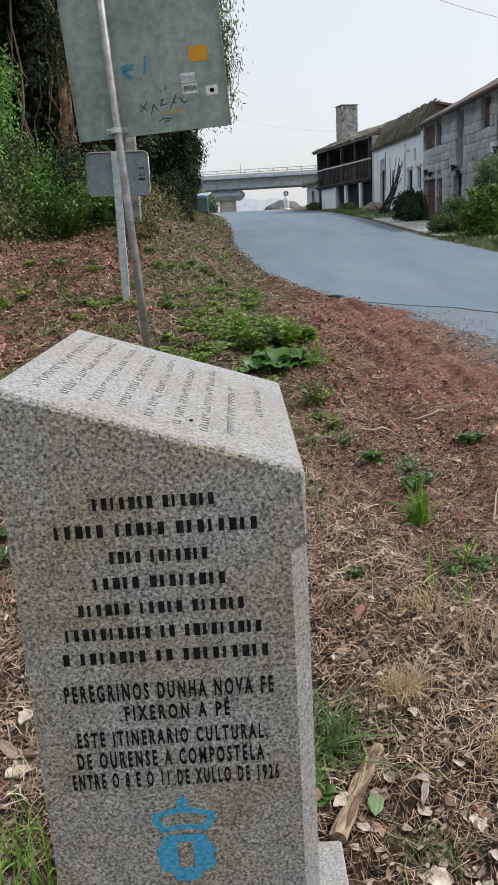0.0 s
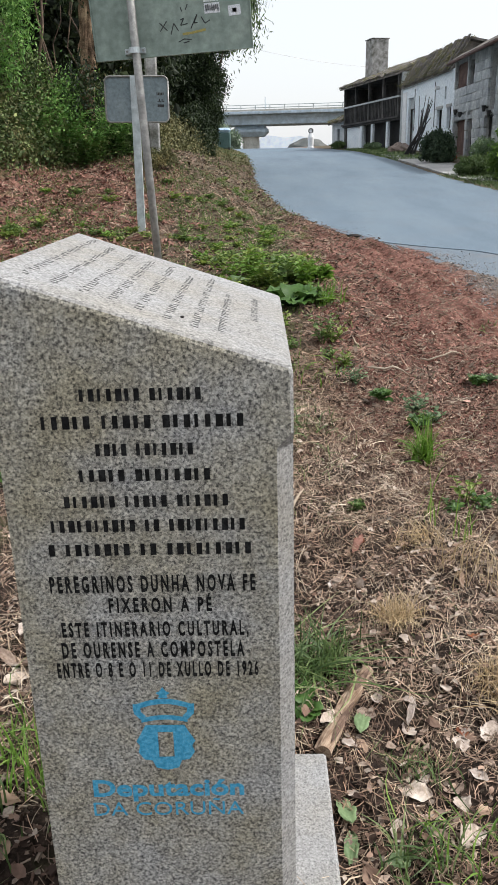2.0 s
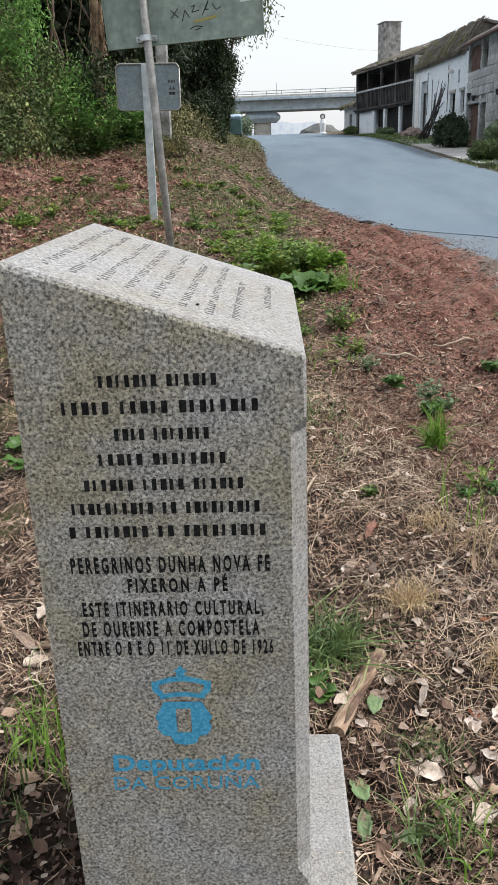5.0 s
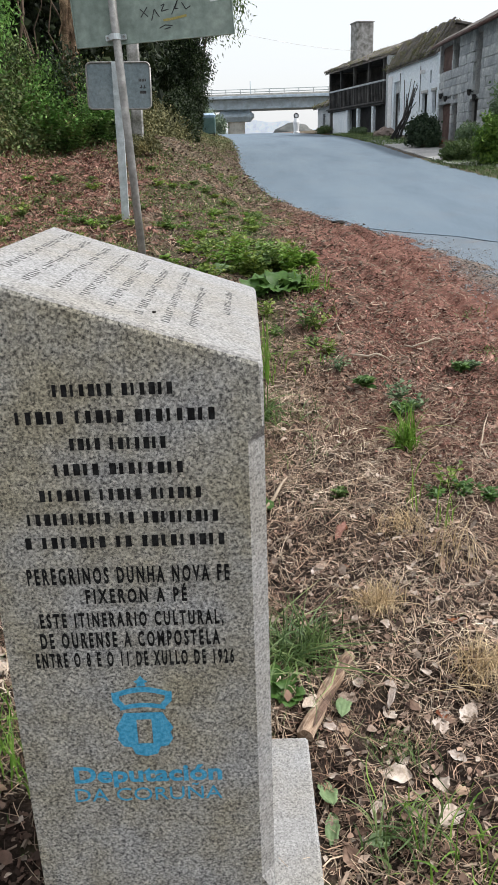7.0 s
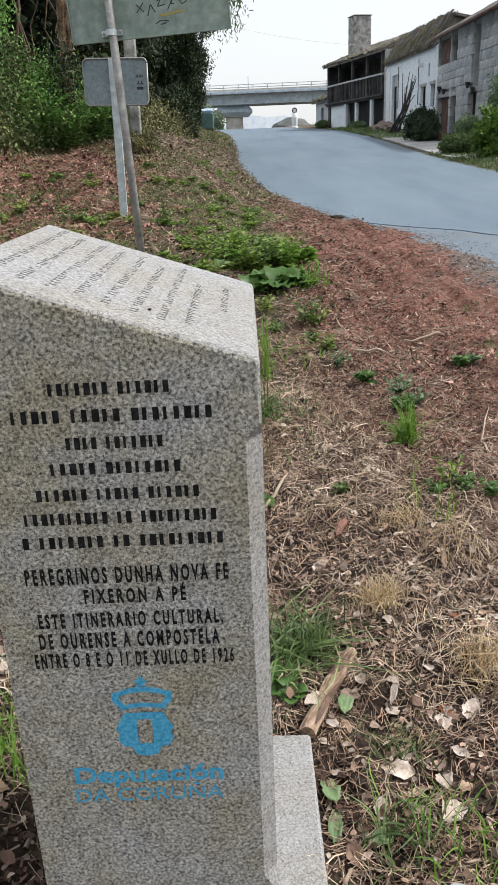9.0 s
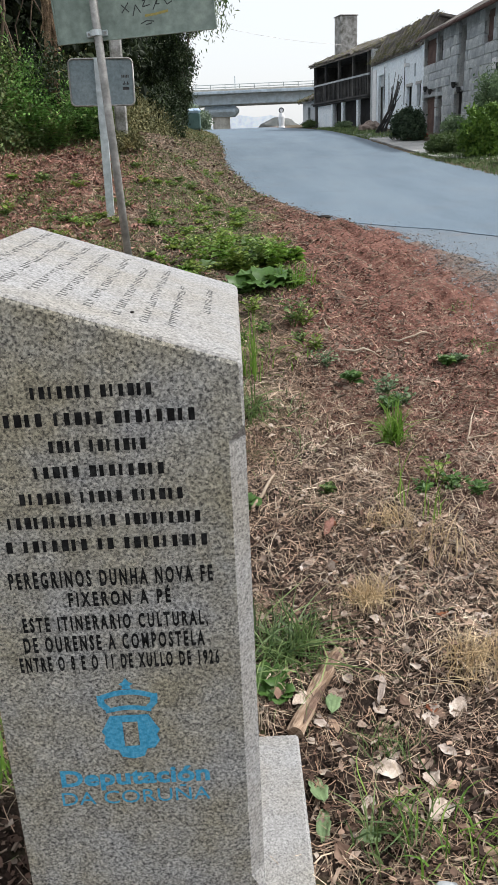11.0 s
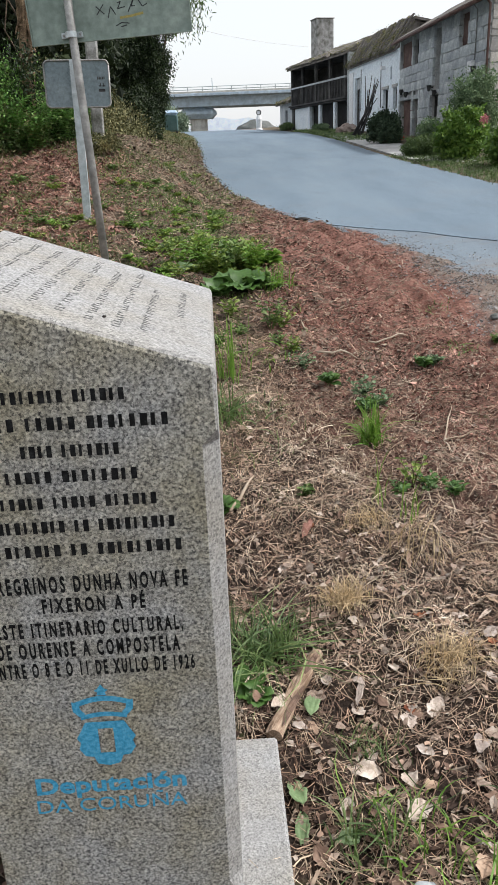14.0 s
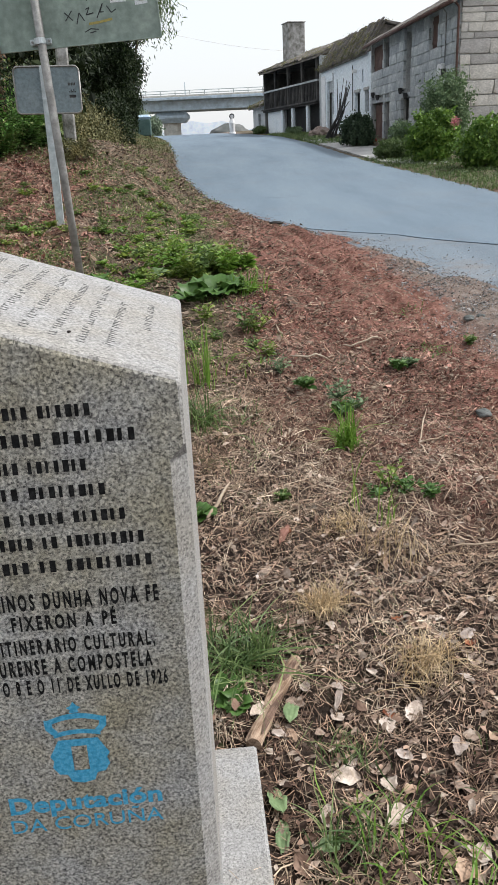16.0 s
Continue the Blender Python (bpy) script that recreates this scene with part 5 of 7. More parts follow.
def tree(place, height, crown, radii, mat, label, seed, leaf=0.1, clumps=260, per=60, trunk_r=0.16, aspect=0.35, bark=BARK, droop=0.8):
    z = float(land(*place))
    t = empty("tree", (*place, z))
    tagged(t, label, "tree")
    r = random.Random(seed)
    part("trunk", limb((0, 0, -0.3), (r.uniform(-0.3, 0.3), r.uniform(-0.3, 0.3), height), trunk_r, trunk_r * 0.4, 0.12, seed), bark, t, "ragged brown trunk", True)
    for k in range(7):
        a = k * 2.4 + r.random()
        h = height * r.uniform(0.45, 0.95)
        e = (crown[0] + math.cos(a) * radii[0] * 0.75, crown[1] + math.sin(a) * radii[1] * 0.75, crown[2] + r.uniform(-0.5, 0.5) * radii[2])
        part("limb", limb((0, 0, h), e, trunk_r * 0.4, 0.015, 0.2, seed + k), bark, t, "", True)
    pts = shell_points(clumps, radii, seed, -0.95, 0.25) + np.array(crown)
    v, f = leaf_cloud(pts, (0.22, 0.22, 0.22), per, leaf, aspect, seed, droop)
    sheet("crown", v, f, mat, t)
    return t


def surface_clumps(n, x0, x1, y0, y1, lift0, lift1, seed):
    r = np.random.default_rng(seed)
    x, y = r.uniform(x0, x1, n), r.uniform(y0, y1, n)
    return np.stack([x, y, land(x, y) + r.uniform(lift0, lift1, n)], 1)


# wooded bank
def ragged_tree(place):
    """Leaning old trunk whose bark hangs off in strips, under a wide dark crown."""
    z = float(land(*place))
    t = empty("tree", (*place, z))
    tagged(t, "old leaning tree with pale bark peeling in ragged strips", "tree")
    r = random.Random(31)
    zs = np.linspace(-0.3, 6.5, 46)
    bm = tube([(0.10 * h + 0.05 * math.sin(1.7 * h), 0.06 * h, h) for h in zs], [0.10 - 0.009 * h for h in zs], 16)
    for v in bm.verts:
        a = math.atan2(v.co.y - 0.06 * v.co.z, v.co.x - 0.10 * v.co.z)
        k = 0.028 * noise.noise(Vector((math.cos(a) * 3, math.sin(a) * 3, v.co.z * 1.1))) + 0.016 * math.sin(5 * a + 2.2 * v.co.z) + 0.012 * noise.noise(Vector((a * 4, v.co.z * 7, 3)))
        v.co.x += math.cos(a) * k
        v.co.y += math.sin(a) * k
    part("trunk", bm, TRUNK, t, "ragged brown trunk")
    for k in range(26):
        h = r.uniform(0.7, 3.6)
        a = r.uniform(-2.9, 0.2)
        L, w = r.uniform(0.25, 0.75), r.uniform(0.02, 0.06)
        rr = 0.108 - 0.009 * h
        bm = bmesh.new()
        prev = None
        for i in range(7):
            s = i / 6
            zz = h - L * s
            out = rr + 0.01 + r.uniform(0.02, 0.10) * s * s
            ww = w * (1 - 0.75 * s) + 0.004
            c = Vector((0.10 * zz + 0.05 * math.sin(1.7 * zz) + math.cos(a) * out, 0.06 * zz + math.sin(a) * out, zz))
            side = Vector((-math.sin(a), math.cos(a), 0)) * ww + Vector((0, 0, r.uniform(-0.02, 0.02)))
            row = [bm.verts.new(c - side), bm.verts.new(c + Vector((math.cos(a), math.sin(a), 0)) * 0.012), bm.verts.new(c + side)]
            if prev:
                for j in range(2):
                    bm.faces.new((prev[j], prev[j + 1], row[j + 1], row[j]))
            prev = row
        part("bark_strip", bm, TRUNK, t, "hanging strip of pale bark")
    for k in range(8):
        a = k * 2.4 + r.random()
        part("limb", limb((0.3, 0.2, 2.6 + 0.45 * k), (-0.3 + math.cos(a) * 1.2, 1.0 + math.sin(a) * 1.7, 5.8 + r.uniform(-0.4, 1.2)), 0.05, 0.012, 0.25, 310 + k), BARK, t, "", True)
    pts = shell_points(340, (1.5, 2.6, 1.2), 31, -0.95, 0.2) + np.array((-0.7, 1.6, 6.2))
    v, f = leaf_cloud(pts, (0.24, 0.24, 0.2), 80, 0.10, 0.4, 31, 0.8)
    sheet("crown", v, f, HEDGE_LEAF, t)


ragged_tree((-2.98, 13.0))
tree((-4.9, 12.6), 7.5, (-0.5, 0.6, 4.9), (2.0, 1.8, 2.2), IVY, "leafy tree hung with creepers on the bank", 32, 0.10, 330, 80, 0.13)
tree((-5.4, 16.0), 8.0, (0.8, 1.5, 4.4), (2.3, 3.0, 2.0), HEDGE_LEAF, "tall dark tree standing in the hedge", 33, 0.11, 330, 80, 0.2)
tree((-6.6, 20.5), 9.0, (0.2, 0.0, 5.4), (3.0, 3.0, 3.8), HEDGE_LEAF, "tall dark tree standing in the hedge", 34, 0.12, 340, 70, 0.2)
tree((-3.7, 23.0), 7.0, (2.95, 0.0, 4.5), (1.15, 1.6, 2.3), TREE_LEAF, "slender tree with drooping narrow leaves over the verge", 35, 0.13, 230, 50, 0.12, 0.24, droop=1.8)
tree((-4.6, 28.0), 8.5, (1.3, 0.0, 4.2), (1.9, 2.4, 3.0), HEDGE_LEAF, "dark tree beyond the pole", 36, 0.12, 320, 70, 0.18)

# dense growth on the bank, from the ground up
hedge = empty("hedge", (-4.0, 15.0, 1.5))
tagged(hedge, "overgrown bank of ivy and brambles under the trees", "hedge")


def growth(name, pts, spread, per, size, mat, seed, aspect=0.7, label=""):
    v, f = leaf_cloud(pts, spread, per, size, aspect, seed, 0.4)
    ob = sheet(name, v, f, mat, None, label)
    ob.parent = hedge
    ob.matrix_parent_inverse = hedge.matrix_world.inverted()
    return ob


def bank_foot(y):
    """Where the creepers begin above the chips."""
    return np.interp(y, [9, 10.5, 12, 13.2, 15, 20, 30], [-5.2, -3.9, -3.2, -2.5, -2.25, -2.0, -2.2])


def bank_clumps(n, depth, y0, y1, low, high, seed):
    r = np.random.default_rng(seed)
    y = r.uniform(y0, y1, n)
    d = depth * r.random(n) ** 1.3
    x = bank_foot(y) - d
    return np.stack([x, y, land(x, y) + r.uniform(low, high, n) * np.clip(0.25 + d / 1.2, 0, 1)], 1)


growth("ivy_foliage", bank_clumps(1000, 2.4, 9.5, 15.0, 0.0, 0.75, 41), (0.14, 0.14, 0.10), 76, 0.060, IVY, 41, label="olive ivy leaves")
# back and thicket leaves are coloured dark to paint the shade under the trees
growth("back_foliage", surface_clumps(1000, -11.0, -5.6, 15.0, 29.0, 0.0, 7.0, 42), (0.35, 0.35, 0.4), 55, 0.14, HEDGE_LEAF, 42, label="leaves coloured dark to stand for shade")
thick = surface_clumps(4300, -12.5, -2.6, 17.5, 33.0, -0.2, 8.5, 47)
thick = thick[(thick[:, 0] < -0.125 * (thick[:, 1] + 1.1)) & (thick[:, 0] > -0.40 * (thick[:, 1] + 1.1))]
growth("thicket_foliage", thick, (0.42, 0.42, 0.47), 34, 0.22, SHADED_THICKET, 47, label="black-green thicket, its deep shade put into the leaf colour")
growth("side_foliage", bank_clumps(750, 1.4, 16.5, 31.0, 0.0, 1.1, 43), (0.2, 0.26, 0.2), 80, 0.06, BANK_LEAF, 43, label="dry olive growth over the bank")
growth("dry_growth", bank_clumps(420, 1.6, 9.8, 13.0, 0.0, 0.7, 48), (0.16, 0.16, 0.14), 60, 0.075, BANK_LEAF, 48, 0.18, "dry stalks and yellowed leaves among the ivy")
trunk_ivy = np.array([(-2.98 + 0.1 * h + 0.25 * math.cos(7 * h), 12.95 - 0.1 + 0.2 * math.sin(5 * h), float(land(-2.98, 13.0)) + h) for h in list(np.linspace(0.5, 1.2, 22)) + list(np.linspace(2.3, 5.0, 70))])
growth("trunk_foliage", trunk_ivy, (0.2, 0.2, 0.14), 60, 0.055, HEDGE_LEAF, 49, label="dark leaves climbing the trunk")
hang = np.random.default_rng(45)
hx, hk = hang.uniform(-4.2, -3.3, 60), hang.random(60)
hanging = np.stack([hx, 11.5 + 0.5 * hk, 3.05 + 1.0 * hang.random(60) - 0.3 * (hx < -3.65)], 1)
growth("hanging_foliage", hanging, (0.09, 0.09, 0.15), 40, 0.085, FERN, 45, 0.3, "sunlit yellow-green leaves hanging over the bank")
growth("bramble_leaves", bank_clumps(120, 0.9, 12.2, 14.2, 0.1, 1.5, 44), (0.16, 0.16, 0.18), 60, 0.055, FERN, 44, 0.6, "brighter bramble leaves")
r = random.Random(5)
for k in range(26):
    x, y = r.uniform(-5.6, -3.0), r.uniform(12.3, 15)
    z = float(land(x, y))
    bm = limb((x, y, z - 0.1), (x + r.uniform(-0.4, 0.4), y + r.uniform(-0.3, 0.3), z + r.uniform(2, 5)), r.uniform(0.01, 0.035), 0.006, 0.22, k)
    ob = part("creeper_stem", bm, DRY_BRUSH, None)
    ob.parent = hedge
    ob.matrix_parent_inverse = hedge.matrix_world.inverted()


def lobed_shrub(place, lobes, per, size, label, seed):
    """Evergreen of several rounded, overhanging lobes, narrow at the foot."""
    z = float(land(*place))
    b = empty("tall_shrub", (*place, z))
    tagged(b, label, "shrub")
    for k, (c, rad) in enumerate(lobes):
        part("branch", limb((0.05 * k - 0.15, 0, -0.05), c, 0.06, 0.015, 0.15, seed + k), BARK, b, "", True)
        n = int(170 * (rad[0] * rad[2]) ** 0.9) + 60
        pts = shell_points(n, rad, seed + k, -0.95, 0.45) + np.array(c)
        v, f = leaf_cloud(pts, (0.16 * rad[0], 0.16 * rad[1], 0.15 * rad[2]), per, size, 0.45, seed + k, 0.9)
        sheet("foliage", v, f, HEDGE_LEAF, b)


lobed_shrub((-2.05, 33.0), [((0.0, 0, 0.7), (0.38, 0.7, 0.8)), ((-0.02, 0, 1.75), (0.72, 1.0, 0.9)), ((-0.05, 0.3, 3.0), (0.92, 1.2, 1.05)), ((-0.75, 0.2, 2.6), (0.9, 1.2, 1.2)),
                            ((0.45, 0.1, 4.6), (1.05, 1.3, 0.9)), ((1.2, 0.3, 6.0), (0.9, 1.2, 1.0)), ((-0.9, 0.4, 4.6), (1.3, 1.4, 1.3)), ((-0.5, 0.5, 6.2), (1.7, 1.6, 1.3)), ((-1.0, 0.6, 7.8), (1.7, 1.6, 1.3))],
            60, 0.10, "tall dark evergreen hanging over the end of the bank", 510)
bush("dry_undergrowth", (-1.72, 12.55), (0.35, 0.3, 0.16), 70, 40, 0.06, BANK_LEAF, "dry undergrowth at the foot of the pole", 55, 0.3, "undergrowth")
bush("ivy_shrub", (-2.3, 27.0), (0.8, 1.2, 0.8), 260, 60, 0.07, HEDGE_LEAF, "low dark shrub on the verge", 54, category="shrub")
bush("tall_shrub", (-2.9, 36.0), (1.1, 1.6, 2.6), 600, 60, 0.09, HEDGE_LEAF, "dark evergreen shrub further along the verge", 52, category="shrub")


def fern(place, size, count, seed, name="fern", mat=FERN, label="bright green fern on the bank"):
    r = np.random.default_rng(seed)
    z = float(land(*place))
    V, F = [], []
    for k in range(count):
        a = r.uniform(0, math.tau)
        L = size * r.uniform(0.7, 1.2)
        out = np.array([math.cos(a), math.sin(a), 0])
        side = np.array([-math.sin(a), math.cos(a), 0])
        for s in np.linspace(0.1, 1, 14):
            p = out * L * s * 0.6 + np.array([0, 0, L * (1.5 * s - 0.75 * s * s)])
            w = 0.22 * L * (1 - s) ** 0.7 + 0.01
            for sg in (-1, 1):
                tip = p + side * sg * w + out * w * 0.35 - np.array([0, 0, 0.12 * w])
                b0, b1 = p - out * 0.018 * L * 1.6, p + out * 0.018 * L * 1.6
                i = len(V)
                V += [b0, tip - out * 0.01 * L, tip + out * 0.01 * L, b1]
                F.append((i, i + 1, i + 2, i + 3))
    ob = sheet("fronds", V, F, mat)
    e = empty(name, (*place, z))
    ob.parent = e
    tagged(e, label, "fern", "ferns on the bank")
    return e


r = random.Random(8)
for k in range(30):
    fy = r.uniform(11.6, 14.0)
    fern((float(bank_foot(fy)) - r.uniform(-0.3, 0.6), fy), r.uniform(0.5, 1.0), 9, 60 + k)

# house side
bush("hydrangea_bush", (6.87, 21.0), (0.62, 0.68, 0.63), 420, 46, 0.095, BUSH_LEAF, "round yellow-green hydrangea bush by the road", 71, 0.7)
bush("hydrangea_bush", (7.36, 18.0), (0.72, 0.8, 0.54), 420, 46, 0.095, BUSH_LEAF, "broad yellow-green hydrangea bush by the road", 72, 0.7)
bush("grey_shrub", (8.1, 23.8), (0.74, 0.8, 1.12), 300, 44, 0.10, GREY_LEAF, "loose grey-green shrub in front of the stone house", 73, 0.5, "shrub")
bush("low_plants", (6.5, 23.4), (0.6, 0.9, 0.28), 170, 40, 0.10, TREE_LEAF, "low leafy plants beside the hydrangea", 79, 0.35, "plants")
bush("grey_shrub", (7.0, 24.6), (0.4, 0.6, 0.5), 120, 36, 0.08, GREY_LEAF, "small grey-green shrub by the apron", 74, 0.4, "shrub")
bush("dark_shrub", (6.95, 31.0), (0.60, 0.7, 0.56), 260, 46, 0.10, SHRUB_LEAF, "dark round shrub in front of the white wall", 75, category="shrub")
bush("red_flowers", (7.57, 31.4), (0.28, 0.3, 0.13), 40, 20, 0.06, RED_PETAL, "low red flowers beside the dark shrub", 81, 0.8, "flowers")
bush("low_plants", (6.9, 48.5), (0.4, 1.6, 0.2), 90, 30, 0.09, GREY_LEAF, "low green plants at the foot of the gallery", 76, category="plants")
bush("low_plants", (5.8, 57.4), (0.6, 1.6, 0.24), 90, 30, 0.09, TREE_LEAF, "low green plants by the shed", 77, category="plants")
pts = np.array([(6.55, 18.3, 1.81), (6.59, 18.35, 1.84)])
v, f = leaf_cloud(pts, (0.05, 0.05, 0.045), 70, 0.045, 0.8, 78)
bloom = sheet("hydrangea_bloom", v, f, PINK)
tagged(bloom, "faded pink hydrangea bloom on the bush", "flower")
for k, (x, y, h) in enumerate(((-5.0, 84, 3.6), (-6.5, 92, 3.0), (-3.6, 98, 3.4))):
    bush("far_tree", (x, y), (1.8, 1.6, h * 0.5), 160, 30, 0.28, HAZE_LEAF, "pale hazy tree below the bridge", 80 + k, category="tree")

# moss, grass and loose bits on the old roofs
for k, (top, u0, u1, half, over, eave, rise_by) in enumerate(ROOFS[1:], 1):
    r = np.random.default_rng(900 + k)
    n = 260
    u, q = r.uniform(u0, u1, n), r.random(n) ** 1.2
    y = over - q * (half + over)
    pts = np.stack([u, y, eave + (-y) * rise_by / half + 0.14], 1)
    v, f = leaf_cloud(pts, (0.16, 0.13, 0.045), 34, 0.09, 0.35, 900 + k)
    sheet("moss", v, f, BANK_LEAF, top, "dry moss and grass on the tiles")

# ---- litter and grass on the verge ----
def place_in(n, x0, x1, y0, y1, seed, keep=None):
    r = np.random.default_rng(seed)
    x, y = r.uniform(x0, x1, n) + r.normal(0, 0.22, n), r.uniform(y0, y1, n) + r.normal(0, 0.22, n)
    ok = ~((x > -0.50) & (x < 0.13) & (y > -0.2) & (y < 0.80))
    if keep is not None:
        ok &= keep(x, y, r)
    return x[ok], y[ok]


def strands(x, y, z, length, width, seed, lift=0.35, curl=0.5, up=None, segs=4, lean_by=0.65):
    """Thin bent strips: straw lying down, or blades when up is given."""
    r = np.random.default_rng(seed)
    n = len(x)
    a = r.uniform(0, math.tau, n)
    L = length * r.uniform(0.5, 1.5, n)
    W = width * r.uniform(0.6, 1.4, n)
    d = np.stack([np.cos(a), np.sin(a)], 1)
    s = np.linspace(0, 1, segs + 1)
    turn = a[:, None] + (r.normal(0, curl, n))[:, None] * s[None]
    stepx, stepy = np.cos(turn), np.sin(turn)
    if up is None:
        px = x[:, None] + np.cumsum(stepx, 1) * (L / segs)[:, None]
        py = y[:, None] + np.cumsum(stepy, 1) * (L / segs)[:, None]
        tilt = r.normal(0, lift, n)
        pz = land(px, py) + 0.004 + np.abs(r.normal(0, 0.006, n))[:, None] + np.clip(tilt[:, None] * (s[None] - 0.3) * L[:, None], -0.0, 0.05) + 0.35 * (L * np.abs(r.normal(0, 0.25, n)))[:, None] * (s * (1 - s))[None]
    else:
        lean = np.abs(r.normal(lean_by, 0.58 * lean_by, n))
        px = x[:, None] + stepx * (lean * L)[:, None] * (s ** 1.8)[None]
        py = y[:, None] + stepy * (lean * L)[:, None] * (s ** 1.8)[None]
        pz = z[:, None] + (L * up)[:, None] * (s - 0.55 * lean[:, None] * s ** 2.2)
    taper = (1 - 0.92 * s ** 2) if up is not None else np.ones_like(s)
    sx, sy = -np.sin(turn) * W[:, None] / 2 * taper, np.cos(turn) * W[:, None] / 2 * taper
    roll = r.uniform(-0.5, 0.5, n)[:, None] * W[:, None] * taper
    A = np.stack([px + sx, py + sy, pz + roll], -1)
    B = np.stack([px - sx, py - sy, pz - roll], -1)
    V = np.stack([A, B], 2).reshape(n, -1, 3)
    k = np.arange(segs)
    quad = np.stack([2 * k, 2 * k + 1, 2 * k + 3, 2 * k + 2], 1)
    F = (np.arange(n) * 2 * (segs + 1))[:, None, None] + quad[None]
    return V.reshape(-1, 3), F.reshape(-1, 4)


def chips(x, y, length, seed, slim=0.3, thick=0.12, tilt=0.35):
    """Splinters and bark chips: small skewed blocks."""
    r = np.random.default_rng(seed)
    n = len(x)
    L = length * np.exp(np.clip(r.normal(0, 0.5, n), -1.2, 0.9))
    W = L * slim * r.uniform(0.5, 1.6, n)
    T = np.maximum(L * thick * r.uniform(0.5, 1.5, n), 0.0015)
    a, t1, t2 = r.uniform(0, math.tau, n), r.normal(0, tilt, n), r.normal(0, tilt, n)
    ux = np.stack([np.cos(a) * np.cos(t1), np.sin(a) * np.cos(t1), np.sin(t1)], 1)
    uy = np.stack([-np.sin(a), np.cos(a), t2], 1)
    uz = np.cross(ux, uy)
    c = np.stack([x, y, land(x, y) + T * 0.5 + np.abs(np.sin(t1)) * L * 0.25 + r.uniform(0, 0.008, n)], 1)
    V = []
    for i, j, k in ((-1, -1, -1), (1, -1, -1), (1, 1, -1), (-1, 1, -1), (-1, -1, 1), (1, -1, 1), (1, 1, 1), (-1, 1, 1)):
        jx, jy = r.uniform(0.6, 1.1, (n, 1)), r.uniform(0.5, 1.2, (n, 1))
        V.append(c + ux * (L / 2)[:, None] * i * jx + uy * (W / 2)[:, None] * j * jy + uz * (T / 2)[:, None] * k)
    V = np.stack(V, 1)
    q = np.array([(4, 5, 6, 7), (0, 1, 5, 4), (2, 3, 7, 6)])
    F = (np.arange(n) * 8)[:, None, None] + q[None]
    return V.reshape(-1, 3), F.reshape(-1, 4)


def flat_leaves(x, y, size, seed, aspect=0.6, lift=0.012):
    """Curled dry leaves: a strip of eight quads with a pointed outline."""
    r = np.random.default_rng(seed)
    n = len(x)
    outline = np.array([0.03, 0.75, 1.0, 0.7, 0.04])
    s = np.linspace(-0.5, 0.5, 5)
    L = size * np.exp(r.normal(0, 0.3, n))
    W = L * aspect * r.uniform(0.7, 1.3, n)
    a = r.uniform(0, math.tau, n)
    t1, t2 = r.normal(0, 0.3, n), r.normal(0, 0.35, n)
    curl, fold = r.normal(0, 0.5, n), r.normal(0.25, 0.35, n)
    ux = np.stack([np.cos(a), np.sin(a), t1], 1)
    uy = np.stack([-np.sin(a), np.cos(a), t2], 1)
    c = np.stack([x, y, land(x, y) + lift * r.uniform(0.4, 1.6, n) + np.abs(t1) * L * 0.4 + np.abs(t2) * W * 0.4], 1)
    rows = []
    for i in range(5):
        for j in (-1, 0, 1):
            w = outline[i] * j * 0.5 * (1 + 0.25 * r.uniform(-1, 1, n))
            p = c + ux * (s[i] * L)[:, None] + uy * (w * W)[:, None]
            p[:, 2] += curl * (s[i] ** 2) * L + fold * abs(j) * outline[i] * W * 0.3
            rows.append(p)
    V = np.stack(rows, 1)
    q = []
    for i in range(4):
        for j in range(2):
            q.append((i * 3 + j, i * 3 + j + 1, (i + 1) * 3 + j + 1, (i + 1) * 3 + j))
    F = (np.arange(n) * 15)[:, None, None] + np.array(q)[None]
    return V.reshape(-1, 3), F.reshape(-1, 4)


def stuff(name, vf, mat, label, category):
    ob = sheet(name, vf[0], vf[1], mat)
    return tagged(ob, label, category, kind="stuff")


def off_road(x, y, r):
    return x < verge_edge(y) + r.normal(0, 0.12, len(x)) - 0.02


def old_edge(y):
    """Where the loose dirt turns from red chips to gravel."""
    return np.interp(y, [0, 3.96, 4.6, 5.3, 6.9, 7.6, 8.8, 9.7, 12], [3.0, 2.12, 1.98, 1.93, 1.9, 1.97, 1.88, 1.72, 1.3])


def red_zone(x, y, r):
    g = lumps(x, y, 1.1, 4) * 0.5
    return off_road(x, y, r) & (x < old_edge(y) + r.normal(0.1, 0.22, len(x))) & (y + g > 3.3 + 0.8 * r.random(len(x)) - np.clip(x - 0.6, 0, 2) * 1.5) & ((x > 0.42 + 0.35 * np.clip(5 - y, 0, 1.5) + 0.4 * g) | ((x < -1.3 + g) & (lumps(x, y, 0.8, 8) > -0.2) & (r.random(len(x)) < 0.55)) | (r.random(len(x)) < 0.10))


def not_bare(x, y, r):
    """Hardly any straw in the lee of the marker, so that its shaded earth comes out darker."""
    return (x > -0.45) | (y > 0.62) | (r.random(len(x)) < 0.12)


def dry_zone(x, y, r):
    patch = lumps(x, y, 0.33, 6) + 0.8 * lumps(x, y, 0.10, 3)
    return off_road(x, y, r) & (y < 4.3 - 1.7 * np.clip(x - 0.6, 0, 2) + 0.8 * lumps(x, y, 0.8, 6) + r.normal(0, 0.5, len(x))) & (r.random(len(x)) < 0.55 + 0.5 * patch) & not_bare(x, y, r)


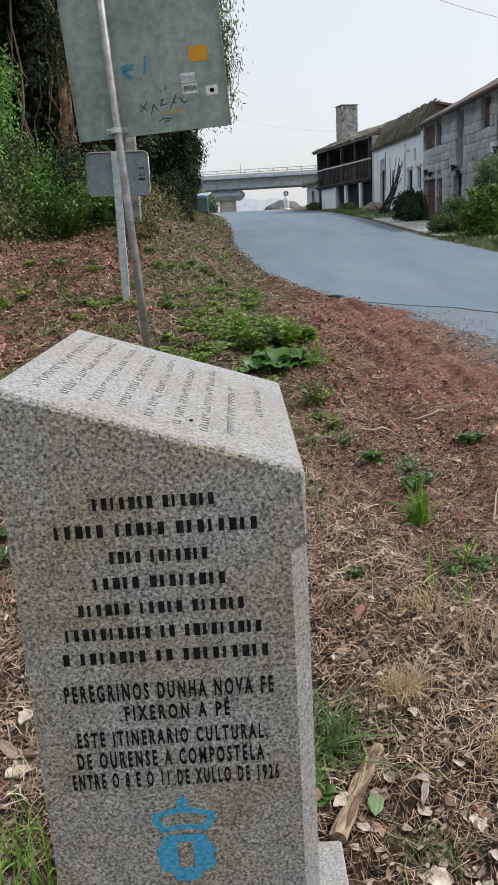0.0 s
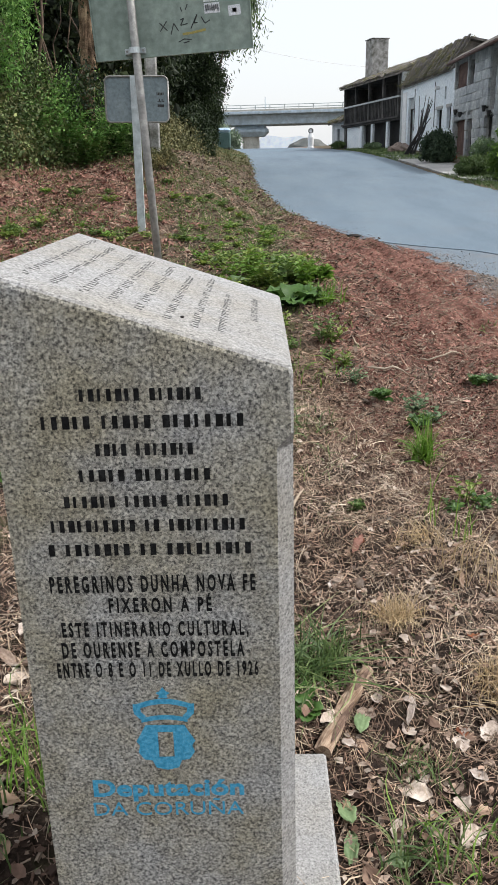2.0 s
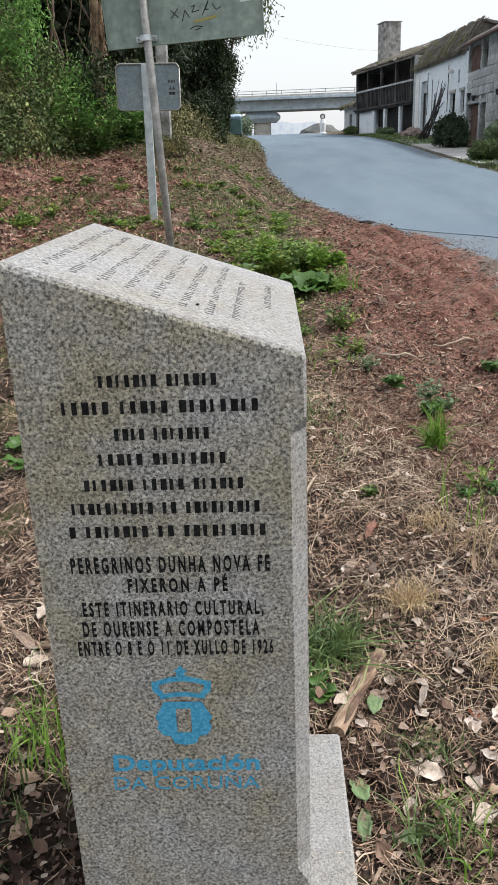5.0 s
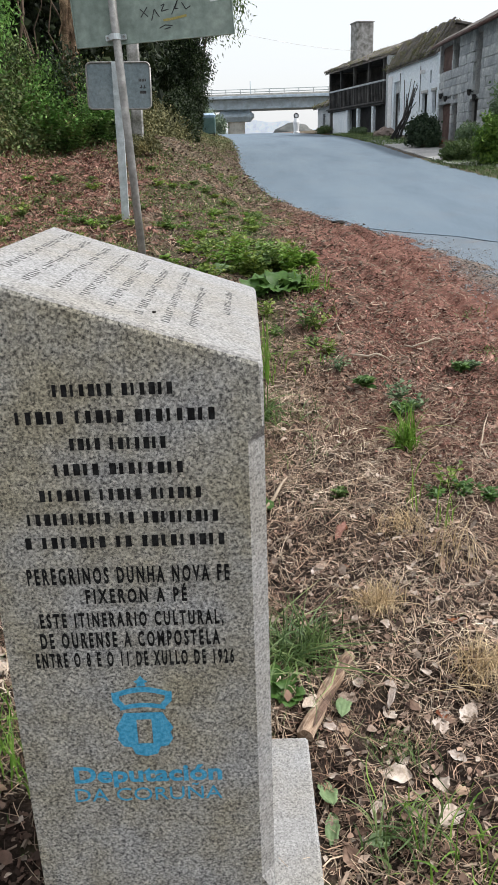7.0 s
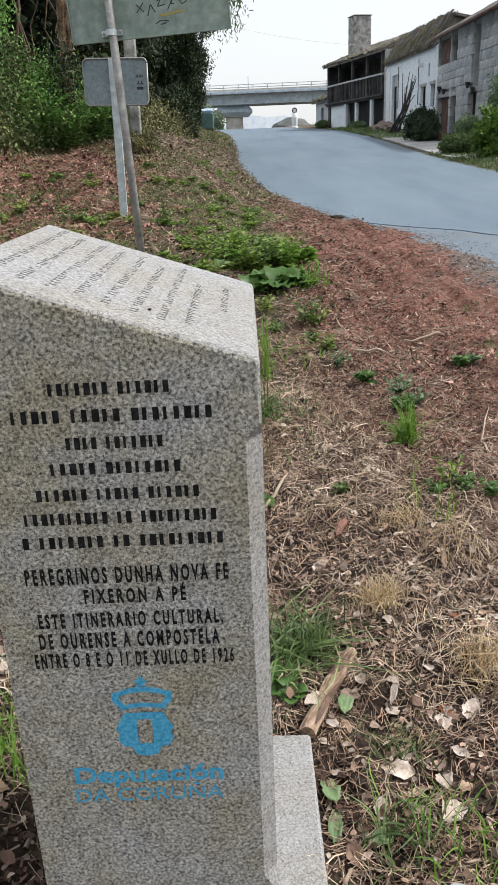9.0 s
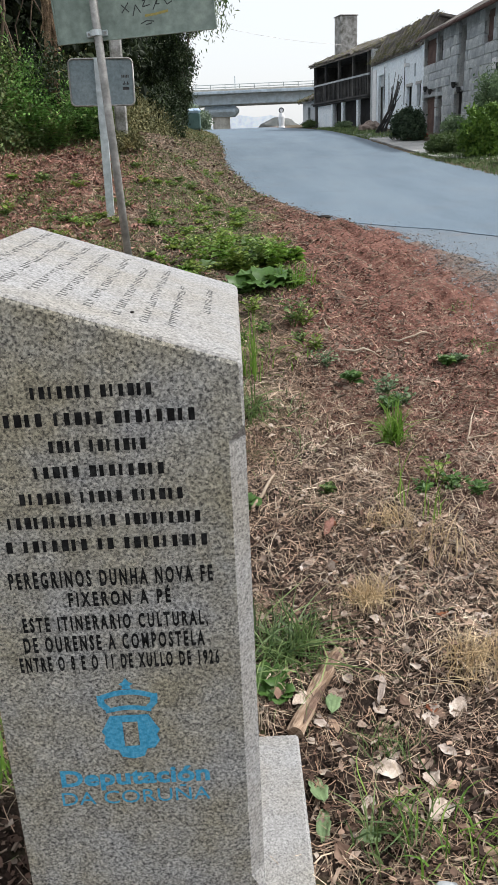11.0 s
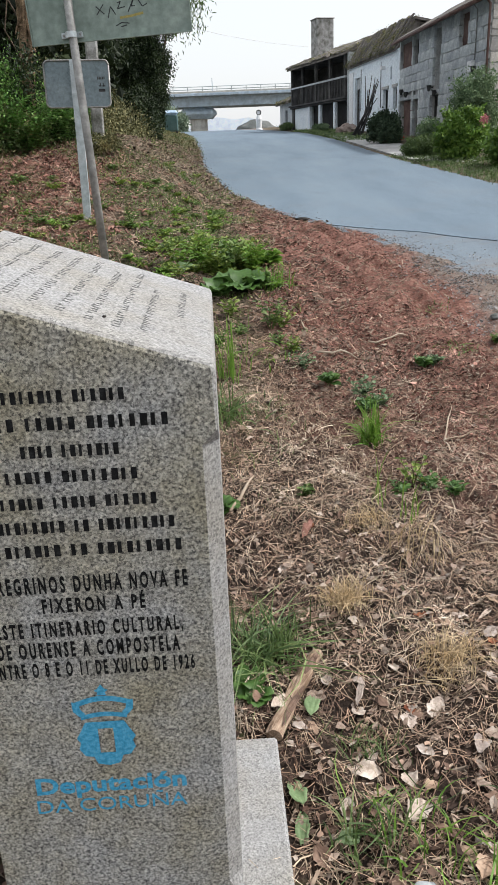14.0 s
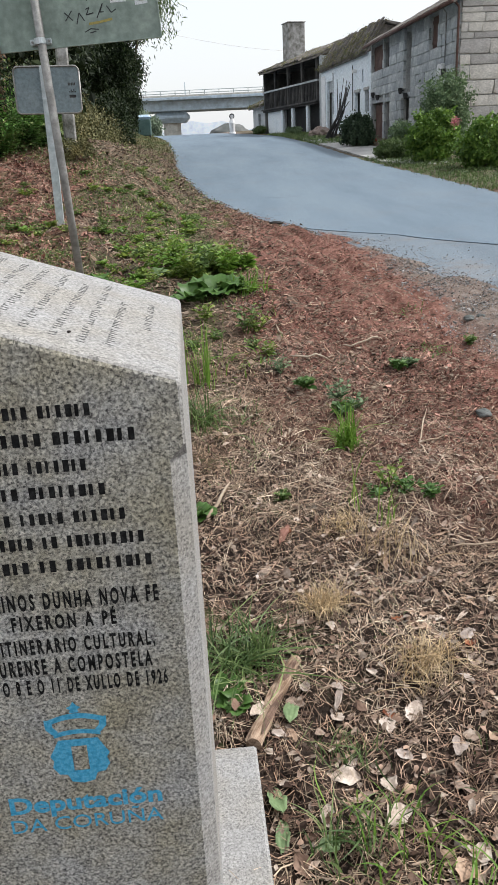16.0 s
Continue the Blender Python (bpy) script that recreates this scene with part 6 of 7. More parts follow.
def rutted(x, y):
    """The strip that tyres have pressed smooth."""
    across = x + 0.075 * (y - 5.5)
    return soft(across, 0.8, 1.1) * (1 - soft(across, 2.1, 2.3)) * soft(y, 4.4, 5.8) * (1 - soft(y, 10.2, 11.2))


def loose_red(x, y, r):
    return red_zone(x, y, r) & (r.random(len(x)) > 0.72 * rutted(x, y) * (0.7 + 0.6 * lumps(x, y, 0.3, 4)))


# fine brown litter everywhere near, coarser red chips further on
x, y = place_in(30000, -1.5, 1.8, -0.1, 4.4, 101, off_road)
stuff("leaf_litter", chips(x, y, 0.0095, 101, 0.45, 0.16, 0.6), LITTER, "fine brown leaf and bark litter on the verge", "litter")
x, y = place_in(46000, -1.4, 1.9, 0.0, 4.8, 135, lambda x, y, r: off_road(x, y, r) & not_bare(x, y, r) & (r.random(len(x)) < 0.7 + 0.5 * lumps(x, y, 0.12, 5)))
stuff("brown_fibres", strands(x, y, None, 0.036, 0.0022, 135, curl=0.4, segs=2), FIBRE, "short brown fibres and stalks matted on the verge", "litter")
x, y = place_in(9000, -1.7, 1.9, -0.1, 4.5, 102, off_road)
stuff("pale_splinters", chips(x, y, 0.022, 102, 0.13, 0.12, 0.2), CHIP_PALE, "pale wood splinters among the litter", "litter")
x, y = place_in(90000, -1.6, 3.4, 1.2, 7.0, 103, loose_red)
stuff("red_wood_chips", chips(x, y, 0.0115, 103, 0.28, 0.18, 0.5), CHIP, "red-brown wood chips strewn along the asphalt", "wood chips")
x, y = place_in(5000, 0.4, 1.9, 1.8, 6.2, 136, loose_red)
stuff("red_fibres", strands(x, y, None, 0.05, 0.0024, 136, curl=0.4, segs=2), CHIP, "red-brown splinters lying on the chips", "wood chips")
x, y = place_in(75000, -4.6, 2.2, 6.5, 14.0, 104, loose_red)
stuff("red_wood_chips", chips(x, y, 0.018, 104, 0.24, 0.14), CHIP, "red-brown wood chips strewn over the bank", "wood chips")
x, y = place_in(38000, -4.4, -0.3, 6.5, 13.5, 133, lambda x, y, r: off_road(x, y, r) & (x > bank_foot(y) - 0.6) & (r.random(len(x)) < np.clip(0.25 - 0.55 * (x + 1.3 - 0.5 * lumps(x, y, 0.6, 3)), 0.06, 1) * np.where(lumps(x, y, 0.5, 12) > -0.35, 1, 0.2)))
stuff("bark_chips", chips(x, y, 0.034, 133, 0.32, 0.16, 0.45), CHIP_DARK, "dark red-brown bark chips heaped on the bank", "wood chips")
x, y = place_in(5000, 0.1, 1.9, 3.2, 7.5, 139, loose_red)
stuff("bark_flakes", chips(x, y, 0.021, 139, 0.38, 0.14, 0.55), CHIP, "dark red-brown bark flakes among the chips", "wood chips")
x, y = place_in(8000, -4.5, 2.2, 3.5, 16.0, 105, off_road)
stuff("pale_wood_chips", chips(x, y, 0.03, 105, 0.14), CHIP_PALE, "pale broken twigs and chips on the verge", "wood chips")
x, y = place_in(36000, -4.2, 1.2, 3.8, 14.0, 109, off_road)
stuff("leaf_litter", chips(x, y, 0.028, 109, 0.35, 0.12), TAN_LITTER, "tan leaf and twig litter below the bank", "litter")
x, y = place_in(6000, -2.5, 1.6, -2.4, 0.3, 110, off_road)
stuff("leaf_litter", chips(x, y, 0.03, 110, 0.4, 0.12), LITTER, "brown litter on the verge before the marker", "litter")
x, y = place_in(7000, -2.6, 1.6, -2.4, 0.2, 131, lambda x, y, r: not_bare(x, y, r))
stuff("old_dry_grass", strands(x, y, None, 0.09, 0.003, 131, curl=1.2, segs=3), STRAW_OLD, "dry grass on the verge before the marker", "dry grass")
x, y = place_in(9000, -4.0, -1.6, 0.0, 6.0, 132, off_road)
stuff("old_dry_grass", strands(x, y, None, 0.08, 0.003, 132, curl=1.2, segs=3), STRAW_OLD, "dry grass on the verge beside the marker", "dry grass")
x, y = place_in(20000, 0.2, 2.2, 2.2, 7.5, 106, red_zone)
stuff("pale_splinters", chips(x, y, 0.016, 106, 0.14, 0.15, 0.25), CHIP_PALE, "pale splinters in the red chips", "litter")
x, y = place_in(16000, -4.2, 0.5, 13.0, 34.0, 107, off_road)
stuff("verge_litter", chips(x, y, 0.05, 107, 0.3, 0.1, 0.3), TAN_LITTER, "tan litter along the far verge", "litter")
x, y = place_in(9000, -4.2, 0.5, 12.0, 34.0, 108, off_road)
stuff("verge_litter", chips(x, y, 0.05, 108, 0.16, 0.1, 0.3), CHIP_PALE, "pale twigs along the far verge", "litter")
# dry grass
x, y = place_in(5000, -2.4, 1.6, -2.4, 0.2, 134, lambda x, y, r: not_bare(x, y, r))
stuff("dry_grass", strands(x, y, None, 0.08, 0.0025, 134, curl=1.2, segs=3), STRAW, "pale dry grass on the verge before the marker", "dry grass")
x, y = place_in(32000, -1.4, 1.6, -0.1, 4.4, 111, dry_zone)
stuff("dry_grass", strands(x, y, None, 0.07, 0.0016, 111, curl=0.35, segs=3), STRAW, "matted pale dry grass on the verge", "dry grass")
x, y = place_in(26000, -1.5, 1.9, -0.1, 5.2, 112, lambda x, y, r: off_road(x, y, r) & not_bare(x, y, r) & (r.random(len(x)) > 0.75 * soft(y + 1.5 * x, 4.4, 6.8)))
stuff("old_dry_grass", strands(x, y, None, 0.06, 0.0021, 112, curl=0.45, segs=3), STRAW_OLD, "matted grey-brown dry grass on the verge", "dry grass")
x, y = place_in(10000, -3.8, 0.9, 4.5, 14.0, 113, off_road)
stuff("dry_grass", strands(x, y, None, 0.12, 0.0045, 113), STRAW_OLD, "dry grass among the chips on the verge", "dry grass")
x, y = place_in(9000, -4.0, 0.6, 13.0, 34.0, 114, off_road)
stuff("verge_grass", strands(x, y, land(x, y), 0.07, 0.010, 114, up=0.6), STRAW_OLD, "yellowish verge grass along the road", "grass")
x, y = place_in(9000, -4.0, 0.6, 12.0, 34.0, 115, lambda x, y, r: off_road(x, y, r) & (lumps(x, y, 1.4, 2) > 0.0))
stuff("verge_grass", strands(x, y, land(x, y), 0.08, 0.013, 115, up=0.8), WEED, "green verge grass along the road", "grass")
x, y = place_in(7000, 5.4, 7.6, 13.0, 24.0, 116, lambda x, y, r: x > far_edge(y) + 0.1 * r.normal(0, 1, len(x)))
stuff("verge_grass", strands(x, y, land(x, y), 0.14, 0.014, 116, up=0.8), TREE_LEAF, "short grass below the hydrangeas", "grass")
x, y = place_in(6000, 4.0, 7.5, 34.0, 52.0, 117, lambda x, y, r: x > far_edge(y) + 0.1 * r.normal(0, 1, len(x)))
stuff("verge_grass", strands(x, y, land(x, y), 0.2, 0.03, 117, up=0.7), GRASS, "grass strip in front of the old houses", "grass")
x, y = place_in(14000, -6.0, 0.2, 33.0, 78.0, 128, off_road)
stuff("verge_grass", strands(x, y, land(x, y), 0.16, 0.03, 128, up=0.6), BANK_LEAF, "dry grass on the far verge", "grass")
x, y = place_in(7000, -6.0, 0.2, 33.0, 78.0, 129, lambda x, y, r: off_road(x, y, r) & (lumps(x, y, 2.0, 2) > 0.0))
stuff("verge_grass", strands(x, y, land(x, y), 0.16, 0.03, 129, up=0.7), TREE_LEAF, "green grass on the far verge", "grass")
x, y = place_in(24000, -3.6, 0.3, 6.0, 15.0, 130, lambda x, y, r: off_road(x, y, r) & (lumps(x, y, 1.1, 5) + 0.5 * lumps(x, y, 0.3, 3) > -0.1))
stuff("verge_grass", strands(x, y, land(x, y), 0.06, 0.007, 130, up=0.7), TREE_LEAF, "low olive-green weeds on the bank", "weeds")
# small sprouts
x, y = place_in(2600, -1.7, 1.3, -0.1, 4.5, 118, lambda x, y, r: off_road(x, y, r) & (lumps(x, y, 0.45, 9) > 0.55))
stuff("grass_sprouts", strands(x, y, land(x, y), 0.05, 0.0035, 118, up=0.9), GRASS, "thin green grass sprouts in the litter", "grass")
x, y = place_in(32000, -4.0, 0.9, 4.5, 14.0, 119, lambda x, y, r: off_road(x, y, r) & (lumps(x, y, 0.9, 11) + 0.5 * lumps(x, y, 0.25, 3) > 0.05) & (x < 0.75))
stuff("verge_weeds", strands(x, y, land(x, y), 0.075, 0.008, 119, up=0.8), WEED, "small green weeds between the chips", "weeds")
# gravel and dirt at the asphalt's edge
def on_top(V, x, y):
    V[:, 2] = V[:, 2] - np.repeat(land(x, y), 8) + np.repeat(np.maximum(land(x, y), rise(y)), 8)
    return V


def gravel_band(x, y, r):
    a = soft(x - old_edge(y) + 0.15 * lumps(x, y, 0.3, 2), -0.15, 0.45)
    return r.random(len(x)) < a * np.exp(-np.maximum(0, x - verge_edge(y)) / 0.24) * np.where(lumps(x, y, 0.3, 7) > -0.1, 1, 0.25)


def past_edge(x, y, r, inner, outer):
    d = x - verge_edge(y) + 0.12 * lumps(x, y, 0.35, 6)
    return r.random(len(x)) < np.where(d < 0, np.exp(d / inner), np.exp(-d / outer))


x, y = place_in(60000, 1.6, 4.6, 2.2, 9.5, 120, lambda x, y, r: gravel_band(x, y, r))
V, F = chips(x, y, 0.0070, 120, 0.8, 0.5, 0.3)
stuff("gravel", (on_top(V, x, y), F), GRAVEL, "loose grey gravel at the broken asphalt edge", "gravel")
x, y = place_in(2600, 1.6, 4.6, 2.2, 8.5, 126, lambda x, y, r: gravel_band(x, y, r))
V, F = chips(x, y, 0.013, 126, 0.8, 0.55, 0.3)
stuff("gravel", (on_top(V, x, y), F), GRAVEL, "coarser stones in the gravel", "gravel")
x, y = place_in(46000, 0.6, 4.6, 2.4, 12.5, 127, lambda x, y, r: past_edge(x, y, r, 0.35, 0.22))
V, F = chips(x, y, 0.0065, 127, 0.55, 0.25, 0.25)
stuff("brown_grit", (on_top(V, x, y), F), LITTER, "brown dirt and grit between verge and asphalt", "grit")
x, y = place_in(34000, 0.6, 4.2, 3.0, 13.0, 122, lambda x, y, r: past_edge(x, y, r, 0.3, 0.16))
V, F = chips(x, y, 0.0068, 122, 0.45, 0.2, 0.25)
stuff("red_grit", (on_top(V, x, y), F), CHIP, "red chips and grit spilled over the asphalt edge", "wood chips")
x, y = place_in(30000, -0.9, 2.0, 9.5, 34.0, 141, lambda x, y, r: past_edge(x, y, r, 0.25, 0.07))
V, F = chips(x, y, 0.020, 141, 0.4, 0.14, 0.25)
stuff("edge_litter", (on_top(V, x, y), F), TAN_LITTER, "tan litter and dust spilling over the asphalt edge", "litter")
x, y = place_in(9000, -0.9, 2.0, 9.5, 34.0, 142, lambda x, y, r: past_edge(x, y, r, 0.3, 0.05))
stuff("edge_grass", strands(x, y, np.maximum(land(x, y), rise(y)), 0.05, 0.006, 142, up=0.6, segs=3), BANK_LEAF, "short dry grass along the asphalt edge", "grass")
# dry leaves too many to count
x, y = place_in(24000, -0.6, 1.7, 0.1, 4.2, 140, lambda x, y, r: off_road(x, y, r) & (r.random(len(x)) < 0.6 + 0.5 * lumps(x, y, 0.14, 2)))
stuff("leaf_litter", chips(x, y, 0.0085, 140, 0.5, 0.2, 0.6), TAN_LITTER, "fine tan crumbs of leaf and bark", "litter")
x, y = place_in(11000, -1.4, 1.7, -0.1, 4.4, 137, lambda x, y, r: off_road(x, y, r) & (r.random(len(x)) < np.clip(0.5 + 0.5 * lumps(x, y, 0.16, 8), 0.12, 1)))
stuff("leaf_crumbs", flat_leaves(x, y, 0.017, 137, 0.7), FIBRE, "crumbled brown leaves in the litter", "leaves")
# dark leaves laid over the marker's shadow area to deepen its shade
x, y = place_in(420, -1.3, -0.45, -0.3, 0.7, 138)
stuff("shade_leaves", flat_leaves(x, y, 0.03, 138, 0.6), LITTER, "dark leaves added to deepen the marker's shade", "leaves")
x, y = place_in(3200, -1.6, 1.5, -0.1, 4.0, 121, lambda x, y, r: off_road(x, y, r) & (r.random(len(x)) < np.clip(1.4 - 0.3 * y, 0.2, 1)))
stuff("dry_leaves", flat_leaves(x, y, 0.024, 121), BROWN_LEAF, "curled grey-brown dry leaves in the litter", "leaves")


def tuft(name, place, count, length, width, mat, label, seed, spread=0.05, up=1.0, group="", lean_by=0.65):
    r = np.random.default_rng(seed)
    x, y = place[0] + r.normal(0, spread, count), place[1] + r.normal(0, spread, count)
    z = land(x, y) - 0.005
    V, F = strands(x, y, z, length, width, seed, up=up, segs=5, lean_by=lean_by)
    z0 = float(land(*place))
    ob = sheet(name, V - np.array([place[0], place[1], z0]), F, mat)
    ob.location = (place[0], place[1], z0)
    return tagged(ob, label, "grass tuft", group)


tuft("grass_tuft", (0.836, 2.93), 110, 0.20, 0.008, LIME_GRASS, "bright lime-green grass tuft in the dry litter", 201, 0.024, 1.15, "", 0.6)
tuft("grass_tuft", (0.12, 1.20), 260, 0.22, 0.006, GRASS, "dark green grass tuft behind the plinth", 202, 0.06, 0.75, "", 0.8)
tuft("grass_tuft", (0.32, 0.43), 40, 0.12, 0.0055, GRASS, "loose green grass by the plinth", 203, 0.045)
tuft("grass_tuft", (0.36, 0.34), 46, 0.13, 0.0055, GRASS, "loose green grass in the leaf litter", 204, 0.09)
tuft("grass_tuft", (0.40, 0.75), 90, 0.09, 0.0035, GRASS, "fine grey-green grass in the leaf litter", 205, 0.05)
tuft("grass_tuft", (0.02, 3.26), 90, 0.22, 0.008, GRASS, "green grass tuft behind the marker", 206, 0.06)
tuft("grass_tuft", (0.07, 4.09), 34, 0.34, 0.009, LIME_GRASS, "tall thin green blades beside the marker", 207, 0.05, 1.1, "", 0.25)
tuft("dry_tuft", (0.45, 1.44), 420, 0.10, 0.0026, GOLD_STRAW, "straw-coloured dead grass tuft", 208, 0.035, 0.9)
tuft("dry_tuft", (0.74, 1.06), 320, 0.12, 0.0028, GOLD_STRAW, "straw-coloured dead grass tuft", 209, 0.05, 0.8)
tuft("dry_tuft", (0.79, 1.78), 70, 0.18, 0.0028, GOLD_STRAW, "tall straw-coloured dead stalks", 210, 0.07, 1.0, "", 0.5)
tuft("dry_tuft", (0.66, 2.02), 170, 0.10, 0.0030, GOLD_STRAW, "low straw-coloured dead grass", 211, 0.05, 0.8)
tuft("grass_tuft", (0.70, 2.17), 10, 0.22, 0.006, LIME_GRASS, "thin yellow-green blades among dead stalks", 216, 0.03, 1.0, "", 0.3)
tuft("grass_tuft", (0.84, 2.05), 12, 0.22, 0.006, LIME_GRASS, "thin yellow-green blades among dead stalks", 217, 0.03, 1.0, "", 0.35)
tuft("grass_tuft", (-0.74, 0.76), 80, 0.18, 0.006, LIME_GRASS, "sunlit green grass beside the marker", 212, 0.07, 1.1)
tuft("grass_tuft", (-0.80, 0.50), 40, 0.13, 0.006, GRASS, "green grass in the marker's shade", 213, 0.08)
tuft("dry_tuft", (-0.95, 1.2), 160, 0.14, 0.004, STRAW, "flattened dead grass beside the marker", 214, 0.14, 0.5)
tuft("grass_tuft", (0.56, 0.30), 60, 0.12, 0.0055, LIME_GRASS, "green grass at the edge of the leaf litter", 215, 0.10)
tuft("grass_tuft", (0.48, 0.46), 22, 0.13, 0.006, LIME_GRASS, "green blades among the fallen leaves", 218, 0.08, 1.0)
tuft("grass_tuft", (0.56, 6.36), 70, 0.20, 0.012, LIME_GRASS, "bright green blades beside the broad weeds", 219, 0.06, 1.0)
tuft("grass_tuft", (0.30, 3.30), 40, 0.12, 0.006, GRASS, "thin green grass between dry stalks", 700, 0.10, 0.9)
tuft("grass_tuft", (0.24, 2.85), 30, 0.10, 0.005, GRASS, "thin green grass between dry stalks", 701, 0.10, 0.9)
tuft("grass_tuft", (0.35, 4.35), 40, 0.14, 0.006, LIME_GRASS, "thin green grass between dry stalks", 702, 0.12, 0.9)
tuft("dry_tuft", (0.25, 3.55), 160, 0.13, 0.0035, STRAW, "pale dead grass behind the marker", 703, 0.12, 0.6)
tuft("dry_tuft", (0.55, 3.15), 160, 0.12, 0.0032, STRAW, "pale dead grass in the litter", 704, 0.14, 0.5)
tuft("dry_tuft", (0.30, 2.45), 160, 0.12, 0.0030, STRAW, "pale dead grass in the litter", 705, 0.14, 0.5)
tuft("dry_tuft", (0.62, 2.62), 150, 0.12, 0.0030, STRAW, "pale dead grass in the litter", 706, 0.13, 0.5)
tuft("weed_sprout", (1.77, 4.38), 40, 0.09, 0.008, WEED, "sparse green blades in the trodden earth", 224, 0.07, 0.7, "weed sprouts")
tuft("weed_sprout", (1.92, 5.53), 24, 0.09, 0.008, WEED, "sparse green blades in the trodden earth", 225, 0.06, 0.7, "weed sprouts")


def herb(place, height, stems, leaf, mat, label, seed, wide=0.5, nodes=6, name="weed", group="weeds on the verge"):
    """A leafy plant: upright stems with pairs of creased oval leaves, smaller towards the top."""
    r = random.Random(seed)
    z = float(land(*place))
    e = empty(name, (*place, z))
    tagged(e, label, "weed", group)
    V, F = [], []
    for k in range(stems):
        a = k * 2.4 + r.uniform(-0.4, 0.4)
        out = wide * height * r.uniform(0.3, 1.0)
        top = Vector((math.cos(a) * out, math.sin(a) * out, height * r.uniform(0.65, 1.1)))
        foot = Vector((math.cos(a), math.sin(a), 0)) * 0.12 * out
        mid = foot.lerp(top, 0.5) + Vector((0, 0, 0.08 * height))
        part("stem", tube([foot - Vector((0, 0, 0.01)), mid, top], [0.0035, 0.0028, 0.0015], 4), mat, e)
        for i in range(nodes):
            s = (i + 0.8) / nodes
            p = foot.lerp(mid, 2 * s) if s < 0.5 else mid.lerp(top, 2 * s - 1)
            for sg in (0, math.pi):
                b = 1.5 * i + a + sg + r.uniform(-0.5, 0.5)
                L = leaf * (1.15 - 0.55 * s) * r.uniform(0.7, 1.25)
                d = Vector((math.cos(b), math.sin(b), r.uniform(-0.15, 0.75))).normalized()
                side = Vector((-math.sin(b), math.cos(b), r.uniform(-0.4, 0.4))) * L * 0.30
                n = d.cross(side).normalized() * L * 0.09
                o = len(V)
                V += [p, p + d * L * 0.42 + side + n, p + d * L * 0.8 + side * 0.7 + n, p + d * L - n, p + d * L * 0.8 - side * 0.7 + n, p + d * L * 0.42 - side + n, p + d * L * 0.45]
                F += [(o, o + 6, o + 2, o + 1), (o + 6, o + 3, o + 3, o + 2), (o, o + 5, o + 4, o + 6), (o + 6, o + 4, o + 3, o + 3)]
    tri = [f for f in F if len(set(f)) == 3]
    me = bpy.data.meshes.new("foliage")
    me.from_pydata([tuple(v) for v in V], [], [f for f in F if len(set(f)) == 4] + [tuple(dict.fromkeys(f)) for f in tri])
    finish("foliage", me, mat, e)
    return e


def rosette(place, leaves, size, mat, label, seed, name="broadleaf_weed"):
    """A plant of broad, wavy leaves standing out from its middle."""
    r = random.Random(seed)
    z = float(land(*place))
    e = empty(name, (*place, z))
    tagged(e, label, "weed")
    for k in range(leaves):
        a = k * 2.4 + r.uniform(-0.3, 0.3)
        L = size * r.uniform(0.7, 1.2)
        rise_up = r.uniform(0.35, 1.3)
        bm = bmesh.new()
        rows = []
        for i in range(7):
            s = i / 6
            w = L * 0.40 * math.sin(math.pi * min(1, 0.10 + 0.86 * s)) ** 0.6 + 0.003
            px, pz = L * (0.15 + 0.85 * s), L * rise_up * (1.3 * s - 0.9 * s * s)
            rows.append([bm.verts.new((px, j * w, pz + abs(j) * w * 0.25 + 0.055 * L * abs(j) * math.sin(13 * s + 4 * j + k) + 0.02 * L * math.sin(17 * s + 9 * j))) for j in (-1, -0.5, 0, 0.5, 1)])
        for p, q in zip(rows, rows[1:]):
            for j in range(4):
                bm.faces.new((p[j], p[j + 1], q[j + 1], q[j]))
        ob = part("leaf", bm, mat, e, "", True)
        ob.matrix_local = Matrix.Rotation(a, 4, "Z")
    return e


rosette((0.28, 6.33), 22, 0.24, BROAD, "cabbage-like green weed with broad leaves", 301)
rosette((0.04, 6.10), 16, 0.20, BROAD, "cabbage-like green weed with broad leaves", 302)
rosette((0.47, 6.42), 12, 0.18, WEED, "light green leafy weed", 303)
rosette((0.075, 0.95), 12, 0.06, BROAD, "dark broadleaf weed behind the plinth", 304)
rosette((0.04, 1.03), 9, 0.065, BROAD, "dark broadleaf weed behind the plinth", 308)
rosette((-0.02, 2.25), 15, 0.10, BROAD, "green weed with toothed leaves beside the marker", 311)
rosette((-1.50, 2.95), 9, 0.10, BROAD, "small round-leaved weed beside the marker", 306)
rosette((-1.40, 2.68), 8, 0.09, BROAD, "small round-leaved weed beside the marker", 307)
rosette((-0.90, 6.6), 12, 0.20, BROAD, "broad-leaved weed between marker and sign", 312)
rosette((-0.35, 6.9), 9, 0.16, PALE_GREEN, "pale broad-leaved weed between marker and sign", 313)
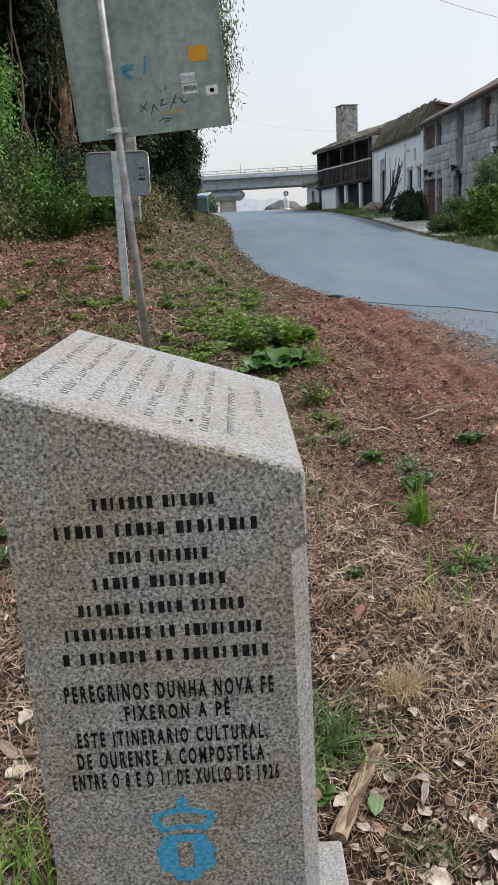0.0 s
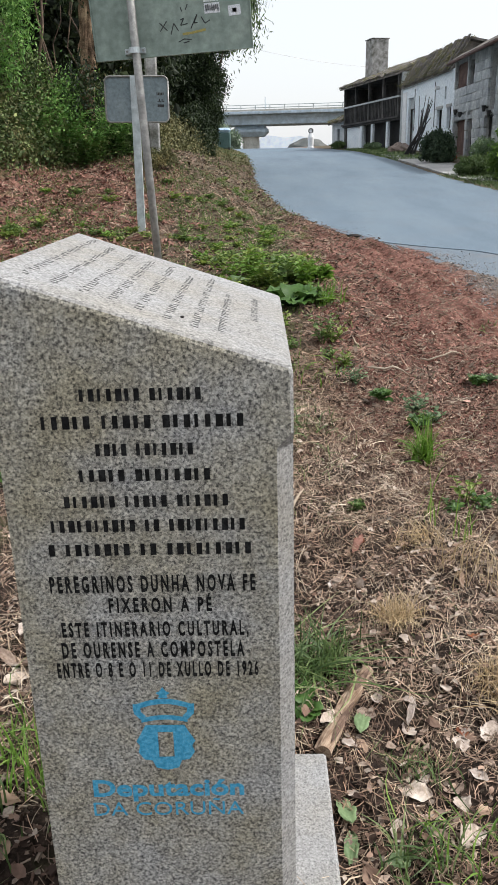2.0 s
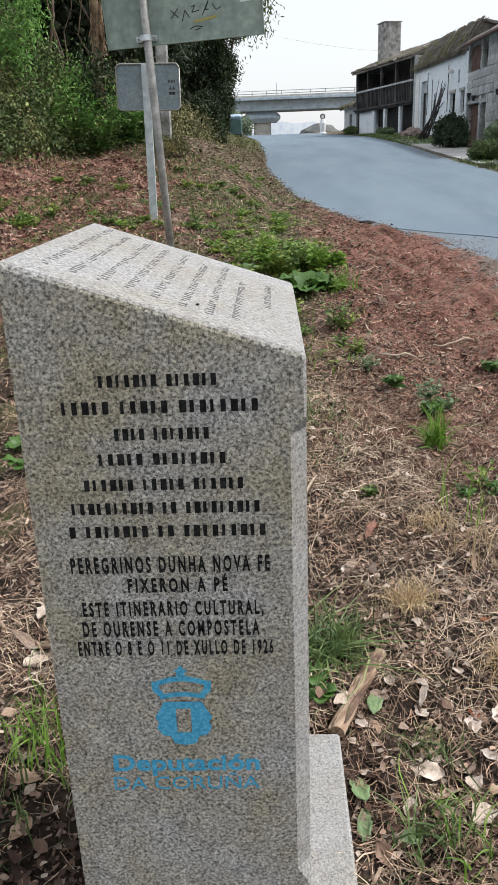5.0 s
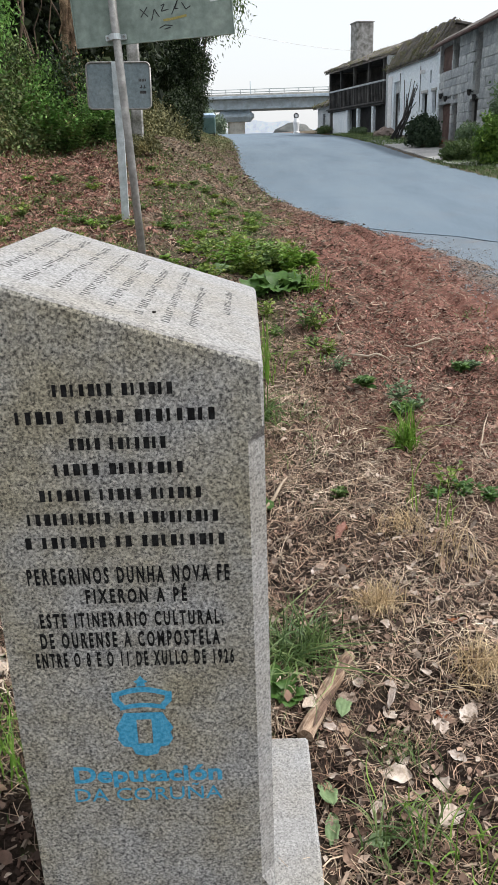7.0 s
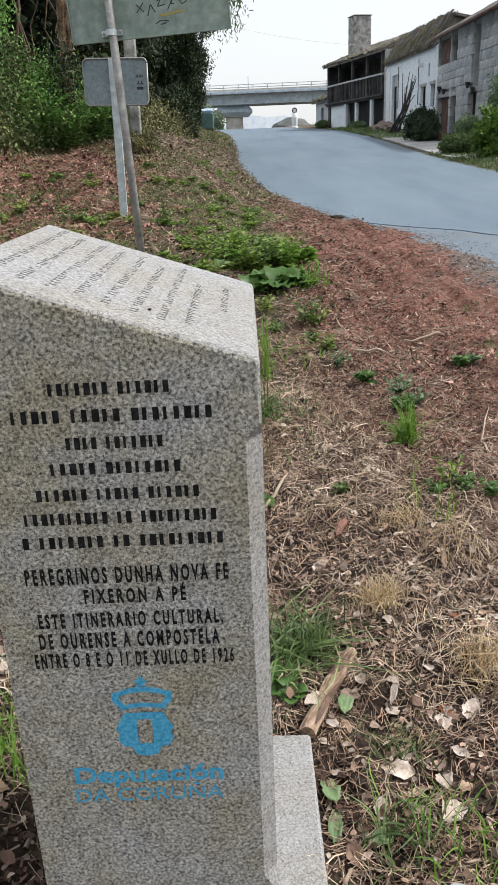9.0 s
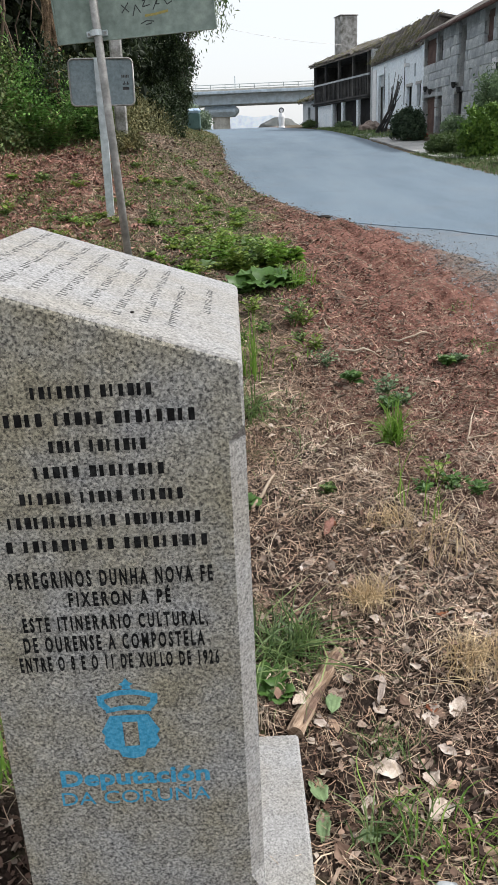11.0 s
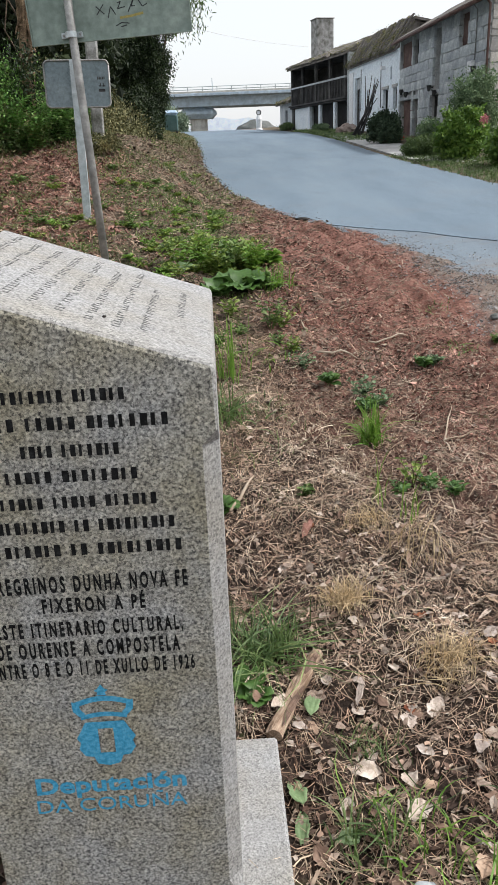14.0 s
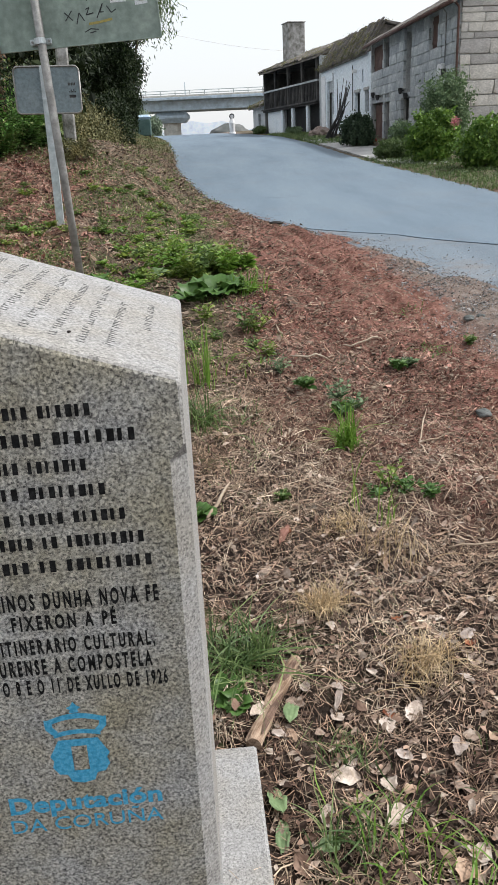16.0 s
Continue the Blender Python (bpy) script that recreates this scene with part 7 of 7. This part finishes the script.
# the leafy patch past the marker and the single plants round it
r = random.Random(77)
for k in range(30):
    px, py = 0.02 + r.gauss(0, 0.24), 7.15 + r.gauss(0, 0.34)
    herb((px, py), r.uniform(0.10, 0.34), r.randrange(3, 7), r.uniform(0.07, 0.13), (HERB, HERB, WEED, LIME_GRASS)[r.randrange(4)], "leafy yellow-green weed in the patch", 1000 + k, 0.55)
for k, (x, y, h, st, lf, m) in enumerate(((0.45, 5.06, 0.22, 8, 0.065, WEED), (0.53, 5.10, 0.15, 6, 0.06, HERB), (0.57, 4.50, 0.10, 6, 0.05, HERB), (0.60, 4.12, 0.13, 7, 0.045, GREY_LEAF), (0.47, 4.70, 0.09, 5, 0.05, WEED),
                                          (0.72, 3.74, 0.07, 6, 0.07, BROAD), (0.90, 3.48, 0.11, 7, 0.05, GREY_LEAF), (0.98, 3.36, 0.09, 6, 0.05, GREY_LEAF), (0.88, 3.28, 0.09, 5, 0.07, BROAD), (1.42, 4.00, 0.08, 9, 0.06, BROAD),
                                          (1.50, 4.04, 0.06, 7, 0.05, GREY_LEAF), (2.09, 4.48, 0.06, 8, 0.05, WEED), (1.00, 2.32, 0.09, 4, 0.06, BROAD), (0.86, 2.29, 0.07, 3, 0.055, BROAD), (0.93, 2.36, 0.14, 3, 0.045, HERB),
                                          (1.12, 2.26, 0.05, 5, 0.05, BROAD), (0.40, 2.32, 0.05, 4, 0.045, WEED), (0.20, 4.95, 0.10, 5, 0.06, WEED), (0.14, 5.45, 0.14, 6, 0.07, HERB), (0.02, 4.7, 0.10, 5, 0.06, WEED))):
    herb((x, y), h, st, lf, m, "small leafy weed in the dry litter", 1600 + k, 0.9, 4)
for k, (x, y, sx, sy, n) in enumerate(((-0.1, 8.6, 0.5, 0.6, 12), (-0.75, 6.6, 0.5, 0.5, 20), (0.05, 11.0, 0.35, 1.2, 12), (-1.9, 8.6, 0.5, 0.5, 8), (-3.1, 8.8, 0.35, 0.3, 16), (-2.6, 10.5, 0.6, 0.6, 6), (-0.5, 14.0, 0.4, 1.3, 8), (-0.25, 9.9, 0.3, 0.5, 10), (-0.35, 7.6, 0.5, 0.7, 16), (-0.9, 9.0, 0.5, 0.8, 14), (-0.6, 11.5, 0.6, 1.0, 12))):
    for j in range(n):
        herb((x + r.gauss(0, sx * 0.6), y + r.gauss(0, sy * 0.6)), r.uniform(0.04, 0.13), r.randrange(5, 9), r.uniform(0.045, 0.085), (WEED, HERB, LIME_GRASS, HERB)[r.randrange(4)], "leafy green weed among the wood chips", 2000 + k * 40 + j, 1.5, 3)

# the short broken branch by the plinth: split wood with bark left along one side
z_low, z_high = float(land(0.118, 0.795)) + 0.024, float(land(0.31, 1.15)) + 0.036
branch = empty("broken_branch", (0.118, 0.795, z_low), math.degrees(math.atan2(0.355, 0.185)))
tagged(branch, "short broken branch of split pale wood behind the plinth", "branch")
xs = np.linspace(0, 0.395, 22)
bm = tube([(x, 0.010 * math.sin(7 * x) + 0.003 * math.sin(40 * x), x / 0.395 * (z_high - z_low)) for x in xs], [0.0255 - 0.008 * x + 0.002 * math.sin(31 * x) for x in xs], 14)
for v in bm.verts:
    v.co.y += 0.004 * noise.noise(Vector((v.co.x * 6, v.co.y * 90, v.co.z * 90)))
    v.co.z += 0.005 * noise.noise(Vector((v.co.x * 5, v.co.y * 80, 7)))
    if v.co.x < 0.02 or v.co.x > 0.37:
        v.co.x += 0.012 * noise.noise(Vector((v.co.y * 120, v.co.z * 120, 2)))
part("wood", bm, SPLIT_WOOD, branch, "pale split wood")
for k in range(5):
    x0, L, a = (0.03, 0.17, 0.10, 0.26, 0.01)[k], (0.15, 0.18, 0.12, 0.12, 0.09)[k], (2.3, 0.5, 2.6, 2.0, 0.2)[k]
    bm = bmesh.new()
    prev = None
    for i in range(9):
        x = x0 + L * i / 8
        w = 0.35 * math.sin(math.pi * (i + 0.6) / 9.2) + 0.04
        yc, zc = 0.010 * math.sin(7 * x), x / 0.395 * (z_high - z_low)
        row = [bm.verts.new((x, yc + math.cos(b) * 0.0285, zc + math.sin(b) * 0.0285)) for b in (a - w, a - w / 3, a + w / 3, a + w)]
        if prev:
            for j in range(3):
                bm.faces.new((prev[j], prev[j + 1], row[j + 1], row[j]))
        prev = row
    part("bark", bm, ROUGH_BARK, branch, "dark bark left on the wood", True)


def leaf_sheet(seed, aspect):
    """One dry leaf: pointed, ruffled at the margin, creased along the midrib and curled; length 1 along x."""
    r = random.Random(seed)
    m, n = 12, 9
    curl, fold, twist, wave = r.uniform(-0.5, 0.9), r.uniform(0.05, 0.5), r.uniform(-0.5, 0.5), r.uniform(0.02, 0.06)
    widest, ph = r.uniform(0.35, 0.6), r.uniform(0, 6)
    V = []
    for i in range(m):
        s = i / (m - 1)
        q = s / widest * 0.5 if s < widest else 0.5 + (s - widest) / (1 - widest) * 0.5
        w = 0.5 * aspect * (math.sin(math.pi * (0.02 + 0.96 * q)) ** 0.75)
        for j in range(n):
            t = j / (n - 1) * 2 - 1
            edge = 1 + 0.10 * math.sin(19 * s + ph + (2 if t > 0 else 0)) + 0.06 * math.sin(41 * s + 2 * ph)
            y = t * w * edge
            z = fold * abs(y) + curl * (s - 0.5) ** 2 + twist * (s - 0.5) * y * 2 + wave * abs(t) ** 2 * math.sin(13 * s + ph + 3 * t) + 0.02 * math.sin(9 * t + 5 * s)
            V.append((s - 0.5, y, z))
    k = np.arange(m * n).reshape(m, n)
    F = np.stack([k[:-1, :-1], k[:-1, 1:], k[1:, 1:], k[1:, :-1]], -1).reshape(-1, 4)
    V = np.array(V)
    V[:, 2] -= V[:, 2].min()
    return V, F


def single_leaf(place, size, turn, mat, label, seed, name="dry_leaf", aspect=0.62, lift=0.008, group="fallen leaves"):
    V, F = leaf_sheet(seed, aspect)
    ob = sheet(name, V * size, F, mat, None, "", True)
    r = random.Random(seed + 5)
    ob.matrix_world = pose(place[0], place[1], float(land(*place)) + lift, r.uniform(-14, 14), r.uniform(-14, 14), turn)
    return tagged(ob, label, "leaf", group)


r = random.Random(14)
for k, (x, y, s, kind) in enumerate(((0.468, 1.69, 0.065, 0), (0.234, 1.717, 0.075, 0), (0.344, 1.645, 0.055, 0), (0.37, 0.66, 0.10, 0), (0.45, 1.32, 0.055, 0), (0.50, 0.62, 0.08, 0),
                                    (0.552, 0.86, 0.085, 0), (0.645, 0.885, 0.095, 0), (0.40, 0.92, 0.07, 0), (0.31, 1.02, 0.06, 0), (0.42, 1.02, 0.05, 0), (0.55, 1.08, 0.06, 0),
                                    (0.49, 0.50, 0.10, 0), (0.30, 0.52, 0.07, 0), (0.56, 0.70, 0.06, 0), (0.38, 2.0, 0.07, 1), (0.57, 0.92, 0.06, 1), (0.36, 1.72, 0.04, 1),
                                    (-0.92, 1.20, 0.13, 0), (-0.85, 1.36, 0.07, 0), (-0.80, 0.62, 0.09, 2), (-0.76, 0.44, 0.08, 2), (0.75, 1.75, 0.05, 0), (0.61, 0.29, 0.10, 2), (0.66, 0.33, 0.08, 0), (0.58, 0.33, 0.07, 2), (0.15, 0.92, 0.08, 0), (-0.95, 1.42, 0.10, 0),
                                    (0.85, 1.32, 0.07, 0), (0.12, 2.75, 0.05, 2), (0.17, 3.1, 0.05, 0), (0.70, 1.3, 0.05, 1), (0.92, 1.15, 0.06, 1), (0.20, 0.82, 0.06, 0))):
    mat = (DRY_LEAF, RED_LEAF, STRAW_OLD)[kind]
    single_leaf((x, y), s, r.uniform(0, 360), mat, ("curled pale dry leaf on the litter", "russet dry leaf on the litter", "curled tan dry leaf on the litter")[kind], 400 + k)
for k in range(84):
    x, y = r.uniform(0.18, 1.05), 0.26 + 1.8 * r.random() ** 1.4
    single_leaf((x, y), r.uniform(0.035, 0.075), r.uniform(0, 360), (DRY_LEAF, BROWN_LEAF, FIBRE, BROWN_LEAF, STRAW_OLD)[k % 5], ("curled pale dry leaf on the litter", "curled brown dry leaf on the litter")[k % 2], 500 + k, aspect=r.uniform(0.4, 0.75))
single_leaf((0.165, 0.60), 0.13, 100, PALE_GREEN, "wilted pale green leaf beside the plinth", 452, "green_leaf", 0.4)
single_leaf((0.17, 0.48), 0.12, 85, PALE_GREEN, "wilted pale green leaf beside the plinth", 453, "green_leaf", 0.35)
single_leaf((0.28, 0.42), 0.075, 20, PALE_GREEN, "fresh pale green fallen leaf", 450, "green_leaf")
single_leaf((0.25, 0.93), 0.14, 80, PALE_GREEN, "wilted green fallen leaf beside the branch", 451, "green_leaf", 0.35)
for k, (x, y, w, turn) in enumerate(((0.752, 1.69, 0.11, 80), (0.845, 1.59, 0.10, -20), (0.796, 1.35, 0.12, -25), (0.95, 1.32, 0.09, 40), (1.06, 1.93, 0.10, 10), (0.42, 0.98, 0.13, 70), (1.10, 1.50, 0.10, 60))):
    single_leaf((x, y), w, turn, (STRAW_OLD, DRY_LEAF)[k % 2], "narrow crescent-shaped dry leaf on the litter", 460 + k, "narrow_leaf", 0.2)
single_leaf((0.361, 1.97), 0.13, 65, CHIP_DARK, "long russet piece of bark on the litter", 470, "bark_flake", 0.28, 0.012)
single_leaf((-0.94, 1.25), 0.22, -20, BROWN_LEAF, "long grey-brown strip of bark beside the marker", 471, "bark_flake", 0.22, 0.012)
for k, (x, y, L, a) in enumerate(((0.027, 2.137, 0.35, 69), (0.50, 5.12, 0.28, 45), (0.74, 5.0, 0.18, 100), (0.42, 5.9, 0.18, 100), (1.22, 2.83, 0.50, 68), (1.22, 2.83, 0.22, 20), (1.20, 2.60, 0.24, 85), (1.06, 1.80, 0.34, 14), (-1.1, 2.9, 0.3, 40), (1.15, 4.6, 0.3, 5), (0.72, 4.35, 0.3, -12))):
    c, s = math.cos(radians(a)), math.sin(radians(a))
    pts = [(x + c * L * t, y + s * L * t + 0.015 * math.sin(5 * t + k), float(land(x + c * L * t, y + s * L * t)) + 0.030) for t in np.linspace(0, 1, 6)]
    w = 0.45 if 4 <= k <= 7 else 0.8
    ob = part("twig", tube(pts, [0.009 * w, 0.011 * w, 0.010 * w, 0.010 * w, 0.008 * w, 0.004 * w], 6), STRAW, None, "", True)
    tagged(ob, "pale dead twig lying on the litter", "twig", "twigs on the verge")
for k, (x, y, L, a) in enumerate(((1.03, 3.59, 0.60, -2), (1.40, 3.25, 0.22, -25), (0.62, 3.92, 0.30, -35), (0.88, 6.0, 0.35, 2), (1.0, 5.6, 0.3, -3))):
    c, s = math.cos(radians(a)), math.sin(radians(a))
    pts = [(x + c * L * t, y + s * L * t + 0.02 * math.sin(6 * t + k), float(land(x + c * L * t, y + s * L * t)) + 0.014) for t in np.linspace(0, 1, 8)]
    ob = part("dark_twig", tube(pts, [0.005, 0.007, 0.006, 0.006, 0.005, 0.005, 0.004, 0.002], 6), ROUGH_BARK, None, "", True)
    tagged(ob, "thin dark twig lying on the chips", "twig", "twigs on the verge")
# lumps of clay by the tyre-marked dirt
for k, (x, y, s) in enumerate(((1.36, 10.66, 0.10), (2.30, 5.1, 0.045), (2.42, 5.15, 0.035), (1.72, 3.18, 0.045), (0.44, 0.225, 0.045))):
    bm = bmesh.new()
    bmesh.ops.create_icosphere(bm, subdivisions=3, radius=s)
    for v in bm.verts:
        v.co *= 1 + 0.3 * noise.noise(v.co / s * 1.3 + Vector((k, 0, 0))) + 0.08 * noise.noise(v.co / s * 5)
        v.co.z *= 0.25 if k == 0 else 0.55
    ob = part("stone", bm, (TAR, MOUND, MOUND, MOUND, STONE)[k], None)
    ob.location = (x, y, max(float(land(x, y)), float(rise(y))) + s * 0.25)
    tagged(ob, "rough dark stone at the asphalt edge", "stone", "stones on the verge")
